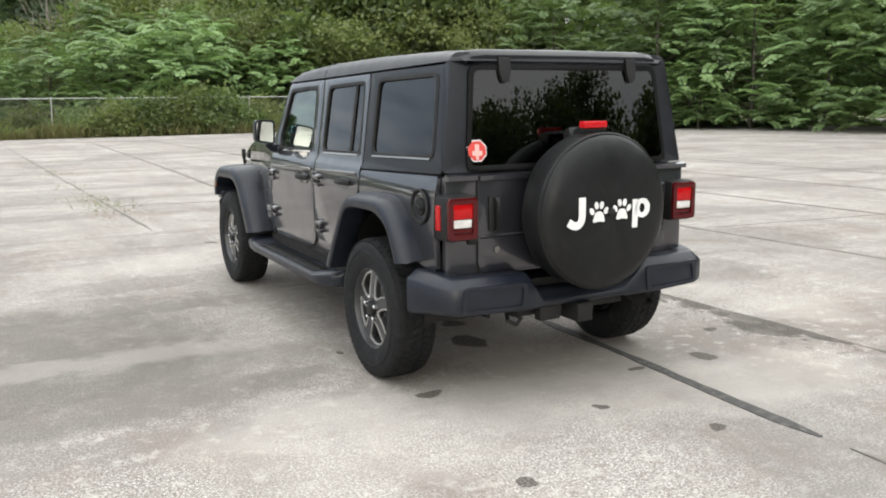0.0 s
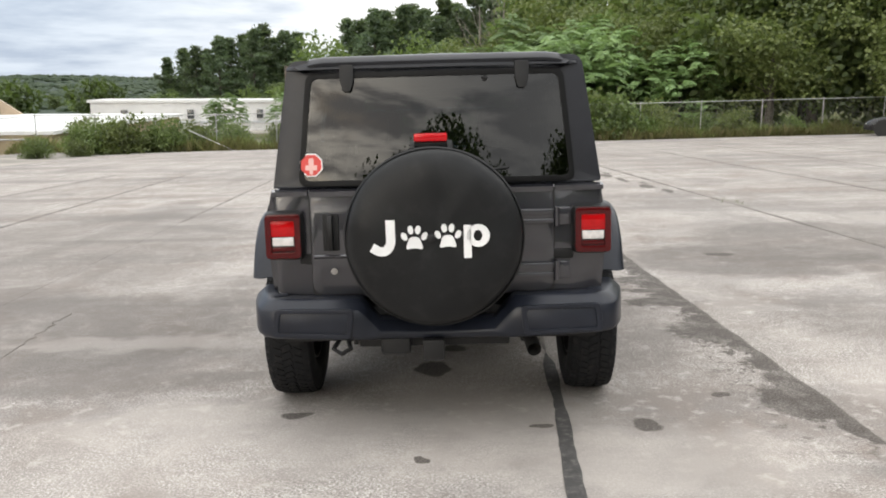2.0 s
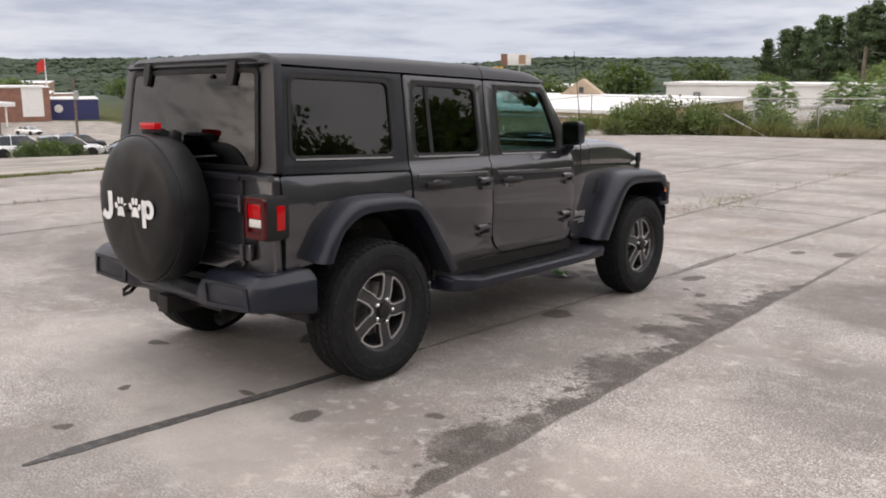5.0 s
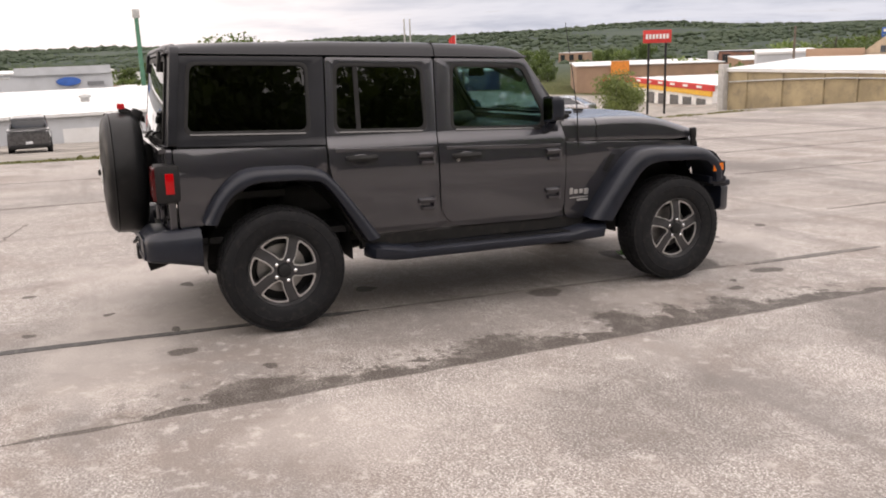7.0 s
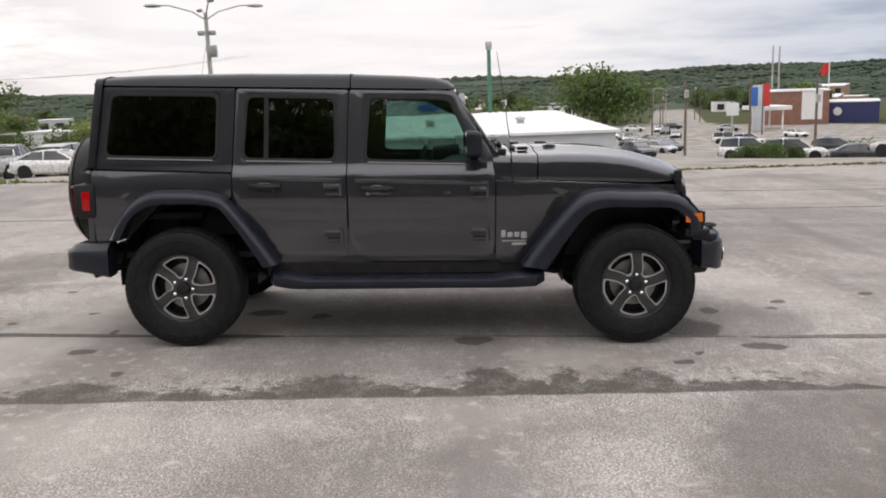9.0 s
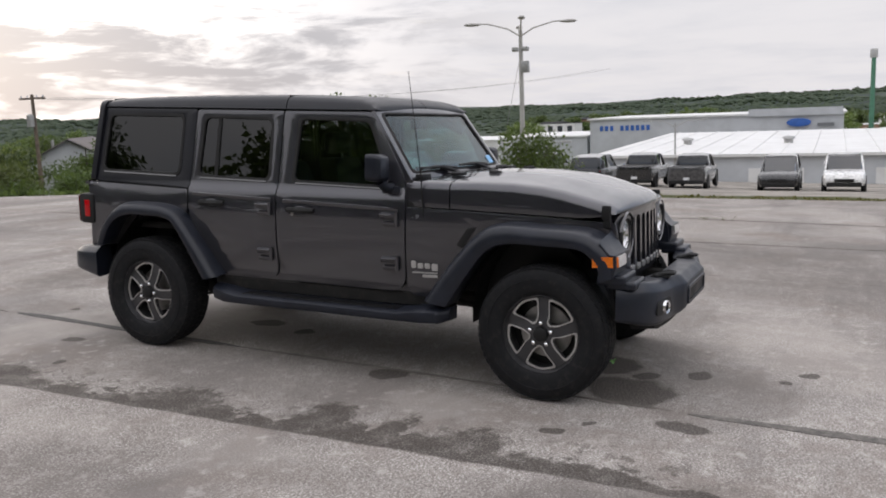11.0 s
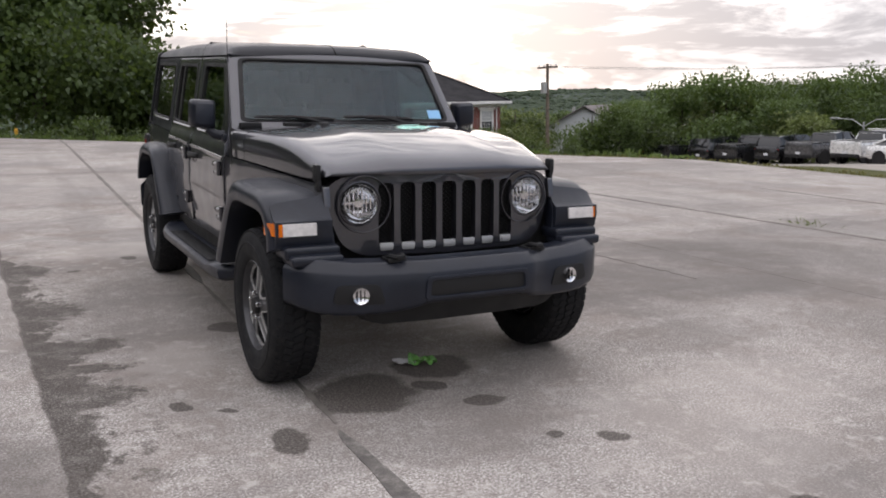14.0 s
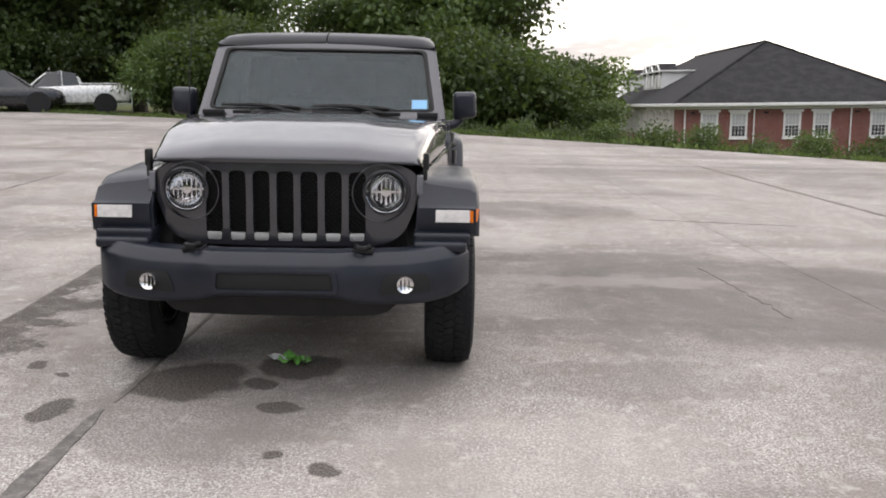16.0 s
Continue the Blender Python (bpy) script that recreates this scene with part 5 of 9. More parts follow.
def ground_material():
    m, n, b = material("grass_earth_and_asphalt")
    p = place(n)
    fine, mid, big = n.noise(p, 9.0, 4.0), n.noise(p, 0.7, 4.0), n.noise(p, 0.05, 3.0)
    grass = n.mix(n.ramp(mid, 0.35, 0.65), (0.055, 0.075, 0.022), (0.12, 0.115, 0.05))
    grass = n.mix(n.ramp(fine, 0.3, 0.7), grass, n.vec("SCALE", grass, 0.55))
    # far land takes a bluer woodland tone, with slight haze painted into it
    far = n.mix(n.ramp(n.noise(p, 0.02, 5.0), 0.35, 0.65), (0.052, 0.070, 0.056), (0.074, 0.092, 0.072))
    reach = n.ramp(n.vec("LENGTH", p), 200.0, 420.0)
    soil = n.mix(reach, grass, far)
    # paved yards in the valley and a road that leads away
    yard = n.vec("LENGTH", n.vec("MULTIPLY", n.vec("SUBTRACT", p, (-115.0, 42.0, 0.0)), (1 / 105.0, 1 / 62.0, 0.0)))
    yard = n.ramp(n.math("ADD", yard, n.math("MULTIPLY", n.math("SUBTRACT", big, 0.5), 0.5)), 0.95, 1.02, 1.0, 0.0)
    row = n.vec("LENGTH", n.vec("MULTIPLY", n.vec("SUBTRACT", p, (-52.0, -14.0, 0.0)), (1 / 27.0, 1 / 34.0, 0.0)))
    yard = n.math("MAXIMUM", yard, n.ramp(n.math("ADD", row, n.math("MULTIPLY", n.math("SUBTRACT", big, 0.5), 0.3)), 0.97, 1.02, 1.0, 0.0))
    apron = n.vec("LENGTH", n.vec("MULTIPLY", n.vec("SUBTRACT", p, (-34.0, 22.0, 0.0)), (1 / 25.0, 1 / 18.0, 0.0)))
    yard = n.math("MAXIMUM", yard, n.ramp(n.math("ADD", apron, n.math("MULTIPLY", n.math("SUBTRACT", big, 0.5), 0.2)), 0.97, 1.02, 1.0, 0.0))
    across = n.math("ABSOLUTE", n.vec("DOT_PRODUCT", n.vec("SUBTRACT", p, (-60.0, 21.0, 0.0)), (0.235, 0.972, 0.0)))
    split = n.node("ShaderNodeSeparateXYZ")
    n.put(split.inputs[0], p)
    road = n.math("MULTIPLY", n.ramp(across, 6.5, 7.5, 1.0, 0.0), n.math("MULTIPLY", n.ramp(split.outputs[0], -30.0, -34.0), n.ramp(split.outputs[0], -330.0, -300.0)))
    paved = n.math("MAXIMUM", yard, road)
    tar = n.mix(n.ramp(n.noise(p, 0.4, 5.0), 0.35, 0.65), (0.22, 0.205, 0.185), (0.36, 0.33, 0.295))
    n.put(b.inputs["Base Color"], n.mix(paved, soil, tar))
    b.inputs["Roughness"].default_value = 0.95
    b.inputs["Specular IOR Level"].default_value = 0.08
    n.put(b.inputs["Normal"], n.bump(fine, 0.4, 0.05))
    return m


def build_ground():
    radii = [0, 8, 11, 14, 17, 20, 23, 26, 30, 34, 38, 42, 47, 53, 60, 70, 82, 96, 115, 140, 175, 220, 280, 360, 450, 560, 680, 820, 960, 1150, 1400, 1800, 2600]
    steps = 160
    bm = bmesh.new()
    rows = []
    for r in radii:
        rows.append([bm.verts.new((r * math.cos(a), r * math.sin(a), ground_height(r * math.cos(a), r * math.sin(a)))) for a in (2 * math.pi * k / steps for k in range(steps if r else 1))])
    for a, b in zip(rows, rows[1:]):
        for k in range(steps):
            f = list(dict.fromkeys([a[k % len(a)], b[k], b[(k + 1) % steps], a[(k + 1) % steps % len(a)]]))
            bm.faces.new(f)
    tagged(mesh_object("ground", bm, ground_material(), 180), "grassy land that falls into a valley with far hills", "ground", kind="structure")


build_ground()

# wet and oily marks: x, y, half sizes
SEEP = [(1.975 - 0.034 * y, y, rx, ry) for y, rx, ry in ((-0.36, 0.34, 0.30), (0.00, 0.20, 0.16), (0.36, 0.13, 0.22), (0.72, 0.10, 0.16), (1.08, 0.42, 0.30), (1.42, 0.20, 0.16), (1.72, 0.12, 0.16), (2.03, 0.50, 0.19), (2.26, 0.26, 0.12), (2.46, 0.46, 0.12), (2.66, 0.22, 0.14), (2.92, 0.42, 0.26), (3.24, 0.18, 0.18), (3.60, 0.16, 0.26), (4.00, 0.07, 0.24), (-0.75, 0.10, 0.20))]
MARKS = [(1.50, -0.24, 0.05, 0.05),
         (0.49, 3.43, 0.29, 0.27), (0.79, 1.96, 0.11, 0.14), (1.31, 3.26, 0.055, 0.05), (1.15, 3.37, 0.04, 0.04), (0.98, 3.86, 0.09, 0.17), (-0.01, 3.78, 0.11, 0.06), (-0.315, 4.43, 0.07, 0.065), (-0.06, 4.29, 0.05, 0.04), (-0.04, 3.20, 0.24, 0.19), (0.12, 3.47, 0.08, 0.07),
         (1.67, 6.00, 0.12, 0.17), (2.34, 5.98, 0.10, 0.12), (2.84, 4.18, 0.14, 0.13), (1.00, -0.63, 0.06, 0.08), (0.50, -0.62, 0.06, 0.03), (0.225, -1.56, 0.055, 0.04), (-0.09, -1.03, 0.035, 0.04), (1.23, 5.84, 0.08, 0.12), (-0.59, 5.24, 0.07, 0.07), (-0.86, -1.57, 0.045, 0.045), (-0.77, -0.41, 0.08, 0.05),
         (-0.06, 0.36, 0.12, 0.16), (0.06, 0.80, 0.10, 0.08), (-0.89, 0.56, 0.02, 0.05), (4.02, 11.2, 0.09, 0.40), (3.86, 12.2, 0.13, 0.45), (3.98, 13.0, 0.06, 0.30), (3.70, 13.9, 0.08, 0.60), (3.56, 15.2, 0.15, 0.50), (3.72, 16.0, 0.06, 0.35), (3.40, 16.9, 0.09, 0.60)]
# hollows that dried last, the second with the vehicle's shade painted in, and pale worn patches: x, y, half sizes,
# strength
DAMP_AND_SHADE = [(-3.05, 1.50, 1.9, 1.55, 0.72), (1.10, 1.20, 0.60, 1.15, 0.42), (3.10, 3.90, 1.5, 1.1, 0.72), (0.30, 3.95, 0.70, 0.50, 0.32), (-1.70, -2.70, 1.6, 0.8, 0.60), (2.95, 1.30, 0.60, 0.60, 0.40), (-0.40, 3.40, 0.50, 0.35, 0.30), (-2.30, 2.40, 1.3, 0.60, 0.45),
        (-2.40, 0.25, 1.4, 0.40, 0.45), (-1.9, 3.3, 0.9, 0.35, 0.30), (4.30, 5.10, 1.7, 1.5, 0.55), (4.60, 2.30, 1.2, 1.0, 0.40), (-4.80, 5.00, 2.6, 5.0, 0.45), (2.38, 3.6, 0.22, 2.6, 0.25)]
PALE = [(-0.20, -0.75, 1.0, 0.6, 0.85), (-1.30, -0.55, 0.9, 0.55, 0.75), (0.75, -1.05, 0.7, 0.55, 0.75), (0.10, 0.0, 0.6, 0.7, 0.65), (0.45, -0.45, 0.5, 0.4, 0.6), (-1.10, 4.25, 1.0, 0.6, 0.45), (-0.60, 4.75, 0.7, 0.5, 0.35), (2.35, 0.85, 0.25, 0.5, 0.3), (1.25, -1.10, 0.62, 0.50, 0.55), (2.50, -0.10, 0.55, 0.60, 0.45), (-0.50, -0.55, 0.95, 0.55, 0.45), (1.22, 2.50, 0.30, 0.40, 0.45), (-1.25, -0.95, 1.0, 0.55, 0.40), (2.30, 1.95, 0.30, 0.50, 0.30), (-2.2, 1.10, 1.3, 0.22, 0.35)]


def concrete_material():
    m, n, b = material("old_pebbled_concrete")
    p = local(n)
    warp = n.node("ShaderNodeTexNoise")
    n.put(warp.inputs["Vector"], p)
    warp.inputs["Scale"].default_value, warp.inputs["Detail"].default_value = 3.6, 6.0
    wob = n.vec("SCALE", n.vec("SUBTRACT", warp.outputs["Color"], (0.5, 0.5, 0.5)), 0.42)
    q = n.vec("ADD", p, wob)
    pebble, tint = n.voronoi(p, 125.0)
    split = n.node("ShaderNodeSeparateColor")
    n.put(split.inputs[0], tint)
    base = n.mix(n.ramp(n.noise(p, 0.30, 5.0, 0.6), 0.32, 0.66), (0.275, 0.243, 0.221), (0.470, 0.432, 0.402))
    base = n.mix(n.ramp(n.noise(p, 2.4, 5.0, 0.65), 0.40, 0.72, 0.0, 0.45), base, (0.36, 0.32, 0.29))
    stone = n.mix(n.ramp(split.outputs[0], 0.15, 0.85), (0.20, 0.18, 0.165), (0.80, 0.77, 0.73))
    base = n.mix(n.ramp(pebble, 0.25, 0.62, 0.78, 0.0), base, stone)
    grit = n.noise(p, 85.0, 3.0, 0.7)
    base = n.mix(n.ramp(grit, 0.36, 0.54, 0.85, 0.0), base, (0.14, 0.124, 0.111))
    base = n.mix(n.ramp(grit, 0.54, 0.67, 0.0, 0.78), base, (0.86, 0.82, 0.78))
    base = n.mix(n.ramp(n.noise(p, 38.0, 3.0, 0.75), 0.52, 0.66, 0.0, 0.45), base, (0.17, 0.150, 0.134))
    # tyre-worn streaks and drift of dirt along the lot
    streak = n.vec("MULTIPLY", p, (1.0, 0.06, 1.0))
    base = n.mix(n.ramp(n.noise(streak, 1.3, 4.0, 0.6), 0.48, 0.70, 0.0, 0.50), base, (0.22, 0.20, 0.185))
    cross = n.vec("MULTIPLY", p, (0.10, 1.0, 1.0))
    base = n.mix(n.ramp(n.noise(cross, 0.75, 5.0, 0.62), 0.49, 0.63, 0.0, 0.70), base, (0.20, 0.18, 0.168))
    # brown grime in blotches a hand and a stride across
    grime = n.math("MULTIPLY", n.ramp(n.noise(p, 1.15, 6.0, 0.68, 0.4), 0.44, 0.64), n.ramp(n.noise(p, 0.22, 3.0), 0.36, 0.60, 0.15, 0.75))
    base = n.mix(grime, base, (0.235, 0.195, 0.17))
    base = n.mix(n.ramp(n.noise(p, 14.0, 4.0, 0.7), 0.50, 0.70, 0.0, 0.55), base, (0.22, 0.19, 0.168))
    base = n.mix(n.ramp(n.noise(p, 4.5, 5.0, 0.7), 0.48, 0.68, 0.0, 0.42), base, (0.25, 0.215, 0.19))
    base = n.mix(n.ramp(n.noise(p, 9.0, 4.0, 0.7), 0.52, 0.70, 0.0, 0.40), base, (0.70, 0.66, 0.62))
    # damp hollows
    damp = n.ramp(n.noise(p, 0.36, 5.0, 0.62, 0.5), 0.50, 0.62, 0.0, 0.50)
    base = n.mix(damp, base, (0.19, 0.175, 0.165))
    drift = n.vec("ADD", p, n.vec("SCALE", wob, 1.5))
    patchy = n.ramp(n.noise(p, 1.7, 5.0, 0.65), 0.25, 0.55, 0.45, 1.0)
    # the darker list is damp plus painted shade along the vehicle's right side
    for spots, tone, ease in ((DAMP_AND_SHADE, (0.165, 0.148, 0.136), 0.70), (PALE, (0.60, 0.555, 0.515), 0.45)):
        cover = None
        for cx, cy, rx, ry, k in spots:
            far_off = n.vec("LENGTH", n.vec("MULTIPLY", n.vec("SUBTRACT", drift, (cx, cy, 0.0)), (1 / rx, 1 / ry, 0.0)))
            one = n.ramp(far_off, ease, 1.08, k, 0.0)
            cover = one if cover is None else n.math("MAXIMUM", cover, one)
        base = n.mix(n.math("MULTIPLY", cover, patchy), base, n.mix(0.35, tone, n.vec("MULTIPLY", base, tone)))
    # a faint darker oval under and around the parked vehicle, broken up by noise
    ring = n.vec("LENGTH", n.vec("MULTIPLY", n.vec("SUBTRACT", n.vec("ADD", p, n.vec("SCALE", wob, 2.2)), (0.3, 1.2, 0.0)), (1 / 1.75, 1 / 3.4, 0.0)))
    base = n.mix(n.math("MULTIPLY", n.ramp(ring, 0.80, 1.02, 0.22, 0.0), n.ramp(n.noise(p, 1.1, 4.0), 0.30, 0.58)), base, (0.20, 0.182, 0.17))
    mild = n.vec("ADD", p, n.vec("SCALE", wob, 0.55))
    rags = (n.math("MULTIPLY", n.math("SUBTRACT", n.noise(p, 22.0, 4.0, 0.7), 0.5), 0.75), n.math("MULTIPLY", n.math("SUBTRACT", n.noise(p, 7.0, 5.0, 0.65), 0.5), 0.95))
    soaked = []
    for marks, coarse in ((SEEP, 1.0), (MARKS, 0.30)):
        near = None
        for x, y, rx, ry in marks:
            d = n.vec("LENGTH", n.vec("MULTIPLY", n.vec("SUBTRACT", mild, (x, y, 0.0)), (1 / rx, 1 / ry, 0.0)))
            near = d if near is None else n.math("MINIMUM", near, d)
        rag = n.math("ADD", near, n.math("MULTIPLY", n.math("ADD", rags[0], rags[1]), coarse))
        soaked.append(n.ramp(rag, 0.86, 1.10, 1.0, 0.0))
    wet = n.math("MULTIPLY", soaked[0], n.ramp(n.noise(p, 5.0, 5.0, 0.7), 0.36, 0.56, 0.62, 1.0))
    wet = n.math("MAXIMUM", wet, n.math("MULTIPLY", soaked[1], 0.92))
    # the second joint: a thin dark line, thicker where water seeps out, and dry on its far side
    sp = n.node("ShaderNodeSeparateXYZ")
    n.put(sp.inputs[0], n.vec("ADD", p, n.vec("SCALE", wob, 0.10)))
    into = n.math("SUBTRACT", n.math("MULTIPLY_ADD", sp.outputs[1], -0.034, 1.985), sp.outputs[0])
    beyond = n.ramp(into, -0.03, 0.0)
    near_line = n.ramp(n.math("ABSOLUTE", n.math("ADD", into, 0.36)), 0.36, 0.46)
    wet = n.math("MULTIPLY", wet, n.math("MAXIMUM", beyond, near_line))
    fleck = n.math("MULTIPLY", n.ramp(n.noise(p, 8.0, 6.0, 0.7), 0.53, 0.60), n.math("MULTIPLY", n.ramp(into, 0.0, 0.03), n.ramp(into, 0.10, 0.62, 1.0, 0.0)))
    along = n.math("MULTIPLY", n.ramp(sp.outputs[1], -1.4, -0.6), n.ramp(sp.outputs[1], 3.6, 4.6, 1.0, 0.0))
    wet = n.math("MAXIMUM", wet, n.math("MULTIPLY", fleck, along))
    width = n.ramp(n.noise(n.vec("MULTIPLY", p, (0.1, 1.0, 1.0)), 1.6, 4.0), 0.35, 0.65, 0.008, 0.034)
    line = n.math("MULTIPLY", n.ramp(n.math("DIVIDE", n.math("ABSOLUTE", into), width), 0.6, 1.1, 0.85, 0.0), n.ramp(sp.outputs[1], 4.6, 7.0, 1.0, 0.25))
    wet = n.math("MAXIMUM", wet, line)
    dark = n.mix(n.ramp(grit, 0.35, 0.65), (0.040, 0.033, 0.028), (0.105, 0.090, 0.078))
    base = n.mix(n.math("MULTIPLY", wet, n.ramp(grit, 0.45, 0.75, 0.95, 0.72)), base, dark)
    tone = n.node("ShaderNodeObjectInfo").outputs["Random"]
    base = n.vec("SCALE", base, n.ramp(tone, 0.0, 1.0, 0.89, 0.95, False))
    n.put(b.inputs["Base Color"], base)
    n.put(b.inputs["Roughness"], n.ramp(wet, 0.0, 1.0, 0.9, 0.8))
    b.inputs["Specular IOR Level"].default_value = 0.3
    h = n.math("ADD", n.math("MULTIPLY", pebble, -0.6), n.math("MULTIPLY", n.noise(p, 3.0, 4.0), 1.2))
    n.put(b.inputs["Normal"], n.bump(h, 0.30, 0.007))
    return m


CONCRETE = concrete_material()
JOINT = plain("dirt_filled_joint", (0.150, 0.134, 0.119), 0.95, scale=3, vary=0.4)
WORN_TAR = plain("worn_grey_tar", (0.15, 0.137, 0.125), 0.85, scale=9, vary=0.35, fine=0.35, bump=0.2, dirt=((0.34, 0.31, 0.285), 0.6))
TAR = plain("old_tar", (0.060, 0.057, 0.055), 0.75, scale=9, vary=0.4, fine=0.3, bump=0.2, dirt=((0.22, 0.205, 0.19), 0.55))

lot = thing("parking_lot", "old pebbled concrete lot with dirty joints and stains", "parking lot", kind="structure")
lot.matrix_basis = LOT


def build_lot():
    bed = bmesh.new()
    bed.faces.new([bed.verts.new((x, y, -0.014)) for x, y in LOT_EDGE])
    bmesh.ops.triangulate(bed, faces=bed.faces[:])
    part("joint_bed", bed, JOINT, lot)
    bm = bmesh.new()
    bm.faces.new([bm.verts.new((x, y, 0)) for x, y in LOT_EDGE])
    for x, slope in ((-17.2, 0.01), (-14.6, 0.01), (-12.0, -0.01), (-9.35, -0.02), (-6.28, -0.06), (-3.7, -0.045), (4.85, -0.045), (7.72, -0.02), (10.4, -0.01), (13.1, 0.0), (15.8, 0.0), (18.5, 0.01), (21.3, 0.01), (24, 0.01), (27, 0.01), (30, 0.01), (34, 0.01), (38, 0.01), (42, 0.01), (46, 0.01), (50, 0.01)):
        bmesh.ops.bisect_plane(bm, geom=bm.verts[:] + bm.edges[:] + bm.faces[:], plane_co=(x, 0, 0), plane_no=Vector((1, -slope, 0)).normalized())
    for y in (-26.0, -17.5, -9.0, 10.5, 22.5, 30.0):
        bmesh.ops.bisect_plane(bm, geom=bm.verts[:] + bm.edges[:] + bm.faces[:], plane_co=(0, y, 0), plane_no=(0.02, 1, 0))
    for f in bm.faces:
        pts = [v.co.copy() for v in f.verts]
        mid = f.calc_center_median()
        slab = bmesh.new()
        ring = lambda inset, z: [slab.verts.new((p.x + (mid.x - p.x) / max(0.1, abs(mid.x - p.x)) * inset * (abs(mid.x - p.x) > 0.02), p.y + (mid.y - p.y) / max(0.1, abs(mid.y - p.y)) * inset * (abs(mid.y - p.y) > 0.02), z)) for p in pts]
        rings = [ring(0.0015, -0.03), ring(0.002, -0.004), ring(0.006, 0.0)]
        for a, b in zip(rings, rings[1:]):
            for k in range(len(pts)):
                m = (k + 1) % len(pts)
                slab.faces.new((a[k], a[m], b[m], b[k]))
        slab.faces.new(rings[-1])
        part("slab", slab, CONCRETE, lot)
    bm.free()
    # tar and dirt along the joints: ribbons with ragged edges
    seam = lambda y: interp(y, [(-17, 0.20), (-3.5, 0.52), (-1.4, 0.555), (-0.4, 0.615), (1, 0.66), (4.24, 0.755), (6.1, 0.86), (10.2, 0.98), (16.6, 1.09), (27, 1.13), (37, 1.16)])
    rnd = random.Random(3)

    def ribbon_along(name, line, y0, y1, half, step, mat, label, rag=0.35, rough=0.004, low=0.0042):
        left, right, y = [], [], y0
        while y < y1 + step * 0.5:
            wide = half * (1 - rag + 2 * rag * (0.5 + noise.noise(Vector((half * 90, y * 1.7, 4)))))
            end = min(1.0, 0.25 + (y - y0) / (step * 3), 0.25 + (y1 - y) / (step * 3))
            wide = max(0.003, wide * max(0.15, end))
            left.append((line(y) - wide + rnd.uniform(-rough, rough), y)), right.append((line(y) + wide + rnd.uniform(-rough, rough), y))
            y += step
        part(name, flat(left + right[::-1], (), (), 0.005, lambda u, v: ((u, v, low), (0, 0, -1))), mat, lot, label)

    ribbon_along("tar_seam", seam, -1.85, 0.60, 0.036, 0.08, TAR, "dark tar poured over a joint", 0.22)
    ribbon_along("tar_seam", lambda y: 0.765, 3.84, 5.35, 0.040, 0.08, WORN_TAR, "worn grey tar on a joint", 0.2)
    ribbon_along("joint_dirt", seam, 0.65, 3.80, 0.014, 0.10, JOINT, "dirt in a joint")
    ribbon_along("joint_dirt", seam, 5.42, 9.5, 0.030, 0.15, WORN_TAR, "dirt and worn tar in a joint")
    ribbon_along("joint_dirt", seam, 9.6, 33.0, 0.034, 0.4, JOINT, "dirt in a joint")
    ribbon_along("joint_dirt", seam, -20.0, -1.92, 0.026, 0.3, JOINT, "dirt in a joint")
    for x, slope, y0, y1, half in ((-0.72, -0.04, 6.6, 30.0, 0.018), (4.85, -0.045, -6.0, 12.0, 0.026), (4.85, -0.045, 12.1, 33.0, 0.040), (7.72, -0.02, -8.0, 26.0, 0.034), (-6.28, -0.06, -9.0, 20.0, 0.034), (-3.7, -0.045, 8.0, 25.0, 0.018), (10.4, -0.01, -4.0, 30.0, 0.03), (-9.35, -0.02, -3.0, 20.0, 0.03), (13.1, 0.0, 0.0, 33.0, 0.03), (1.985, -0.045, -19.0, -2.4, 0.022)):
        ribbon_along("joint_dirt", lambda y: x + slope * y, y0, y1, half, 0.25, JOINT, "dirt in a joint", 0.5, 0.008)
    # ragged cracks across the slabs
    for x0, y0, x1, y1 in ((-1.25, 9.5, 0.85, 9.1), (5.0, 3.1, 7.6, 2.75), (-4.7, -1.75, -3.1, -2.05), (-3.06, 2.1, -2.92, 0.55), (7.8, 12.0, 10.3, 12.6)):
        count = 24
        mid = [(x0 + (x1 - x0) * k / count + 0.05 * noise.noise(Vector((k * 0.7, x0, 1))), y0 + (y1 - y0) * k / count + 0.05 * noise.noise(Vector((k * 0.7, y0, 7)))) for k in range(count + 1)]
        along = Vector((y0 - y1, x1 - x0)).normalized()
        half = [0.003 + 0.010 * abs(noise.noise(Vector((k * 0.5, x0 * 3, 2)))) for k in range(count + 1)]
        edge = [(x + along.x * h, y + along.y * h) for (x, y), h in zip(mid, half)] + [(x - along.x * h, y - along.y * h) for (x, y), h in reversed(list(zip(mid, half)))]
        part("crack", flat(edge, (), (), 0.004, lambda u, v: ((u, v, 0.0038), (0, 0, -1))), JOINT, lot)


build_lot()

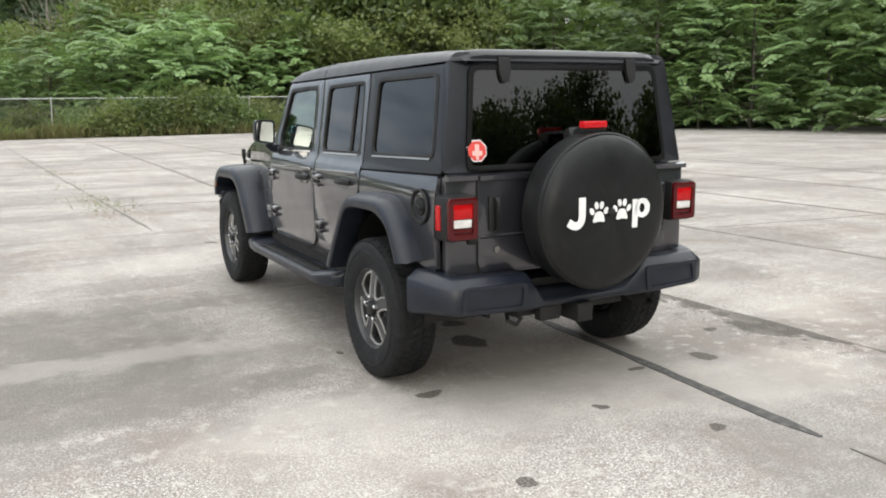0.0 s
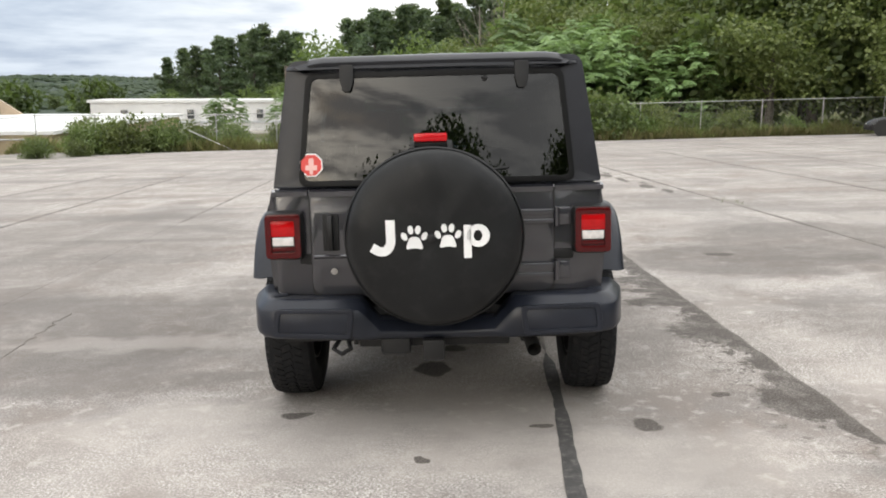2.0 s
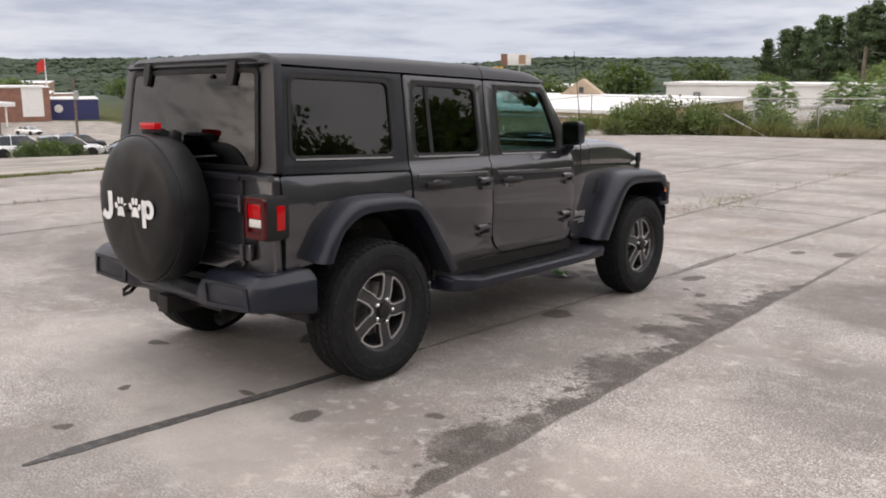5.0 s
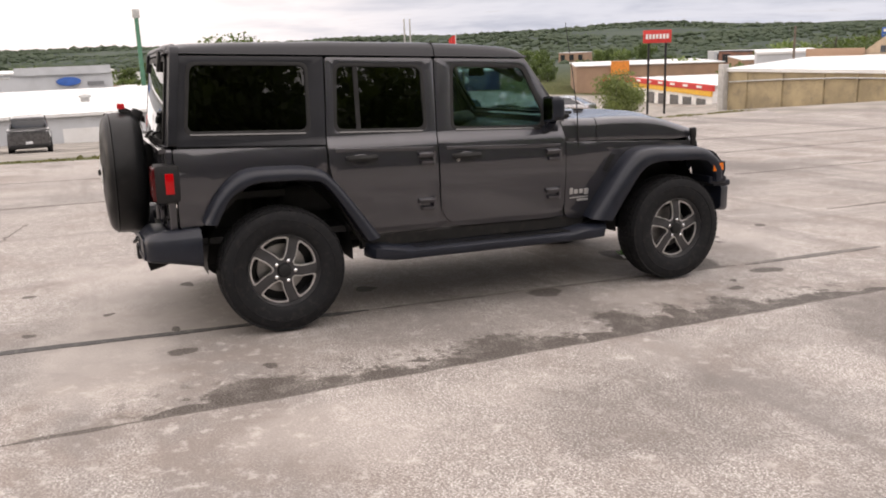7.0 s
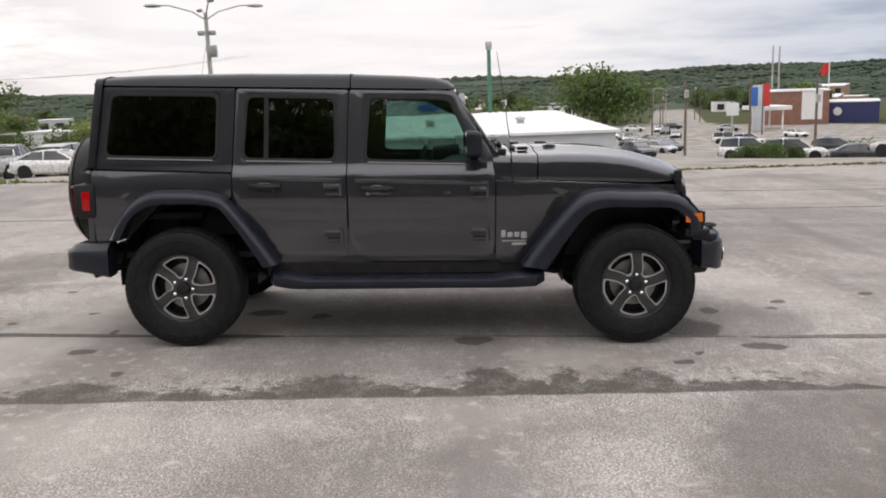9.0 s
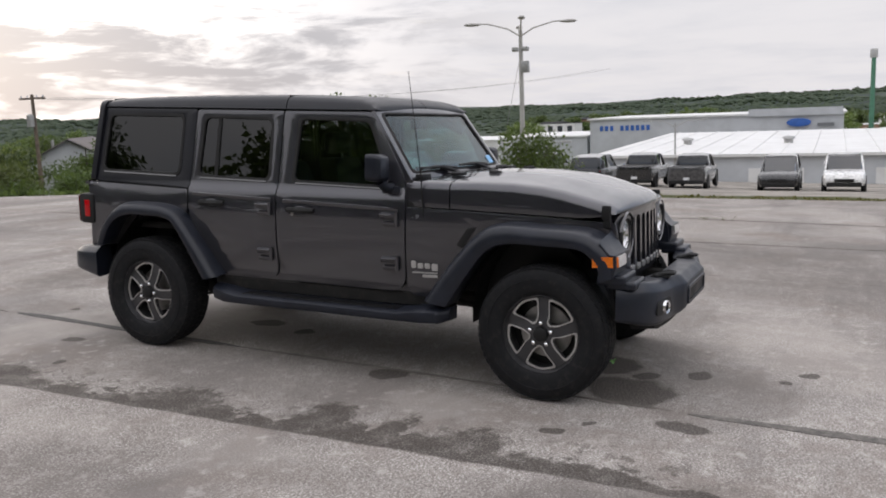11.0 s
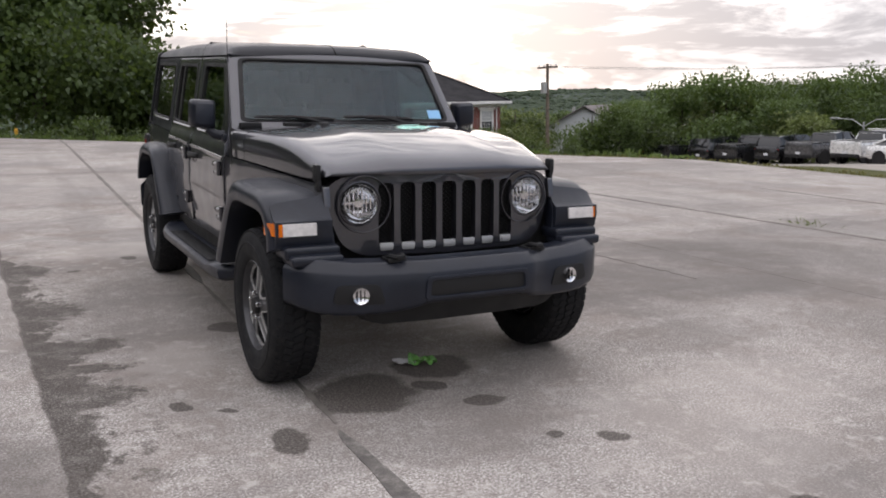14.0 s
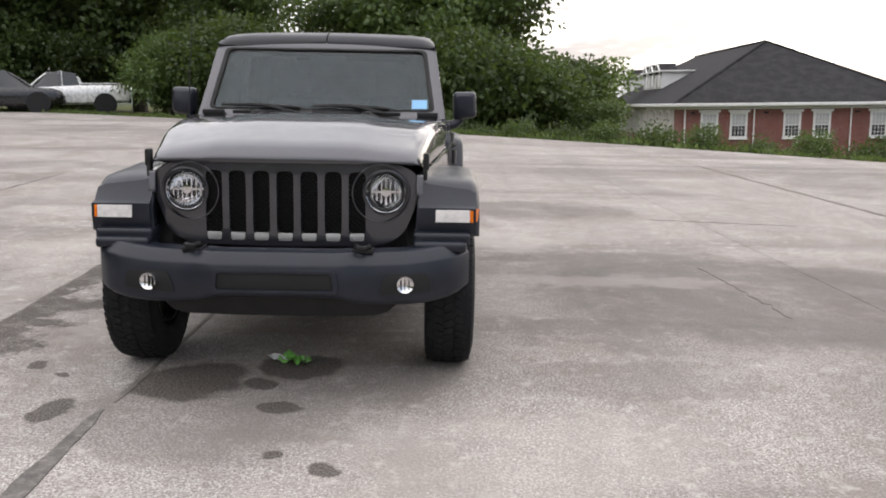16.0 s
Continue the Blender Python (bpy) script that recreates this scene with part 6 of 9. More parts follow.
# ---- plants ----
def leaf_material(name, dark, light, gloss=0.45):
    m = bpy.data.materials.new(name)
    m.use_nodes = True
    n = Nodes(m.node_tree)
    b = n.node("ShaderNodeBsdfPrincipled")
    geo = n.node("ShaderNodeNewGeometry")
    tone = n.node("ShaderNodeObjectInfo").outputs["Random"]
    c = n.mix(geo.outputs["Random Per Island"], dark, light)
    c = n.mix(n.ramp(n.noise(geo.outputs["Position"], 0.55, 3.0), 0.35, 0.65, 0.0, 0.5), c, light)
    c = n.vec("SCALE", c, n.ramp(tone, 0.0, 1.0, 0.55, 1.35, False))
    n.put(b.inputs["Base Color"], c)
    b.inputs["Roughness"].default_value = gloss
    thin = n.node("ShaderNodeBsdfTranslucent")
    n.put(thin.inputs["Color"], n.mix(0.5, c, (0.16, 0.22, 0.03)))
    mix = n.node("ShaderNodeMixShader")
    mix.inputs[0].default_value = 0.42
    n.put(mix.inputs[1], b.outputs[0]), n.put(mix.inputs[2], thin.outputs[0])
    n.put(n.node("ShaderNodeOutputMaterial").inputs["Surface"], mix.outputs[0])
    return m


LEAF_DARK = leaf_material("dark_green_leaves", (0.032, 0.058, 0.020), (0.092, 0.140, 0.044))
LEAF_DEEP = leaf_material("deep_green_leaves", (0.054, 0.092, 0.030), (0.168, 0.240, 0.070))
LEAF_MID = leaf_material("green_leaves", (0.060, 0.100, 0.035), (0.178, 0.240, 0.080))
LEAF_LIGHT = leaf_material("yellow_green_leaves", (0.075, 0.104, 0.034), (0.205, 0.245, 0.085))
LEAF_FROND = leaf_material("frond_leaves", (0.088, 0.160, 0.066), (0.250, 0.370, 0.145))
NEEDLE = leaf_material("pine_needles", (0.042, 0.074, 0.048), (0.110, 0.155, 0.090))
WEED = leaf_material("dry_weeds", (0.070, 0.070, 0.025), (0.200, 0.165, 0.080), 0.8)
BARK = plain("bark", (0.10, 0.085, 0.07), 0.9, scale=5, vary=0.35, fine=0.3, bump=0.5)
BARK_GREY = plain("pale_bark", (0.22, 0.20, 0.17), 0.9, scale=5, vary=0.35, fine=0.3, bump=0.5)


def blade_mesh(name, base, along, across, mat, bend=0.25):
    """Many pointed leaves at once: arrays of root, way and half width; each a folded diamond of two triangles' pairs."""
    n = len(base)
    tip = base + along
    mid = base + along * 0.45 + np.array((0, 0, 1.0)) * (np.linalg.norm(along, axis=1, keepdims=True) * bend * 0.35)
    verts = np.stack([base, mid + across, tip, mid - across], axis=1).reshape(-1, 3)
    me = bpy.data.meshes.new(name)
    me.vertices.add(4 * n)
    me.vertices.foreach_set("co", verts.astype(np.float32).ravel())
    me.loops.add(4 * n)
    me.loops.foreach_set("vertex_index", np.arange(4 * n, dtype=np.int32))
    me.polygons.add(n)
    me.polygons.foreach_set("loop_start", np.arange(0, 4 * n, 4, dtype=np.int32))
    me.polygons.foreach_set("loop_total", np.full(n, 4, dtype=np.int32))
    me.update(calc_edges=True)
    me.materials.append(mat)
    return me


def unit(v):
    return v / np.maximum(1e-6, np.linalg.norm(v, axis=1, keepdims=True))


def leaves(rng, centres, spread, per, size, mat, name="crown", droop=0.2):
    """Clumps of leaves round centres (k, 3)."""
    c = np.repeat(centres, per, axis=0)
    off = np.clip(rng.normal(size=(len(c), 3)), -1.5, 1.5) * spread * np.array((1, 1, 0.7))
    base = c + off
    way = unit(unit(off) * 0.7 + rng.normal(size=(len(c), 3)) * 0.6 + np.array((0, 0, -droop)))
    side = unit(np.cross(way, rng.normal(size=(len(c), 3))))
    s = size * rng.uniform(0.6, 1.3, size=(len(c), 1))
    return blade_mesh(name, base, way * s, side * s * 0.36, mat)


def limbs(rng, height, radius, lean=0.0, count=7, first=0.3, spread=0.35, up=0.5, full=0.85):
    bm = bmesh.new()
    top = Vector((lean * height, 0, height * full))
    line = [Vector((0, 0, -0.15)), Vector((lean * height * 0.2, rng.uniform(-0.05, 0.05) * height * 0.3, height * 0.3)), Vector((lean * height * 0.6, 0, height * full * 0.7)), top]
    rod(line, [radius * 1.25, radius * 0.9, radius * 0.6, radius * 0.15], 8, True, bm)
    for k in range(count):
        t = first + (0.9 - first) * k / count
        root = Vector((lean * height * t * 0.9, 0, height * full * t))
        a = k * 2.4 + rng.uniform(-0.4, 0.4)
        l = height * spread * (1.1 - 0.6 * t) * rng.uniform(0.8, 1.2)
        d = Vector((math.cos(a), math.sin(a), up))
        mid = root + d * l * 0.5
        end = root + Vector((d.x, d.y, d.z * 1.4)) * l
        rod([root, mid, end], [radius * 0.45 * (1.1 - t), radius * 0.28 * (1.1 - t), radius * 0.06], 5, True, bm)
        for j in (-1, 1):
            tw = mid + Vector((math.cos(a + j * 0.9), math.sin(a + j * 0.9), 0.6)) * l * 0.45
            rod([mid, tw], [radius * 0.2 * (1.1 - t), radius * 0.04], 4, True, bm)
    return bm


def broadleaf(seed, height, width, clumps, per, leaf, mat, low=0.22, bark=BARK, name="tree", label="leafy tree", spread=0.5):
    rng = np.random.default_rng(seed)
    tree = thing(name, label, "tree")
    part("trunk", limbs(rng, height, height * 0.028, rng.uniform(-0.06, 0.06), 7, 0.3, 0.28, 0.4, 0.70), bark, tree)
    c = []
    lobes = [(rng.uniform(-0.32, 0.32) * width, rng.uniform(-0.32, 0.32) * width, height * rng.uniform(low + 0.15, 0.82), rng.uniform(0.26, 0.42)) for _ in range(9)]
    while len(c) < clumps:
        lx, ly, lz, lr = lobes[rng.integers(len(lobes))]
        v = rng.normal(size=3)
        v /= np.linalg.norm(v)
        r = rng.uniform(0.42, 1.05)
        p = np.array((lx, ly, lz)) + v * r * lr * np.array((width, width, height * 0.55))
        if p[2] > low * height and p[2] < height * 1.02:
            c.append(p)
    crown = new("crown", leaves(rng, np.array(c), spread, per, leaf, mat))
    crown.parent = tree
    return tree


def frond_tree(seed, height, width, fronds, mat, label):
    """A tree with long feathered leaves."""
    rng = np.random.default_rng(seed)
    tree = thing("tree", label, "tree")
    part("trunk", limbs(rng, height, height * 0.013, rng.uniform(-0.08, 0.08), 8, 0.15), BARK, tree)
    base, way, side = [], [], []
    hubs = []
    for k in range(44):
        a, z = rng.uniform(0, 2 * math.pi), height * rng.uniform(0.10, 0.98)
        r = width * 0.5 * math.sqrt(rng.uniform(0.1, 1)) * (1.0 - 0.5 * max(0, z / height - 0.6) / 0.4)
        hubs.append(np.array((r * math.cos(a), r * math.sin(a), z)))
    for k in range(fronds):
        h = hubs[k % len(hubs)] + rng.normal(size=3) * 0.30
        a = rng.uniform(0, 2 * math.pi)
        l = rng.uniform(0.7, 1.25)
        out = np.array((math.cos(a), math.sin(a), rng.uniform(0.1, 0.7)))
        cross = np.array((-math.sin(a), math.cos(a), 0.0))
        for j in range(12):
            t = 0.12 + 0.88 * j / 11
            p = h + out * l * t + np.array((0, 0, -0.45 * l * t * t))
            s = l * 0.27 * (1.0 - 0.45 * abs(t - 0.45))
            for sgn in ((-1, 1) if j < 11 else (0,)):
                w = unit((cross * sgn * 1.0 + out * 0.45 + np.array((0, 0, -0.35)))[None])[0]
                face = out * np.array((0.9, 0.9, 0.0)) + rng.normal(size=3) * 0.45 + np.array((0, 0, 0.55))
                base.append(p), way.append(w * s), side.append(unit(np.cross(w, face)[None])[0] * s * 0.24)
    crown = new("crown", blade_mesh("crown", np.array(base), np.array(way), np.array(side), mat))
    crown.parent = tree
    return tree


def pine(seed, height, width):
    rng = np.random.default_rng(seed)
    tree = thing("pine_tree", "tall dark pine with layered branches", "tree")
    bm = bmesh.new()
    rod([(0, 0, -0.2), (0, 0, height * 0.5), (0, 0, height)], [height * 0.018, height * 0.011, 0.02], 7, True, bm)
    c = []
    tiers = 17
    for t in range(tiers):
        reach = width * 0.5 * (1.0 - 0.93 * (t / tiers) ** 1.25) * rng.uniform(0.7, 1.2)
        for k in range(5):
            z = height * (0.10 + 0.87 * t / tiers) + rng.normal() * height * 0.012
            a = rng.uniform(0, 2 * math.pi)
            l = reach * rng.uniform(0.35, 1.35)
            rod([(0, 0, z), (math.cos(a) * l * 0.6, math.sin(a) * l * 0.6, z + l * 0.10), (math.cos(a) * l, math.sin(a) * l, z + l * 0.30)], [0.05, 0.03, 0.01], 4, True, bm)
            for s in (0.5, 0.75, 0.92, 1.05):
                c.append((math.cos(a) * l * s, math.sin(a) * l * s, z + l * 0.28 * s * s + rng.normal() * 0.1))
    part("trunk", bm, BARK, tree)
    c = np.array(c)
    cc = np.repeat(c, 14, axis=0)
    base = cc + rng.normal(size=cc.shape) * np.array((0.32, 0.32, 0.10))
    way = unit(rng.normal(size=cc.shape) * np.array((1, 1, 0.5)) + np.array((0, 0, 0.5)))
    side = unit(np.cross(way, rng.normal(size=cc.shape)))
    s = rng.uniform(0.35, 0.75, size=(len(cc), 1))
    crown = new("crown", blade_mesh("crown", base, way * s, side * s * 0.22, NEEDLE))
    crown.parent = tree
    return tree


def shrub(seed, height, width, clumps, mat, label="dense green shrub", leaf=0.14, per=34):
    rng = np.random.default_rng(seed)
    bush = thing("shrub", label, "shrub")
    bm = bmesh.new()
    for k in range(7):
        a = k * 0.9
        rod([(0, 0, -0.1), (math.cos(a) * width * 0.15, math.sin(a) * width * 0.15, height * 0.4), (math.cos(a) * width * 0.35, math.sin(a) * width * 0.35, height * 0.8)], [0.03, 0.02, 0.006], 4, True, bm)
    part("stem", bm, BARK, bush)
    a, r, z = rng.uniform(0, 2 * math.pi, clumps), np.sqrt(rng.uniform(0.05, 1, clumps)) * width / 2, rng.uniform(0.08, 1, clumps)
    k = np.sqrt(np.maximum(0.12, 1 - (z * 0.92) ** 2))
    c = np.stack([np.cos(a) * r * k, np.sin(a) * r * k, z * height * (0.8 + 0.2 * np.sin(a * 3 + seed))], axis=1)
    crown = new("foliage", leaves(rng, c, 0.16 + 0.03 * width, per, leaf, mat))
    crown.parent = bush
    return bush


def planted(proto, spots, group, first=False):
    """Copies of a plant at (x, y, scale, turn)."""
    for i, (x, y, s, turn) in enumerate(spots):
        m = on_ground(x, y, turn)
        t = proto if i == 0 else copy_thing(proto, m)
        t.matrix_basis = m @ Matrix.Diagonal((s, s, s * (0.92 + 0.16 * ((i * 7) % 5) / 4), 1))
        t["group"] = group


rnd = random.Random(11)
spot = lambda x, y, s: (x, y, s, rnd.uniform(0, 360))

# feathered trees north-east of the lot and along the north fence
planted(frond_tree(21, 7.0, 6.0, 520, LEAF_FROND, "feathery sumac tree, leafy to the ground"), [spot(*v) for v in ((29.5, 25.5, 1.15), (27.0, 29.5, 1.2), (32, 19.5, 1.2), (24.5, 34.5, 1.05), (35.0, 14.0, 1.25), (30.5, 31, 1.3), (36.5, 21, 1.4), (27.8, 27.2, 0.8), (30.5, 22.2, 0.85), (33, 16.8, 0.9), (25.6, 32, 0.75))], "trees by the lot")
planted(frond_tree(22, 5.2, 4.8, 380, LEAF_FROND, "young feathery tree behind the fence"), [spot(*v) for v in ((3.6, 44, 1.05), (6.6, 43, 1.1), (9.5, 46, 1.0), (1.0, 47, 0.95), (12.6, 44.5, 0.9), (-1.8, 46, 0.72), (7.8, 49, 1.25), (-4.2, 44.5, 0.6), (-8.6, 43.4, 0.55), (-12.2, 42.6, 0.5), (-6.2, 43.0, 0.62), (4.6, 51, 1.3))], "trees behind the fence")
planted(broadleaf(31, 10.5, 8.0, 300, 34, 0.42, LEAF_MID, 0.10, label="broad green tree at the wood's edge"), [spot(*v) for v in ((15.0, 47, 1.0), (20.0, 45, 1.05), (24.5, 41.5, 1.1), (11.5, 53, 1.05), (18.5, 53, 1.15), (27.5, 45, 1.15), (36, 33, 1.15), (41, 24, 1.2), (-14, -62, 0.8), (36, 6, 1.35), (35, -4, 1.45), (36, -14, 1.4), (37, -24, 1.35))], "trees round the lot")
planted(broadleaf(32, 12.5, 8.5, 400, 24, 0.50, LEAF_DEEP, 0.04, label="tall dark green tree"), [spot(*v) for v in ((46, 12, 1.6), (47, -1, 1.6), (46, -14, 1.6), (47, -27, 1.5), (46, 22, 1.5), (22, 51, 1.05), (29, 50, 1.1), (33, 40, 1.1), (14, 60, 1.1), (8, 62, 1.05), (39, 30, 1.1), (40, 15, 1.3), (39, 1, 1.45), (40, -9, 1.4), (41, -19, 1.4), (33, -41, 1.1), (40, -38, 1.1), (48, -28, 1.2), (56, -14, 1.2), (58, 16, 1.2), (52, 26, 1.2))], "trees round the lot")
planted(broadleaf(42, 12.5, 8.5, 440, 46, 0.33, LEAF_DARK, 0.03, label="tall dark green tree at the lot's edge"), [spot(*v) for v in ((20.5, -40, 0.95), (14.5, -41.0, 0.95), (8.5, -37.5, 0.72), (26, -39, 1.1), (2.0, -34.0, 0.62), (19, -46, 1.1), (-1.0, -31.5, 0.8), (-3.2, -35, 0.86))], "trees round the lot")
planted(broadleaf(33, 9.0, 6.5, 170, 46, 0.26, LEAF_LIGHT, 0.08, label="yellow-green tree at the wood's edge"), [spot(*v) for v in ((17.0, 43.0, 0.85), (11.0, 49, 0.95), (22.3, 40.2, 0.8), (8.0, 55, 1.2), (13.5, 46.8, 0.8), (5.2, 57, 1.0), (11.5, -38.5, 0.55), (2.5, 58, 0.75))], "trees round the lot")
planted(broadleaf(34, 6.0, 5.6, 280, 44, 0.27, LEAF_DARK, 0.0, label="low leafy tree at the lot's edge"), [spot(*v) for v in ((-5.2, -29.5, 0.85), (-7.6, -32.5, 0.8), (-2.8, -28.0, 0.8), (4.2, -30.5, 0.72), (7.6, -31.8, 0.75), (-8.2, -27.5, 0.45), (19.5, -38.5, 0.8), (25, -37.5, 0.85), (16.5, -38.5, 0.7), (10.5, -32.5, 0.6))], "trees round the lot")
planted(pine(41, 13.5, 7.6), [spot(*v) for v in ((-32.3, 102.3, 0.69), (-29.9, 98.9, 0.63), (-26.4, 95.8, 0.65), (-24.5, 100.4, 0.77), (-22.0, 99.0, 0.79), (-19.4, 99.6, 0.83), (-11.9, 98.8, 0.86), (-8.2, 91.2, 0.82), (-7.0, 101.4, 0.89), (-4.4, 99.6, 0.94), (-1.4, 87.7, 0.86), (0.5, 97.8, 0.96), (2.9, 93.8, 0.97), (6.2, 87.7, 0.97))], "pines beyond the fence")
planted(pine(43, 13.5, 6.6), [spot(*v) for v in ((-29.4, 101.2, 0.67), (-26.1, 100.0, 0.71), (-22.2, 94.8, 0.71), (-21.6, 103.2, 0.76), (-19.3, 105.7, 0.76), (-10.1, 97.0, 0.92), (-7.6, 95.3, 0.91), (-5.3, 93.5, 0.87), (-2.9, 93.6, 0.94), (-0.6, 93.7, 0.94), (1.3, 89.8, 0.94), (4.6, 89.8, 0.97), (7.8, 85.6, 0.96), (-34.6, 103.0, 0.60))], "pines beyond the fence")
planted(broadleaf(35, 8.0, 7.0, 150, 30, 0.40, LEAF_DEEP, 0.04, label="olive green tree beyond the fence"), [spot(*v) for v in ((-12.1, 78.6, 0.88), (-11.0, 80.8, 1.05), (-3.2, 73.6, 0.90), (-5.2, 71.4, 0.80), (-11.2, 68.6, 0.60), (2.9, 65.8, 0.80), (-31, 95, 0.42), (-22, 91, 0.42), (-16, 84, 0.62))], "trees beyond the fence")
planted(broadleaf(40, 8.0, 6.4, 150, 32, 0.36, LEAF_MID, 0.04, label="green tree beyond the fence"), [spot(*v) for v in ((-8.3, 75.1, 0.92), (-1.3, 71.7, 0.92), (0.9, 69.8, 0.88), (-5.6, 61.3, 0.58), (-13.8, 72.1, 0.52), (-26.5, 93, 0.40), (-35, 97, 0.45), (-18, 88, 0.5))], "trees beyond the fence")
dead = thing("bare_tree", "half-dead brown tree with bare limbs", "tree", (0, 0, 0))
part("trunk", limbs(np.random.default_rng(77), 10.5, 0.20, 0.03, 16, 0.25, 0.30, 0.9), BARK_GREY, dead)
dead.matrix_basis = on_ground(3.4, 58.0)
twin = copy_thing(dead, on_ground(2.3, 61.8, 130))
bare = thing("bare_tree", "leafless pale tree behind the brick building", "tree", (0, 0, 0))
part("trunk", limbs(np.random.default_rng(78), 7.0, 0.09, 0.0, 22, 0.2, 0.42, 0.8), BARK_GREY, bare)
bare.matrix_basis = on_ground(-37.0, -55.0)

# brush along the north fence
brush = [(-17.6, 32.3, 0.6), (-16.6, 34.0, 0.5), (-17.0, 35.6, 0.9), (-15.4, 36.4, 1.1), (-13.9, 37.6, 1.0), (3.2, 38.2, 1.0), (4.6, 38.5, 1.3), (5.9, 38.6, 1.15), (7.2, 38.8, 1.35), (2.0, 37.8, 0.7), (9.6, 39.1, 0.8), (11.5, 39.2, 0.6), (-15.0, 40.2, 0.8), (-13.0, 39.6, 0.9), (-11.2, 40.4, 0.85), (-8.8, 40.0, 0.7), (-7.4, 40.5, 1.0), (-4.8, 40.2, 0.9), (-2.5, 40.8, 0.85), (-0.6, 40.4, 0.9), (1.2, 40.2, 1.0), (3.0, 40.6, 1.15), (4.8, 39.6, 1.35), (6.4, 39.8, 1.5), (8.2, 39.6, 1.4), (10.2, 40.2, 1.1), (12.4, 39.8, 0.9), (14.4, 40.4, 0.9), (-18, 41, 1.0), (-20, 43, 1.0), (17, 39.6, 0.7)]
planted(shrub(51, 1.5, 2.2, 90, LEAF_MID, "tangled green brush at the fence"), [spot(*v) for v in brush[0::2]], "brush at the fence")
planted(shrub(52, 1.6, 2.3, 90, LEAF_LIGHT, "yellow-green brush at the fence"), [spot(*v) for v in brush[1::2]], "brush at the fence")
# hedge in front of the brick building
hedge = [(-2.6, -18.9, 0.7), (-3.7, -18.0, 0.78), (-4.8, -17.2, 0.74), (-5.9, -16.2, 0.78), (-7.0, -15.3, 0.83), (-8.0, -14.3, 0.7), (-9.0, -13.4, 0.65), (-10.0, -12.5, 0.74), (-10.9, -11.6, 0.65), (-1.4, -20.0, 0.83), (-0.2, -21.0, 0.74), (1.2, -22.0, 0.74), (2.6, -23.2, 0.65), (-11.7, -10.7, 0.46)]
planted(shrub(53, 0.95, 1.7, 70, LEAF_DARK, "low dark green hedge bush", 0.10), [spot(*v) for v in hedge[0::2]], "hedge at the lot's edge")
planted(shrub(54, 1.0, 1.7, 70, LEAF_DARK, "low green hedge bush", 0.10), [spot(*v) for v in hedge[1::2]], "hedge at the lot's edge")
planted(shrub(56, 1.3, 2.4, 80, LEAF_DARK, "rounded dark shrub on a kerbed island", 0.16), [spot(*v) for v in ((-58.0, 24.6, 0.9), (-58.6, 26.6, 1.0), (-59.2, 28.6, 0.8), (-64.5, 32.0, 0.7), (-66.0, 34.0, 0.8), (-61.5, 35.4, 1.5), (-70.0, 40.0, 0.8), (-74.0, 44.0, 0.9))], "shrubs below the lot")
bush = shrub(55, 1.65, 2.1, 120, LEAF_DEEP, "lone bushy shrub on a grass strip", 0.10, 40)
bush.matrix_basis = on_ground(-26.5, -6.8) @ Matrix.Diagonal((1.42, 1.42, 1.42, 1))
planted(broadleaf(36, 7.0, 6.0, 130, 40, 0.30, LEAF_DARK, 0.02, label="dark tree on the slope below the lot"), [spot(*v) for v in ((-48, -33, 0.85), (-44, -36, 0.75), (-52, -30, 0.7), (-41, -40, 0.80), (-38.5, -42.5, 0.72), (-58, -36, 0.95), (-64, -40, 1.25), (-34, -46, 0.75), (-31.5, -46, 0.6), (-50, -26.5, 0.55), (-55, -25, 0.5), (-72, -43, 1.35), (-62, -28, 0.6), (-218, 44.6, 3.5), (-122, 148, 1.7), (-118, 152, 1.5), (-76, 89, 1.5), (-71, 91, 1.3))], "trees on the slope")
planted(broadleaf(44, 8.0, 6.2, 190, 40, 0.30, LEAF_DARK, 0.02, label="full dark green tree behind the parked trucks"), [spot(*v) for v in ((-42.5, -41.4, 0.66), (-47.2, -42.4, 0.80), (-46.7, -37.2, 0.78), (-52.6, -39.5, 0.86), (-50.0, -33.1, 0.74), (-49.7, -30.2, 0.64), (-54.1, -31.0, 0.86), (-38.6, -39.5, 0.50), (-46.0, -31.8, 0.58))], "trees on the slope")
planted(broadleaf(37, 5.5, 5.0, 110, 40, 0.26, LEAF_LIGHT, 0.0, label="light green tree on the slope"), [spot(*v) for v in ((-45, -29.5, 0.75), (-48, -38, 1.1), (-54, -33, 0.8), (-30.5, -40.5, 0.6), (-40.6, 31.6, 0.56), (-41.6, 33.2, 0.44), (-58, -31.5, 0.7), (-66, -27, 0.8), (-36, -50, 0.8), (-39, -52, 0.9))], "trees on the slope")


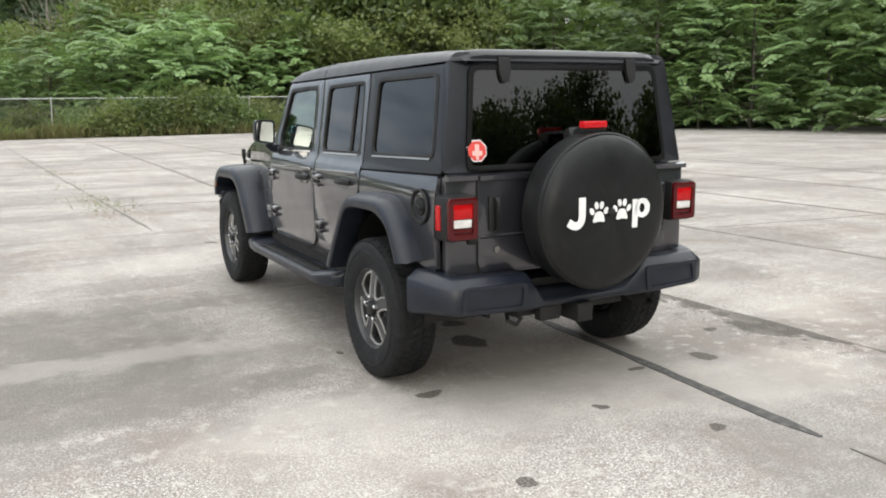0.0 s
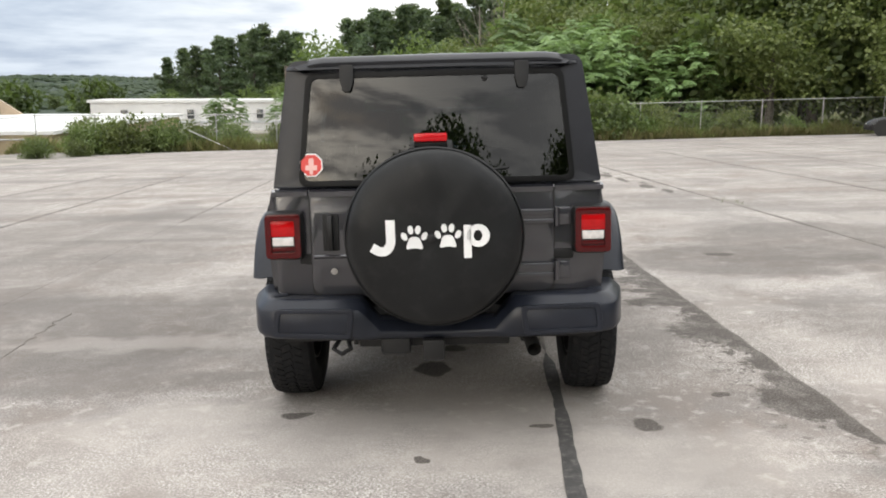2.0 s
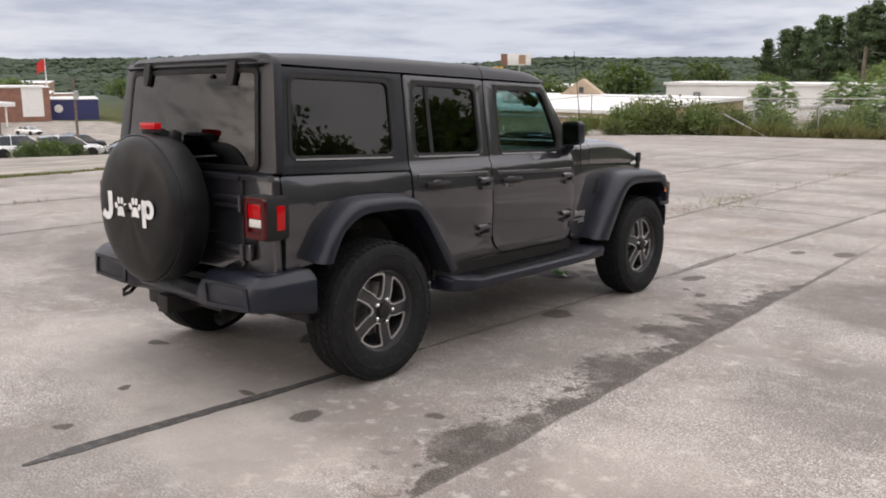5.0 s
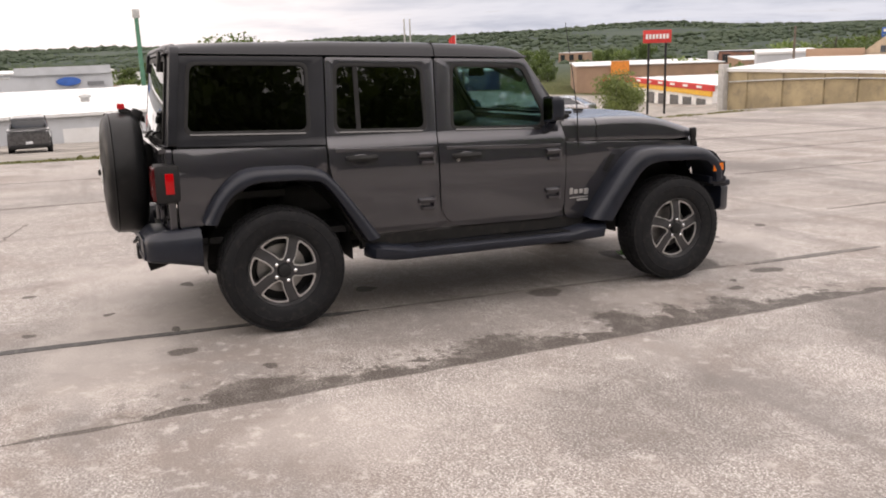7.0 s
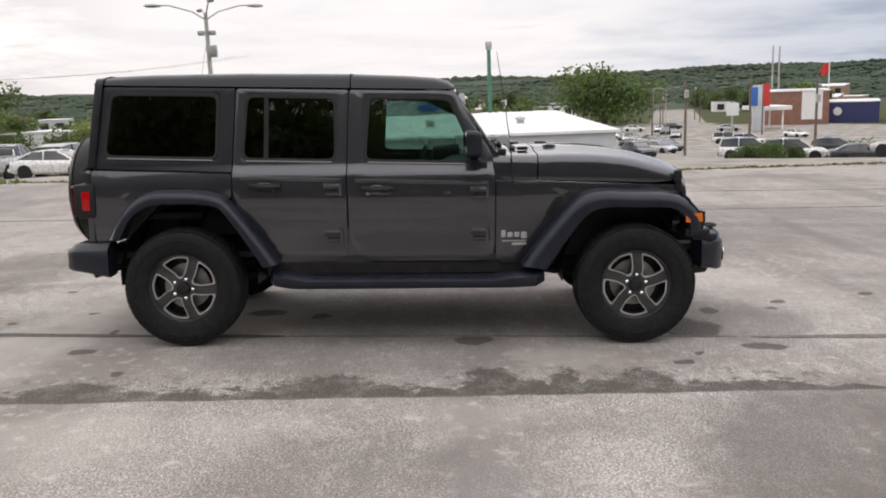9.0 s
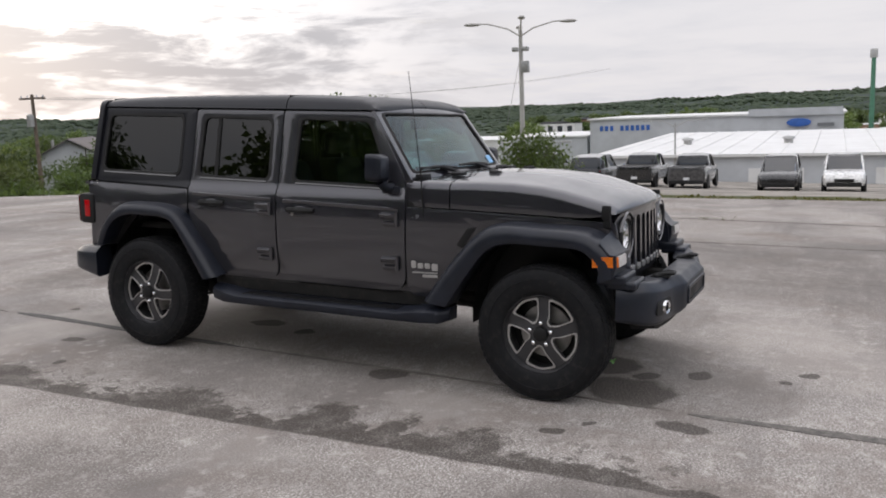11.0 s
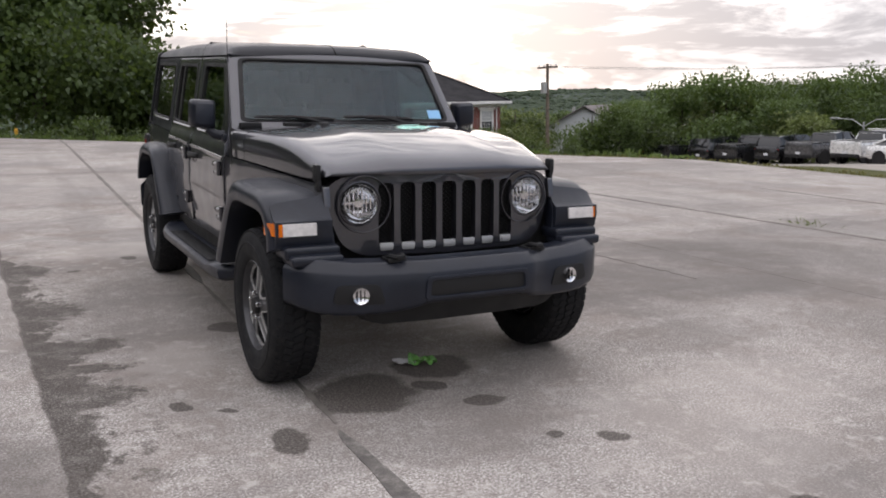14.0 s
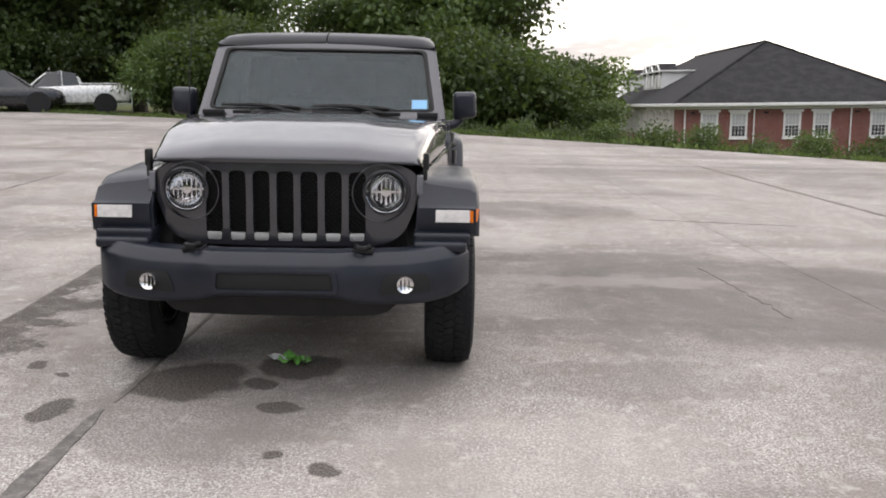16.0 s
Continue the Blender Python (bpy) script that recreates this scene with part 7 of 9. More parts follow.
def scatter_far():
    """Trees in the valley, copies of the slope's trees, at even odds over a wide ring."""
    protos = [broadleaf(38, 9.0, 8.0, 80, 20, 0.75, LEAF_DARK, 0.02, label="distant dark tree in the valley"), broadleaf(39, 8.0, 8.5, 80, 20, 0.75, LEAF_MID, 0.02, label="distant green tree in the valley")]
    r2 = random.Random(8)
    spots = [[], []]
    while len(spots[0]) + len(spots[1]) < 190:
        a, r = radians(r2.uniform(112, 252)), r2.uniform(130, 420)
        x, y = r * math.cos(a), r * math.sin(a)
        on_road = abs((x + 60) * 0.235 + (y - 21) * 0.972) < 14
        near_shops = -245 < x < -80 and 20 < y < 120
        if on_road or near_shops:
            continue
        spots[r2.randrange(2)].append((x, y, r2.uniform(0.6, 1.15), r2.uniform(0, 360)))
    for p, s in zip(protos, spots):
        planted(p, s, "trees in the valley")


scatter_far()


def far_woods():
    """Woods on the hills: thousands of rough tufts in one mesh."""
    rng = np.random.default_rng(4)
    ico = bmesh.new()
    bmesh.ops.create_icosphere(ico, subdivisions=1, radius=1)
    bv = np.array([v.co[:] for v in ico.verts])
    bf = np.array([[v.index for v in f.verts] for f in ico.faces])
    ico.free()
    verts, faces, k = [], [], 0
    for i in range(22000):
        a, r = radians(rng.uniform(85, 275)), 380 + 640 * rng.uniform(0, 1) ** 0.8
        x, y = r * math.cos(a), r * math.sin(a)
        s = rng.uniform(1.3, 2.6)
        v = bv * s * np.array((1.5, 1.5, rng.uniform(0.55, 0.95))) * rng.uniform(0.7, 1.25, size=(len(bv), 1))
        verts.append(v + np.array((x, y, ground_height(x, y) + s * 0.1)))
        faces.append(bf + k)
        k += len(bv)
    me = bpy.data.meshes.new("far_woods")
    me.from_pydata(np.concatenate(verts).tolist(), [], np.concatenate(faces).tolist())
    # leaf greens shifted towards blue: a little distance haze is in the colour
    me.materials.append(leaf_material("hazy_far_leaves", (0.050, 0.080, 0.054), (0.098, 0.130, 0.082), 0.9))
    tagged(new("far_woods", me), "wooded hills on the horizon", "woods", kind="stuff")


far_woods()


def grass_strip(name, label, points, width, count, height, mat, seed):
    """Tufts of grass and weeds along a line of the plan."""
    rng = np.random.default_rng(seed)
    base, way, side = [], [], []
    seg = [(Vector(a), Vector(b)) for a, b in zip(points, points[1:])]
    total = sum((b - a).length for a, b in seg)
    for a, b in seg:
        for k in range(int(count * (b - a).length / total)):
            p = a.lerp(b, rng.uniform())
            d = (b - a).normalized()
            q = p + Vector((-d.y, d.x)) * rng.normal() * width * 0.4
            z = max(ground_height(q.x, q.y), lot_height(q.x, q.y) - 0.02 if rng.uniform() < 0.5 else -99)
            h = height * rng.uniform(0.35, 1.2) * (0.5 + noise.noise(Vector((q.x * 0.6, q.y * 0.6, 2))) + 0.5)
            for j in range(5):
                w = np.array((rng.normal() * 0.35, rng.normal() * 0.35, 1.0)) * h * rng.uniform(0.6, 1.1)
                base.append((q.x + rng.normal() * 0.05, q.y + rng.normal() * 0.05, z)), way.append(w), side.append(np.array((rng.normal(), rng.normal(), 0)) * 0.018)
    me = blade_mesh(name, np.array(base), np.array(way), np.array(side), mat)
    tagged(new(name, me), label, "grass", kind="stuff")


grass_strip("weeds", "dry tall weeds along the fence", [(-22, 37.9), (-5, 37.8), (10, 38.1), (22, 38.3)], 1.2, 3600, 0.52, WEED, 1)
grass_strip("weeds", "green weeds along the fence", [(-22, 38.6), (-5, 38.8), (10, 39.0), (22, 39.2)], 1.4, 3600, 0.60, LEAF_LIGHT, 2)
grass_strip("grass", "strip of rough grass at the lot's edge", [(-19.4, 22.4), (-17.9, 18.6), (-15.4, 9.0), (-13.6, 0.0), (-13.3, -8.0), (-10, -11)], 0.40, 1100, 0.07, WEED, 3)
grass_strip("grass", "grass under the hedge", [(-13.4, -8.4), (-5.2, -16.0), (5.3, -24.4), (13.8, -29.0), (26, -33.6)], 0.7, 2600, 0.13, LEAF_DEEP, 4)
grass_strip("weeds", "leaf litter and weeds at the wood's edge", [(24, 38), (31, 30.5), (40, 20)], 1.0, 1500, 0.35, LEAF_MID, 5)


def tuft(x, y, seed, mat, label, n=26, h=0.07, spread=0.07):
    rng = np.random.default_rng(seed)
    p = LOT @ Vector((x, y, 0.0))
    b = np.zeros((n, 3)) + rng.normal(size=(n, 3)) * np.array((spread, spread * 2.2, 0))
    w = unit(rng.normal(size=(n, 3)) * np.array((0.7, 0.7, 0.2)) + np.array((0, 0, 0.6))) * rng.uniform(0.4, 1.2, size=(n, 1)) * h
    me = blade_mesh("blades", b, w, unit(np.cross(w, rng.normal(size=(n, 3)))) * 0.004, mat)
    t = tagged(new("weed_tuft", me), label, "weed", "weeds in the joints", "stuff")
    t.location = p


for i, (x, y, n, h, s) in enumerate(((-1.15, 9.4, 90, 0.14, 0.22), (-1.25, 10.4, 60, 0.10, 0.2), (-1.2, 8.3, 40, 0.06, 0.18), (-6.47, 0.43, 50, 0.13, 0.06), (-1.32, 13.0, 50, 0.08, 0.2), (7.2, 6.8, 50, 0.09, 0.12), (-1.4, 16.5, 60, 0.1, 0.25), (-9.4, 2.5, 40, 0.08, 0.1), (7.15, 2.0, 40, 0.05, 0.15), (4.46, 9.0, 40, 0.06, 0.15))):
    tuft(x, y, 60 + i, WEED if i % 3 else LEAF_LIGHT, "small weed tuft in a concrete joint", n, h, s)

# ---- fence ----
GALV = plain("galvanised_steel", (0.42, 0.42, 0.41), 0.45, metal=0.7, scale=8, vary=0.15)
WIRE = plain("dull_wire", (0.22, 0.22, 0.21), 0.55, metal=0.6)


def fence_bay(length, height):
    """A bay of chain-link fence: two posts are added by the caller."""
    bm = bmesh.new()
    step, w = 0.16, 0.0035
    k = -int(height / step) - 1
    while k * step < length:
        for s in (1, -1):
            x0 = k * step
            a, b = max(0.0, -x0), min(height, length - x0)
            if b - a > 0.02:
                p = [(x0 + a, a), (x0 + b, b)]
                if s < 0:
                    p = [(length - x, z) for x, z in p]
                vs = [bm.verts.new((x + d, 0, z)) for (x, z), d in ((p[0], -w), (p[0], w), (p[1], w), (p[1], -w))]
                bm.faces.new(vs)
        k += 1
    return bm


fence = thing("chain_link_fence", "rusty chain-link fence on steel posts among weeds", "fence", kind="structure")
proto_bay = None
for i in range(16):
    x, y = -24.0 + 3.05 * i, 38.7 + 0.012 * i
    z, z2 = ground_height(x, y), ground_height(x + 3.05, y)
    slope = math.degrees(math.atan2(z2 - z, 3.05))
    post = part("fence_post", rod([(x, y, z - 0.2), (x, y, z + 1.86)], 0.030, 8), GALV, fence)
    part("post_cap", lathe([(0, 0.034), (0.03, 0.030), (0.05, 0.0)], "z", 8), GALV, post).location = (x, y, z + 1.85)
    if proto_bay is None:
        proto_bay = part("wire_mesh", fence_bay(3.05, 1.72), WIRE, fence)
        bay = proto_bay
    else:
        bay = new("wire_mesh", proto_bay.data)
        bay.parent = fence
    bay.matrix_basis = pose(x, y, z + 0.06, 0, -slope, 0)
    part("top_rail", rod([(x, y, z + 1.82), (x + 3.05, y + 0.012, z2 + 1.82)], 0.021, 8), GALV, fence)
part("brace", rod([(-13.0, 37.9, ground_height(-13, 38) + 1.1), (-10.5, 37.2, ground_height(-10.5, 37.2) + 0.02)], 0.025, 6), GALV, fence, "fallen pale rail")

# ---- parked vehicles ----
CAR_PAINT = {name: plain(name + "_car_paint", colour, 0.28, metal=0.3, vary=0.06, coat=1.0) for name, colour in
             (("black", (0.010, 0.010, 0.012)), ("white", (0.72, 0.72, 0.71)), ("blue", (0.012, 0.035, 0.16)), ("grey", (0.07, 0.07, 0.074)), ("silver", (0.42, 0.42, 0.43)), ("dark_grey", (0.016, 0.0165, 0.019)), ("red", (0.30, 0.02, 0.02)))}
CAR_GLASS = plain("dark_car_glass", (0.010, 0.012, 0.014), 0.06, vary=0.0, coat=1.0)
HEADLAMP = plain("car_headlamp", (0.65, 0.66, 0.68), 0.15, metal=0.4)
HUBCAP = plain("grey_hubcap", (0.30, 0.30, 0.31), 0.35, metal=0.7)
PLATE = plain("pale_plate", (0.65, 0.66, 0.68), 0.5)
SHAPES = {
    "saloon": dict(body=[(-2.35, 0.62, 0.42, 0.78), (-2.25, 0.80, 0.30, 0.96), (-1.6, 0.90, 0.24, 1.02), (0.0, 0.915, 0.22, 0.98), (1.1, 0.905, 0.22, 0.95), (1.9, 0.86, 0.24, 0.86), (2.25, 0.74, 0.30, 0.72), (2.34, 0.60, 0.36, 0.62)],
                   cabin=[(-1.95, 0.64, 0.99), (-1.05, 0.66, 1.40), (-0.2, 0.67, 1.46), (0.35, 0.66, 1.43), (1.25, 0.62, 0.96)], roof=(-1.10, 0.40), wheel=(1.40, -1.40, 0.33), width=0.90),
    "hatchback": dict(body=[(-2.10, 0.66, 0.45, 0.95), (-2.0, 0.80, 0.32, 1.06), (-1.4, 0.88, 0.24, 1.05), (0.0, 0.89, 0.22, 0.97), (1.0, 0.88, 0.22, 0.93), (1.7, 0.84, 0.25, 0.82), (2.02, 0.72, 0.30, 0.68), (2.10, 0.58, 0.36, 0.58)],
                      cabin=[(-1.98, 0.62, 1.06), (-1.25, 0.63, 1.34), (-0.35, 0.64, 1.42), (0.25, 0.63, 1.38), (1.15, 0.60, 0.94)], roof=(-1.30, 0.30), wheel=(1.30, -1.32, 0.34), width=0.88),
    "estate": dict(body=[(-2.45, 0.80, 0.45, 1.02), (-2.40, 0.92, 0.36, 1.14), (-1.6, 0.98, 0.32, 1.14), (0.0, 0.99, 0.30, 1.12), (1.2, 0.98, 0.30, 1.10), (2.1, 0.94, 0.32, 1.05), (2.42, 0.86, 0.38, 0.92), (2.50, 0.76, 0.42, 0.80)],
                   cabin=[(-2.38, 0.74, 1.12), (-2.18, 0.75, 1.76), (-1.2, 0.77, 1.85), (0.3, 0.76, 1.83), (1.30, 0.72, 1.11)], roof=(-2.20, 0.42), wheel=(1.50, -1.50, 0.40), width=0.97),
    "pickup": dict(body=[(-2.88, 0.88, 0.52, 1.30), (-2.84, 0.96, 0.48, 1.33), (-1.6, 0.99, 0.42, 1.33), (-0.75, 0.99, 0.40, 1.30), (1.2, 0.99, 0.40, 1.20), (2.3, 0.97, 0.42, 1.16), (2.75, 0.90, 0.46, 1.06), (2.88, 0.82, 0.50, 0.86)],
                   cabin=[(-0.78, 0.76, 1.28), (-0.62, 0.78, 1.84), (-0.1, 0.79, 1.92), (0.55, 0.78, 1.90), (1.38, 0.74, 1.18)], roof=(-0.66, 0.62), wheel=(1.85, -1.80, 0.41), width=0.98),
}


def car_wheel(owner, x, y, r, side):
    w = new("wheel")
    w.parent = owner
    w.location = (x, y, r)
    part("tyre", lathe([(-0.11, r * 0.6), (-0.12, r * 0.92), (-0.09, r), (0.09, r), (0.12, r * 0.92), (0.11, r * 0.6), (-0.11, r * 0.6)], "x", 24), RUBBER, w)
    rim = bmesh.new()
    lathe([(side * 0.10, 0.0), (side * 0.10, 0.06), (side * 0.07, r * 0.35), (side * 0.10, r * 0.6), (side * 0.06, r * 0.62)], "x", 20, rim)
    for k in range(5):
        a = 2 * math.pi * k / 5
        box((0.03, r * 0.16, r * 0.48), (side * 0.10, -math.sin(a) * r * 0.33, math.cos(a) * r * 0.33), 0.01, (math.degrees(a), 0, 0), 1, rim)
    part("rim", rim, HUBCAP, w)


def vehicle(shape, paint, label, category="car"):
    s = SHAPES[shape]
    c = thing("parked_" + shape, label, category)
    rows = []
    for y, w, b, t in s["body"]:
        m = (b + t) / 2
        rows.append([(-w * 0.86, y, b), (-w * 0.98, y, b + 0.10), (-w * 1.01, y, m), (-w * 0.985, y, t - 0.12), (-w * 0.93, y, t - 0.03), (-w * 0.72, y, t), (0, y, t + 0.015), (w * 0.72, y, t), (w * 0.93, y, t - 0.03), (w * 0.985, y, t - 0.12), (w * 1.01, y, m), (w * 0.98, y, b + 0.10), (w * 0.86, y, b)])
    body = part("body", loft(rows), CAR_PAINT[paint], c, "", 40)
    glass_rows = []
    for y, w, t in s["cabin"]:
        low = interp(y, [(q[0], q[3]) for q in s["body"]]) - 0.06
        wide = s["width"] * 0.90
        glass_rows.append([(-wide, y, low), (-(w + (wide - w) * 0.45), y, low + (t - low) * 0.55), (-w, y, t - 0.03), (-w * 0.8, y, t), (w * 0.8, y, t), (w, y, t - 0.03), (w + (wide - w) * 0.45, y, low + (t - low) * 0.55), (wide, y, low)])
    part("cabin_glass", loft(glass_rows), CAR_GLASS, c, "dark windows", 30)
    r0, r1 = s["roof"]
    top = [(y, w, t) for y, w, t in s["cabin"]]
    roof_rows = []
    for y in (r0, r0 * 0.5 + r1 * 0.5, r1):
        w, t = interp(y, [(q[0], q[1]) for q in top]), interp(y, [(q[0], q[2]) for q in top])
        roof_rows.append([(-w - 0.015, y, t - 0.06), (-w * 0.82, y, t + 0.018), (0, y, t + 0.028), (w * 0.82, y, t + 0.018), (w + 0.015, y, t - 0.06), (w - 0.05, y, t - 0.05), (-w + 0.05, y, t - 0.05)])
    part("roof", loft(roof_rows), CAR_PAINT[paint], c)
    wide = s["width"] * 0.90
    ends = (s["cabin"][0], s["cabin"][-1])
    for sgn in (1, -1):
        for (y0, w0, t0), ry in zip(ends, (r0, r1)):
            w, t = interp(ry, [(q[0], q[1]) for q in top]), interp(ry, [(q[0], q[2]) for q in top])
            low = interp(y0, [(q[0], q[3]) for q in s["body"]]) - 0.03
            part("pillar", rod([(sgn * wide, y0, low), (sgn * (w + (wide - w) * 0.45), (y0 + ry) / 2, (low + t) / 2 + 0.02), (sgn * w, ry, t - 0.03)], 0.045, 6), CAR_PAINT[paint], c)
        mid = (r0 + r1) / 2
        part("pillar", rod([(sgn * wide, mid, interp(mid, [(q[0], q[3]) for q in s["body"]]) - 0.02), (sgn * (interp(mid, [(q[0], q[1]) for q in top]) + 0.01), mid, interp(mid, [(q[0], q[2]) for q in top]) - 0.03)], 0.035, 6), CAR_PAINT[paint], c)
        yb, wb, bb, tb = s["body"][1]
        yf, wf, bf, tf = s["body"][-2]
        part("tail_light", soften(box((0.16, 0.10, 0.20), (sgn * wb * 0.84, yb + 0.02, tb - 0.22)), 0.02), RED_LENS, c)
        part("headlight", soften(box((0.26, 0.16, 0.13), (sgn * wf * 0.80, yf - 0.06, tf - 0.12)), 0.03), HEADLAMP, c)
        for y in s["wheel"][:2]:
            arch = lathe([(-0.13, 0.0), (-0.13, s["wheel"][2] * 1.20), (0.0, s["wheel"][2] * 1.22)], "x", 24)
            bmesh.ops.scale(arch, vec=(sgn * -1.0, 1, 1), verts=arch.verts[:])
            bmesh.ops.translate(arch, vec=(sgn * (s["width"] - 0.10), y, s["wheel"][2] * 1.05), verts=arch.verts[:])
            part("wheel_arch", arch, BLACK, c)
            car_wheel(c, sgn * (s["width"] - 0.09), y, s["wheel"][2], sgn)
    if shape == "pickup":
        part("bed_liner", box((1.66, 1.98, 0.02), (0, -1.82, 1.338), 0), BLACK, c)
        for sgn in (1, -1):
            part("bed_rail", soften(box((0.14, 2.06, 0.06), (sgn * 0.90, -1.82, 1.345)), 0.02), CAR_PAINT[paint], c)
        part("tailgate", soften(box((1.62, 0.07, 0.46), (0, -2.86, 1.10)), 0.015), CAR_PAINT[paint], c)
    yb, yf = s["body"][0][0], s["body"][-1][0]
    part("rear_bumper", soften(box((s["width"] * 1.8, 0.14, 0.20), (0, yb + 0.02, s["body"][0][2] + 0.04)), 0.04), BLACK if shape != "saloon" else CAR_PAINT[paint], c)
    part("front_bumper", soften(box((s["width"] * 1.6, 0.16, 0.22), (0, yf - 0.04, s["body"][-1][2] + 0.06)), 0.04), BLACK, c)
    part("grille", soften(box((s["width"] * 0.9, 0.05, 0.16), (0, yf + 0.0, (s["body"][-1][2] + s["body"][-1][3]) / 2 + 0.08)), 0.02), BLACK, c)
    part("number_plate", box((0.32, 0.02, 0.14), (0, yb - 0.015, s["body"][0][2] + 0.22), 0.003), PLATE, c)
    return c


def heading(x, y, dx, dy, on_lot=False):
    turn = math.degrees(math.atan2(dy, dx)) - 90
    if on_lot:
        return LOT @ pose(x, y, 0.0, 0, 0, turn)
    return on_ground(x, y, turn)


def parked(proto, spots):
    for i, (x, y, dx, dy) in enumerate(spots):
        m = heading(x, y, dx, dy)
        if i == 0:
            proto.matrix_basis = m
        else:
            copy_thing(proto, m)


h = vehicle("hatchback", "black", "glossy black hatchback parked under the trees")
h.matrix_basis = heading(20.4, 34.4, -0.89, 0.46, True)
p = vehicle("pickup", "white", "old white pickup truck parked by the woods", "pickup truck")
parked(p, [(15.6, -33.4, 0.94, 0.30), (-43.0, -23.0, -1, 0), (-43.0, 4.9, 1, 0)])
e = vehicle("estate", "black", "black sport utility car with a plate", "car")
parked(e, [(17.0, -30.2, -0.94, -0.34), (-43.2, -8.0, -1, 0), (-43.0, -19.6, -1, 0), (-43.0, -28.6, -1, 0), (-43.2, -34.3, -1, 0), (-43, -40.2, -1, 0), (-43, 1.9, 1, 0), (-98.0, 49.5, 0.3, 1)])
parked(vehicle("pickup", "dark_grey", "dark grey pickup truck in the dealer's row", "pickup truck"), [(-43.0, -10.9, -1, 0), (-43.0, -31.4, -1, 0), (-43.1, -37.2, -1, 0), (-43.6, -5.3, -1, 0), (-43.2, -43.2, -1, 0)])
parked(vehicle("pickup", "grey", "grey pickup truck in the dealer's row", "pickup truck"), [(-43.8, -2.6, -1, 0), (-43.0, -26.0, -1, 0)])
parked(vehicle("pickup", "blue", "bright blue pickup truck in the dealer's row", "pickup truck"), [(-43.0, -16.4, -1, 0)])
parked(vehicle("saloon", "white", "clean white four-door saloon car"), [(-39.2, -18.4, 0.10, 1), (-120, 30.2, 0.95, -0.2), (-182, 44.1, 0.2, 1), (-140, 62, 1, 0.3), (-155, 35.5, 0.9, -0.3), (-176, 48, 0.9, -0.3)])
parked(vehicle("estate", "white", "white sport utility car in the valley"), [(-64.0, 27.0, 0.3, 1), (-63.0, 30.2, 0.3, 1), (-126, 46.0, 0.25, 1), (-116.0, 45.6, 0.25, 1), (-136, 33, 0.9, -0.3)])
parked(vehicle("saloon", "dark_grey", "dark saloon car in the valley"), [(-58.5, 33.5, 0.25, 1), (-73.0, 20.0, 0.95, 0.2), (-112.5, 28.6, 0.8, 0.5), (-116, 29.4, 0.8, 0.5), (-187, 53.7, 0.3, 1), (-112, 55.2, 0.4, 1), (-144, 34.0, 0.9, -0.3), (-130, 32.4, 0.9, -0.3), (-160, 36, 0.9, -0.3), (-96, 27.2, 0.8, 0.5), (-178, 38, 0.9, -0.3), (-165, 46.5, 0.9, -0.3), (-186, 39.5, 0.9, -0.3), (-100.5, 29.8, 0.8, 0.5), (-110, 31.6, 0.8, 0.5), (-121, 33.4, 0.9, 0.4), (-135, 36.6, 0.9, 0.3)])
s_near = vehicle("saloon", "silver", "silver saloon car parked beside a shrub below the lot")
s_near.matrix_basis = heading(-43.2, 29.0, -0.80, -0.60)
parked(vehicle("saloon", "silver", "silver saloon car in the valley"), [(-108.5, 28.6, 0.8, 0.5), (-104.0, 28.0, 0.8, 0.45), (-125, 31.4, 0.9, -0.3), (-150, 35.0, 0.9, -0.3), (-170, 37, 0.9, -0.3), (-168, 60, 0.3, 1), (-91.5, 26.6, 0.8, 0.45), (-150, 44.5, 0.9, -0.3), (-194, 40, 0.9, -0.3)])

# ---- buildings ----
BRICK = plain("brick_joint_mortar", (0.30, 0.26, 0.24), 0.9, scale=6)


def brick_material():
    m, n, b = material("dark_red_brick")
    p = local(n)
    n_b = n.node("ShaderNodeTexBrick")
    split = n.node("ShaderNodeSeparateXYZ")
    n.put(split.inputs[0], p)
    flatp = n.node("ShaderNodeCombineXYZ")
    n.put(flatp.inputs[0], n.math("ADD", split.outputs[0], split.outputs[1])), n.put(flatp.inputs[1], split.outputs[2])
    n.put(n_b.inputs["Vector"], flatp.outputs[0])
    n_b.inputs["Scale"].default_value = 4.6
    n_b.inputs["Mortar Size"].default_value = 0.018
    n_b.inputs["Color1"].default_value, n_b.inputs["Color2"].default_value, n_b.inputs["Mortar"].default_value = (0.17, 0.045, 0.036, 1), (0.25, 0.075, 0.055, 1), (0.30, 0.26, 0.24, 1)
    c = n.mix(n.ramp(n.noise(p, 1.2, 4.0), 0.3, 0.7, 0.0, 0.4), n_b.outputs["Color"], (0.13, 0.05, 0.042))
    n.put(b.inputs["Base Color"], c)
    b.inputs["Roughness"].default_value = 0.85
    n.put(b.inputs["Normal"], n.bump(n_b.outputs["Fac"], -0.3, 0.01))
    return m


RED_BRICK = brick_material()
SHINGLE = plain("charcoal_shingles", (0.042, 0.041, 0.043), 0.9, scale=1.5, vary=0.3, fine=0.25, bump=0.3, spec=0.08)
WHITE_TRIM = plain("white_painted_wood", (0.74, 0.73, 0.71), 0.6, scale=3, vary=0.06)
BRICK_STORE = plain("far_red_brick", (0.26, 0.13, 0.095), 0.9, scale=0.8, vary=0.15, fine=0.1)
WHITE_METAL = plain("white_sheet_metal", (0.70, 0.70, 0.69), 0.5, scale=0.4, vary=0.06, dirt=((0.45, 0.43, 0.40), 0.3))
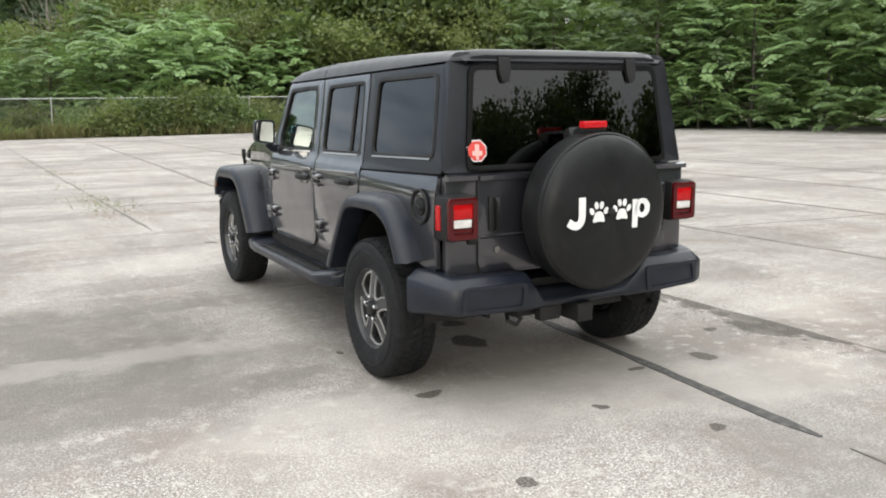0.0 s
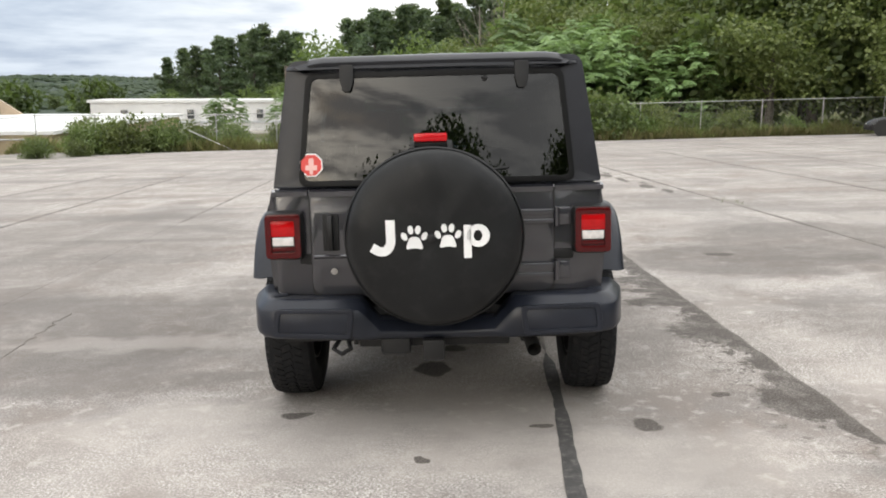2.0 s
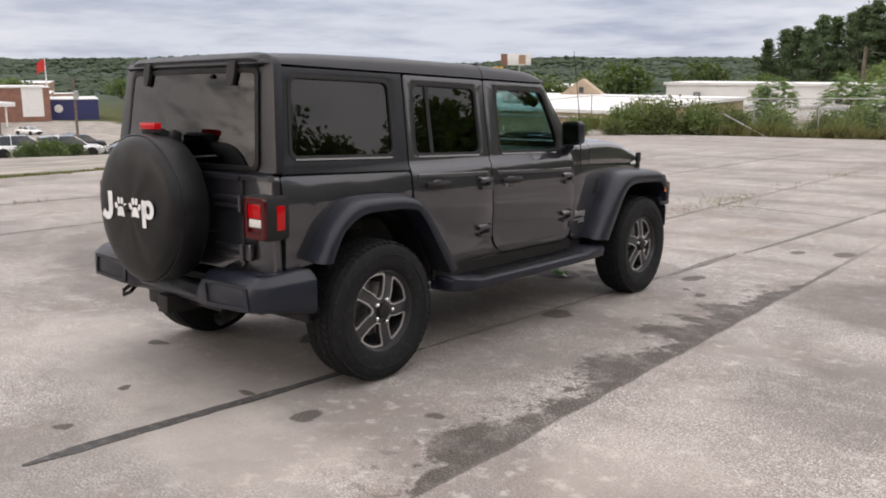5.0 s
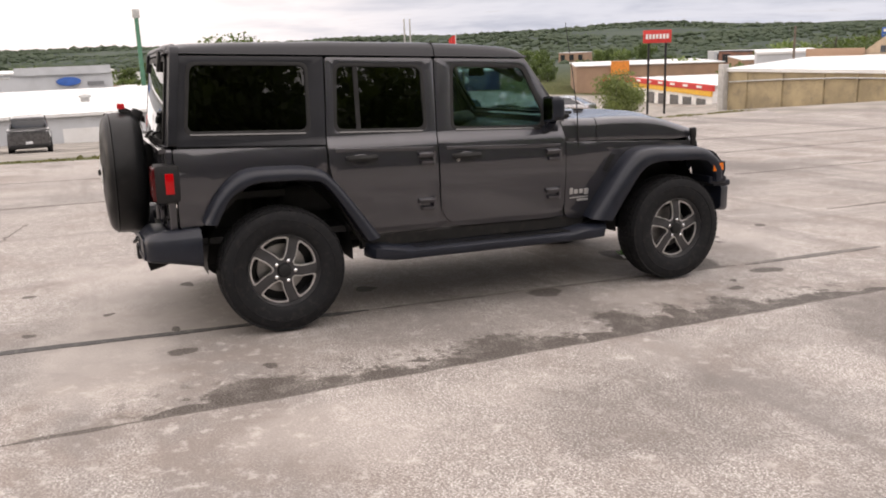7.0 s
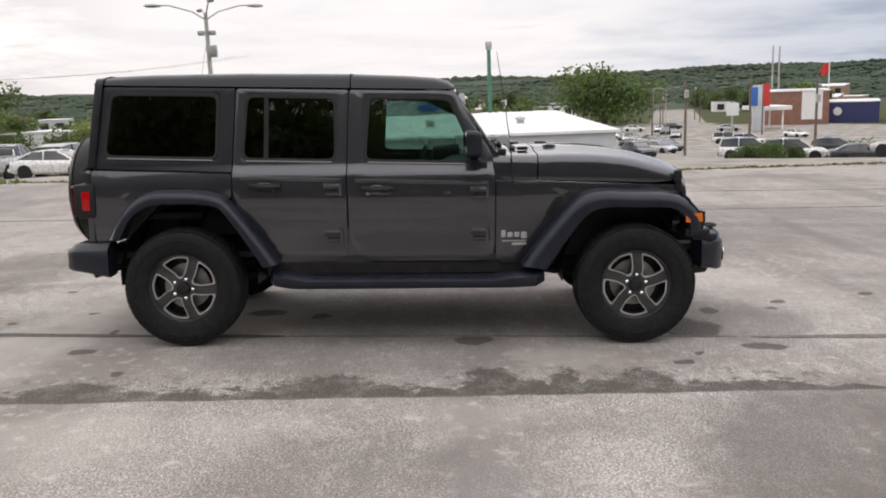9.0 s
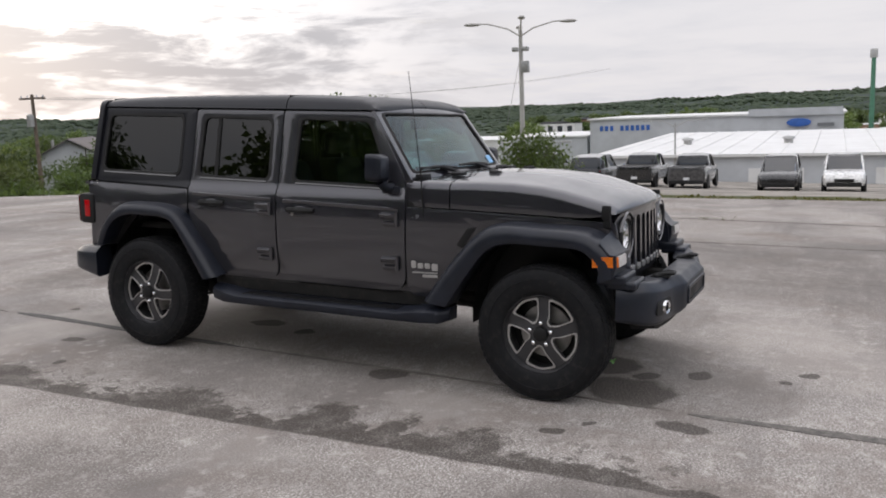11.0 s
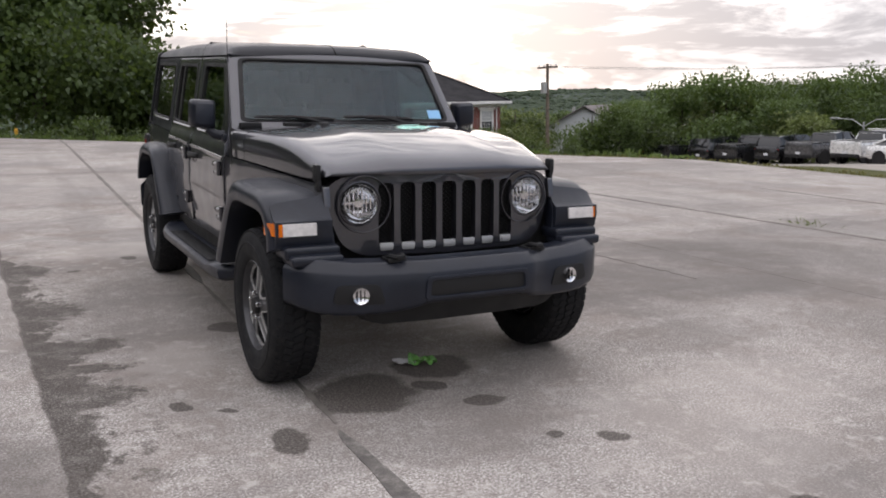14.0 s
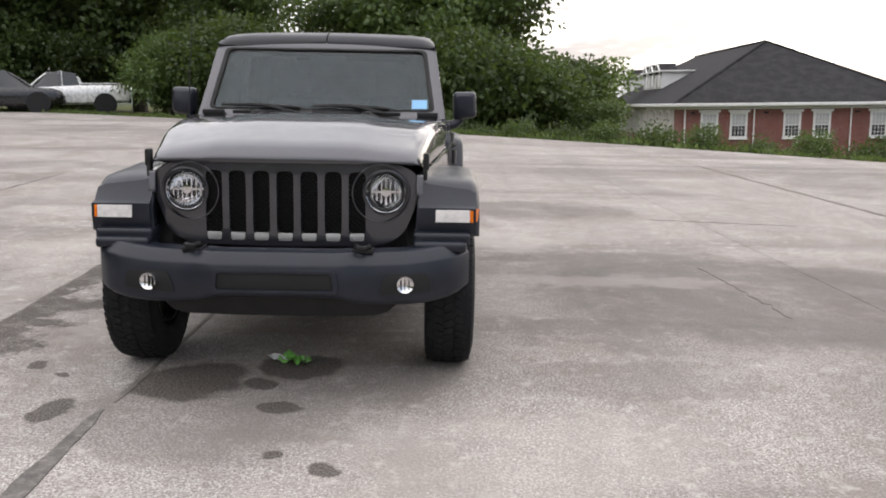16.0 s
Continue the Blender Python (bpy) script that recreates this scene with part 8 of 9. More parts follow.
PALE_WALL = plain("pale_grey_panels", (0.48, 0.50, 0.52), 0.7, scale=0.6, vary=0.08)
TAN_WALL = plain("weathered_tan_stucco", (0.36, 0.29, 0.18), 0.9, scale=0.7, vary=0.22, fine=0.1, dirt=((0.16, 0.14, 0.11), 0.6))
TAN_STORE = plain("tan_store_wall", (0.34, 0.22, 0.15), 0.85, scale=0.3, vary=0.12)
RED_PAINT = plain("red_store_paint", (0.55, 0.035, 0.03), 0.6, scale=2)
YELLOW_PAINT = plain("yellow_store_paint", (0.75, 0.42, 0.05), 0.6, scale=2)
ORANGE_PAINT = plain("orange_sign_paint", (0.75, 0.25, 0.04), 0.6, scale=2)
NAVY_PAINT = plain("navy_store_paint", (0.03, 0.035, 0.12), 0.6, scale=2)
BLUE_SIGN = plain("blue_sign_paint", (0.03, 0.12, 0.42), 0.5, scale=2)
GREEN_STEEL = plain("green_painted_steel", (0.05, 0.16, 0.10), 0.6, scale=4)
CONCRETE_POLE = plain("pale_concrete_pole", (0.42, 0.41, 0.39), 0.8, scale=3, vary=0.12)
WOOD_POLE = plain("weathered_wood_pole", (0.14, 0.11, 0.085), 0.9, scale=4, vary=0.3)
PANE = plain("dark_window_pane", (0.03, 0.035, 0.04), 0.08, vary=0.1, coat=1.0)
BLIND = plain("pale_window_blind", (0.45, 0.46, 0.46), 0.6, scale=3)


def hull(points, faces):
    bm = bmesh.new()
    vs = [bm.verts.new(p) for p in points]
    for f in faces:
        bm.faces.new([vs[i] for i in f])
    return bm


def office():
    """The brick office with a hipped roof; x runs along its front eave, y goes in, z is over the eave."""
    w, d, base, ridge, e = 16.4, 36.0, -3.0, 4.42, 0.55
    o = thing("brick_office_building", "red brick office with white windows and a charcoal hipped roof", "building")
    o.matrix_basis = Matrix(((-0.999, -0.038, 0, -15.54), (0.038, -0.999, 0, -46.76), (0, 0, 1, 1.16), (0, 0, 0, 1)))
    part("wall", hull([(e, e, base - 2), (w - e, e, base - 2), (w - e, d - e, base - 2), (e, d - e, base - 2), (e, e, 0), (w - e, e, 0), (w - e, d - e, 0), (e, d - e, 0)], [(0, 1, 5, 4), (1, 2, 6, 5), (2, 3, 7, 6), (3, 0, 4, 7), (4, 5, 6, 7)]), RED_BRICK, o)
    roof = hull([(0, 0, 0.12), (w, 0, 0.12), (w, d, 0.12), (0, d, 0.12), (w / 2, 8.2, ridge), (w / 2, d - 8.2, ridge), (0, 0, 0.0), (w, 0, 0.0), (w, d, 0.0), (0, d, 0.0)],
                [(0, 1, 4), (1, 2, 5, 4), (2, 3, 5), (3, 0, 4, 5), (0, 6, 7, 1), (1, 7, 8, 2), (2, 8, 9, 3), (3, 9, 6, 0), (6, 9, 8, 7)])
    part("roof", roof, SHINGLE, o)
    part("hip_cap", rod([(0, 0, 0.14), (w / 2, 8.2, ridge + 0.03)], 0.09, 6), SHINGLE, o)
    part("hip_cap", rod([(w, 0, 0.14), (w / 2, 8.2, ridge + 0.03)], 0.09, 6), SHINGLE, o)
    part("ridge_cap", rod([(w / 2, 8.2, ridge + 0.03), (w / 2, d - 8.2, ridge + 0.03)], 0.09, 6), SHINGLE, o)
    for at, size in (((w / 2, -0.06, 0.03), (w + 0.2, 0.14, 0.19)), ((-0.06, d / 2, 0.03), (0.14, d, 0.19)), ((w + 0.06, d / 2, 0.03), (0.14, d, 0.19))):
        part("gutter", soften(box(size, at), 0.02), WHITE_TRIM, o)
    part("soffit", box((w - 0.06, e + 0.1, 0.05), (w / 2, e / 2, -0.035), 0), WHITE_TRIM, o)
    part("soffit", box((e + 0.1, d - 0.1, 0.05), (e / 2, d / 2, -0.037), 0), WHITE_TRIM, o)
    part("frieze", box((w - 2 * e + 0.04, 0.06, 0.20), (w / 2, e - 0.035, -0.16), 0.01), WHITE_TRIM, o)
    part("frieze", box((0.06, d - 2 * e, 0.20), (e - 0.035, d / 2, -0.16), 0.01), WHITE_TRIM, o)

    def window(x, y, turn, width=1.10, tall=1.70, zc=-1.27):
        win = new("window")
        win.parent = o
        win.matrix_basis = pose(x, y, zc, 0, 0, turn)
        part("pane", box((width - 0.16, 0.02, tall - 0.2), (0, 0.0, 0), 0), PANE, win)
        part("blind", box((width - 0.2, 0.012, (tall - 0.2) * 0.52), (0, -0.018, (tall - 0.2) * 0.22), 0), BLIND, win)
        casing = flat([(-width / 2, -tall / 2), (-width / 2, tall / 2), (width / 2, tall / 2), (width / 2, -tall / 2)], [[(-width / 2 + 0.13, -tall / 2 + 0.15), (-width / 2 + 0.13, tall / 2 - 0.15), (width / 2 - 0.13, tall / 2 - 0.15), (width / 2 - 0.13, -tall / 2 + 0.15)]], (), 0.08, lambda u, v: ((u, -0.08, v), (0, 1, 0)), 0.008)
        part("casing", casing, WHITE_TRIM, win)
        part("head", soften(box((width + 0.26, 0.16, 0.15), (0, -0.06, tall / 2 + 0.04)), 0.02), WHITE_TRIM, win)
        part("sill", soften(box((width + 0.10, 0.14, 0.07), (0, -0.07, -tall / 2 - 0.02)), 0.015), WHITE_TRIM, win)
        for k in (-1, 0, 1):
            part("glazing_bar", box((0.018, 0.03, tall - 0.28), (k * (width - 0.28) / 4, -0.035, 0), 0), WHITE_TRIM, win)
        for k in (-2, -1, 0, 1, 2):
            part("glazing_bar", box((width - 0.26, 0.03, 0.018 if k else 0.045), (0, -0.035, k * (tall - 0.28) / 6), 0), WHITE_TRIM, win)

    for x in (2.36, 4.20, 7.55, 9.41, 12.95, 14.70):
        window(x, e - 0.01, 0)
    for x in (0.80, 5.15, 11.2, 15.5):
        part("downpipe", rod([(x, e - 0.08, -0.1), (x, e - 0.08, base)], 0.05, 8), WHITE_TRIM, o)
    for x in (1.3, 5.9, 11.6):
        part("wall_lamp", soften(box((0.28, 0.14, 0.12), (x, e - 0.07, -0.48)), 0.02), BLACK, o)
    # the long side: tall narrow windows between white posts
    for k in range(11):
        window(e - 0.01, 3.4 + k * 2.15, 270, 0.95, 1.75)
        part("pilaster", soften(box((0.12, 0.20, 2.5), (e - 0.05, 2.35 + k * 2.15, -1.50)), 0.01), WHITE_TRIM, o)
    # long flat-topped dormers, each with three gabled windows
    slope = (ridge - 0.12) / (w / 2)
    for y0, y1 in ((14.3, 21.6), (27.0, 33.0)):
        x0, top = 2.3, 2.62
        z0, xb = 0.12 + x0 * slope, (2.62 - 0.12) / slope
        dormer = new("dormer")
        dormer.parent = o
        part("dormer_box", hull([(x0, y0, z0), (x0, y1, z0), (x0, y1, top), (x0, y0, top), (xb, y0, top), (xb, y1, top)], [(0, 1, 2, 3), (3, 2, 5, 4), (0, 3, 4), (1, 5, 2), (0, 4, 5, 1)]), WHITE_METAL, dormer)
        part("dormer_roof", soften(box((xb - x0 + 0.35, y1 - y0 + 0.5, 0.12), ((x0 + xb) / 2 - 0.15, (y0 + y1) / 2, top + 0.05)), 0.02), WHITE_TRIM, dormer)
        for k in (0.5, 1.5, 2.5):
            yc = y0 + (y1 - y0) * k / 3
            part("dormer_pane", soften(box((0.06, 1.0, 1.05), (x0 - 0.03, yc, z0 + 0.68)), 0.02), PANE, dormer)
            part("gable", soften(hull([(x0 - 0.18, yc - 0.95, top - 0.15), (x0 - 0.18, yc + 0.95, top - 0.15), (x0 - 0.18, yc, top + 0.68), (x0 + 1.3, yc - 0.95, top - 0.15), (x0 + 1.3, yc + 0.95, top - 0.15), (x0 + 1.3, yc, top + 0.68)], [(0, 1, 2), (5, 4, 3), (0, 2, 5, 3), (2, 1, 4, 5), (0, 3, 4, 1)]), 0.02), SHINGLE, dormer)
            for sg in (-1, 1):
                part("gable_board", soften(hull([(x0 - 0.22, yc + sg * 1.0, top - 0.22), (x0 - 0.22, yc, top + 0.62), (x0 - 0.22, yc, top + 0.78), (x0 - 0.22, yc + sg * 1.0, top - 0.05), (x0 - 0.12, yc + sg * 1.0, top - 0.22), (x0 - 0.12, yc, top + 0.62), (x0 - 0.12, yc, top + 0.78), (x0 - 0.12, yc + sg * 1.0, top - 0.05)], [(0, 1, 2, 3), (7, 6, 5, 4), (0, 4, 5, 1), (1, 5, 6, 2), (2, 6, 7, 3), (3, 7, 4, 0)]), 0.005), WHITE_TRIM, dormer)
                part("dormer_post", soften(box((0.10, 0.18, top - z0), (x0 - 0.05, yc + sg * 0.62, (top + z0) / 2)), 0.01), WHITE_TRIM, dormer)
    # white gabled porch at the far end of the long side
    porch = new("porch")
    porch.parent = o
    part("porch_roof", hull([(-2.6, 27.6, 0.25), (-2.6, 32.4, 0.25), (-2.6, 30.0, 2.3), (3.6, 27.6, 0.25), (3.6, 32.4, 0.25), (3.6, 30.0, 2.3)], [(0, 1, 2), (5, 4, 3), (0, 2, 5, 3), (2, 1, 4, 5), (0, 3, 4, 1)]), WHITE_TRIM, porch)
    for y in (27.9, 32.1):
        part("porch_post", rod([(-2.3, y, base - 1), (-2.3, y, 0.3)], 0.16, 10), WHITE_TRIM, porch)


office()


def shed(name, label, corners, z0, z1, mat, roof_mat, rise=0.0, category="building"):
    """A long low building on four plan corners; the roof's far edge may rise."""
    b = thing(name, label, category)
    n = len(corners)
    part("wall", hull([(x, y, z0) for x, y in corners] + [(x, y, z1 + (rise if i in (2, 3) else 0)) for i, (x, y) in enumerate(corners)], [(i, (i + 1) % n, n + (i + 1) % n, n + i) for i in range(n)]), mat, b)
    cx, cy = sum(p[0] for p in corners) / n, sum(p[1] for p in corners) / n
    grow = [(cx + (x - cx) * 1.02, cy + (y - cy) * 1.02) for x, y in corners]
    tops = [(x, y, z1 + (rise if i in (2, 3) else 0)) for i, (x, y) in enumerate(grow)]
    part("roof", hull([(x, y, z - 0.02) for x, y, z in tops] + [(x, y, z + 0.18) for x, y, z in tops], [(0, 1, 2, 3), (7, 6, 5, 4)] + [(i, (i + 1) % 4, 4 + (i + 1) % 4, 4 + i) for i in range(4)]), roof_mat, b)
    return b


def wall_band(owner, a, b, z0, z1, out, mat, name):
    """A shallow band on the wall between plan points a and b."""
    d = (Vector(b) - Vector(a)).normalized()
    nrm = Vector((d.y, -d.x)) * out
    p = [Vector(a), Vector(b), Vector(b) + nrm, Vector(a) + nrm]
    bm = hull([(v.x, v.y, z0) for v in p] + [(v.x, v.y, z1) for v in p], [(0, 1, 5, 4), (1, 2, 6, 5), (2, 3, 7, 6), (3, 0, 4, 7), (0, 3, 2, 1), (4, 5, 6, 7)])
    return part(name, bm, mat, owner)


def between(a, b, t):
    return (a[0] + (b[0] - a[0]) * t, a[1] + (b[1] - a[1]) * t)


# white-roofed workshop below the lot to the west
workshop = shed("white_roofed_workshop", "long low workshop with a white metal roof", [(-58, -12), (-58, 15), (-92, 15), (-92, -12)], -6.5, -2.15, PALE_WALL, WHITE_METAL, 0.45)
for k in range(13):
    y = -11.2 + k * 2.05
    part("roof_rib", hull([(-57.7, y - 0.05, -1.98), (-57.7, y + 0.05, -1.98), (-92.2, y + 0.05, -1.51), (-92.2, y - 0.05, -1.51), (-57.7, y, -1.90), (-92.2, y, -1.43)], [(0, 1, 4), (1, 2, 5, 4), (2, 3, 5), (3, 0, 4, 5)]), WHITE_METAL, workshop)
for y in (-7, 1, 9):
    part("roof_vent", lathe([(0, 0.35), (0.35, 0.35), (0.40, 0.5), (0.55, 0.45), (0.65, 0.0)], "z", 12), GALV, workshop).location = (-70, y, -1.85)
for k in range(3):
    wall_band(workshop, (-57.98, -9 + k * 8.0), (-57.98, -5.4 + k * 8.0), -5.9, -3.0, 0.06, WHITE_METAL, "roller_door")
showroom = shed("grey_showroom", "pale grey car showroom with a blue oval on its wall", [(-104, -24.4), (-104, 5.4), (-128, 5.4), (-128, -24.4)], -9.5, 0.0, PALE_WALL, WHITE_METAL)
for k in range(10):
    if k != 3:
        wall_band(showroom, (-103.95, -23.1 + k * 0.66), (-103.95, -22.68 + k * 0.66), -1.45, -0.80, -0.12, BLUE_SIGN, "sign_bar")
for k in range(4):
    wall_band(showroom, (-103.95, -14.5 + k * 3.6), (-103.95, -11.6 + k * 3.6), -5.6, -2.6, -0.08, PANE, "showroom_window")
low_wing = shed("low_workshop_wing", "low white workshop wing with a flat roof", [(-104.5, -37), (-104.5, -24.8), (-124, -24.8), (-124, -37)], -9.5, -2.1, PALE_WALL, WHITE_METAL)
wall_band(showroom, (-103.9, -5), (-103.9, 5.3), -0.2, 0.7, 0.2, PALE_WALL, "parapet")
oval_sign = flat(oval(0, 0, 1.35, 0.5), (), (), 0.12, lambda u, v: ((-103.65, 0.6 + u, -1.0 + v), (-1, 0, 0)), 0.02)
part("oval_sign", oval_sign, BLUE_SIGN, showroom, "dark blue oval sign")
wall_band(showroom, (-103.9, 2.6), (-103.9, 4.4), -1.5, -1.1, 0.1, plain("grey_lettering_bar", (0.18, 0.19, 0.2), 0.6), "sign_bar")

# tan building at the north-west edge
tan_a, tan_b = (-39.2, 39.2), (-21.0, 41.2)
tan = shed("tan_stucco_building", "weathered tan stucco building with a white flat roof", [tan_a, tan_b, (-18.5, 55.5), (-42.0, 52.0)], -5.5, -0.66, TAN_WALL, WHITE_METAL, 0.55)
for t in (0.09, 0.24, 0.40, 0.52, 0.64, 0.80, 0.93):
    a = between(tan_a, tan_b, t)
    part("wall_rib", soften(box((0.12, 0.12, 3.6), (a[0], a[1] - 0.04, -2.55)), 0.02), TAN_WALL, tan)
part("pipe_run", rod([(-38.9, 39.12, -1.35), (-35.0, 39.56, -1.12), (-30.5, 40.05, -0.95), (-21.2, 41.07, -0.92)], 0.05, 6), GALV, tan)
part("corner_pier", soften(box((0.5, 0.45, 4.4), (-39.35, 39.0, -2.4)), 0.03), CONCRETE_POLE, tan)
GABLE = plain("tan_gable_boards", (0.40, 0.31, 0.22), 0.85, scale=2, vary=0.12)
for x, y in ((-37.3, 51.2), (-29.9, 53.0)):
    d, back = Vector((0.90, 0.43)), Vector((-0.43, 0.90)) * 3.0
    g = [(x - 2.0 * d.x, y - 2.0 * d.y, -0.3), (x + 2.0 * d.x, y + 2.0 * d.y, -0.3), (x, y, 1.18)]
    part("gable", hull(g + [(v[0] + back.x, v[1] + back.y, v[2]) for v in g], [(0, 1, 2), (3, 5, 4), (0, 2, 5, 3), (1, 4, 5, 2), (0, 3, 4, 1)]), GABLE, tan)
    part("gable_vent", box((0.34, 0.08, 0.46), (x + 0.02, y - 0.05, 0.36), 0.01, (0, 0, 25)), PANE, tan)
part("roof_unit", soften(box((1.3, 1.0, 0.9), (-29.3, 43.6, 0.02)), 0.03), GALV, tan)
part("vent_pipe", rod([(-27.2, 41.9, -0.5), (-27.2, 41.9, 0.45)], 0.18, 10), BLACK, tan)
part("roof_parapet", soften(box((4.0, 0.4, 0.7), (-40.0, 49.6, 0.12), 0.0, (0, 0, 20)), 0.03), TAN_STORE, tan)

grey_store = shed("grey_store", "grey flat-roofed store in the valley", [(-60.5, 62.0), (-58.5, 68.5), (-69.5, 78.5), (-72.5, 73.0)], -10.0, -0.35, PALE_WALL, WHITE_METAL)
white_store = shed("white_block_building", "white block building behind the fence", [(-27, 60.5), (-7.5, 66), (-10, 78), (-30, 72)], -3.0, 0.75, WHITE_METAL, WHITE_METAL)
for t in (0.12, 0.36, 0.62, 0.86):
    a = between((-27, 60.5), (-7.5, 66), t)
    part("wall_vent", soften(box((0.5, 0.2, 0.7), (a[0], a[1] - 0.1, -0.15)), 0.02), PANE, white_store)
wall_band(white_store, (-27, 60.45), (-7.5, 65.95), -0.85, -0.72, 0.12, PALE_WALL, "ledge")

# shops in the valley
shop_a, shop_b = (-135.1, 102.0), (-100.9, 92.0)
shop = shed("tyre_shop", "white tyre shop with a red and yellow band over its bays", [shop_a, shop_b, (-96.0, 108.0), (-130.0, 118.0)], -13.5, -6.2, WHITE_TRIM, WHITE_METAL)
wall_band(shop, between(shop_a, shop_b, -0.02), between(shop_a, shop_b, 1.02), -6.95, -6.0, 0.4, RED_PAINT, "red_band")
part("red_awning", soften(box((8.0, 5.0, 1.1), (-140.5, 102.6, -6.6), 0.0, (0, 0, -16)), 0.1), RED_PAINT, shop)
wall_band(shop, shop_a, shop_b, -7.8, -6.95, 0.25, YELLOW_PAINT, "yellow_band")
for k in range(6):
    wall_band(shop, between(shop_a, shop_b, 0.06 + k * 0.155), between(shop_a, shop_b, 0.155 + k * 0.155), -10.6, -8.3, 0.12, PANE, "bay_door")
    wall_band(shop, between(shop_a, shop_b, 0.08 + k * 0.155), between(shop_a, shop_b, 0.135 + k * 0.155), -6.65, -6.25, 0.46, WHITE_TRIM, "sign_bar")
mall = shed("brick_store", "long tan brick store far in the valley", [(-162, 106), (-146, 134), (-175, 150), (-190, 122)], -12.0, -4.4, TAN_STORE, WHITE_METAL)
wall_band(mall, (-158, 112.5), (-156, 116), -6.4, -3.4, 0.4, ORANGE_PAINT, "orange_sign")
for k in range(7):
    wall_band(mall, between((-162, 106), (-146, 134), 0.30 + k * 0.09), between((-162, 106), (-146, 134), 0.36 + k * 0.09), -9.6, -7.0, 0.2, PANE, "shop_window")
navy = shed("navy_store", "navy blue store with a white canopy", [(-189, 87.1), (-184.0, 98.3), (-200, 106), (-205, 95)], -11.5, -5.2, NAVY_PAINT, WHITE_METAL)
part("round_sign", flat(oval(0, 0, 0.9, 0.9), (), (), 0.1, lambda u, v: ((-187.2 + u * 0.4, 90.5 + u * 0.92, -7.2 + v), (-0.92, 0.4, 0)), 0.01), WHITE_TRIM, navy)
white_front = shed("white_fronted_store", "white and red brick store by the road", [(-187.4, 74), (-183.0, 86.8), (-204, 95), (-209, 82)], -11.5, -2.4, BRICK_STORE, WHITE_METAL)
wall_band(white_front, (-186.6, 76.5), (-183.4, 85.5), -8.6, -2.0, -0.4, WHITE_TRIM, "white_front")
canopy = thing("filling_station_canopy", "white flat canopy on posts", "canopy")
part("canopy_roof", soften(box((9, 7, 0.8), (-172, 69, -5.2)), 0.05), WHITE_METAL, canopy)
for dx, dy in ((-5, -2), (5, -2), (-5, 2), (5, 2)):
    part("canopy_post", rod([(-172 + dx * 0.7, 69 + dy, -9.6), (-172 + dx * 0.7, 69 + dy, -5.5)], 0.2, 8), WHITE_TRIM, canopy)
low_store = shed("far_low_building", "pale low building on the far slope", [(-131, -64), (-128, -46), (-145, -44), (-148, -62)], -9.0, -3.2, WHITE_METAL, WHITE_METAL)

def far_town():
    """Low shops, stores and houses spread over the valley, each with a band of windows."""
    r3 = random.Random(21)
    looks = ((PALE_WALL, WHITE_METAL, "pale low store in the valley"), (TAN_STORE, WHITE_METAL, "tan low store in the valley"), (WHITE_TRIM, SHINGLE, "white house in the valley"), (BRICK_STORE, SHINGLE, "brick building in the valley"))
    for k in range(44):
        a, r = radians(r3.uniform(118, 214)), r3.uniform(215, 430)
        x, y = r * math.cos(a), r * math.sin(a)
        w, d, h = r3.uniform(7, 22), r3.uniform(7, 12), r3.uniform(3.0, 5.0)
        mat, top, label = looks[r3.randrange(4)]
        if abs((x + 60) * 0.235 + (y - 21) * 0.972) < 20:
            continue
        turn = Matrix.Rotation(a + r3.uniform(-0.5, 0.5), 2)
        pts = [tuple(Vector((x, y)) + turn @ Vector(v)) for v in ((-d / 2, w / 2), (-d / 2, -w / 2), (d / 2, -w / 2), (d / 2, w / 2))]
        z = ground_height(x, y)
        b = shed("valley_building", label, pts, z - 2, z + h, mat, top, r3.choice((0.0, 0.0, 0.8)))
        b["group"] = "buildings in the valley"
        for i in range(int(w / 4)):
            t0 = (i + 0.25) / int(w / 4)
            wall_band(b, between(pts[0], pts[1], t0), between(pts[0], pts[1], t0 + 0.5 / int(w / 4)), z + 0.8, z + h - 0.9, 0.1, PANE, "window")


far_town()

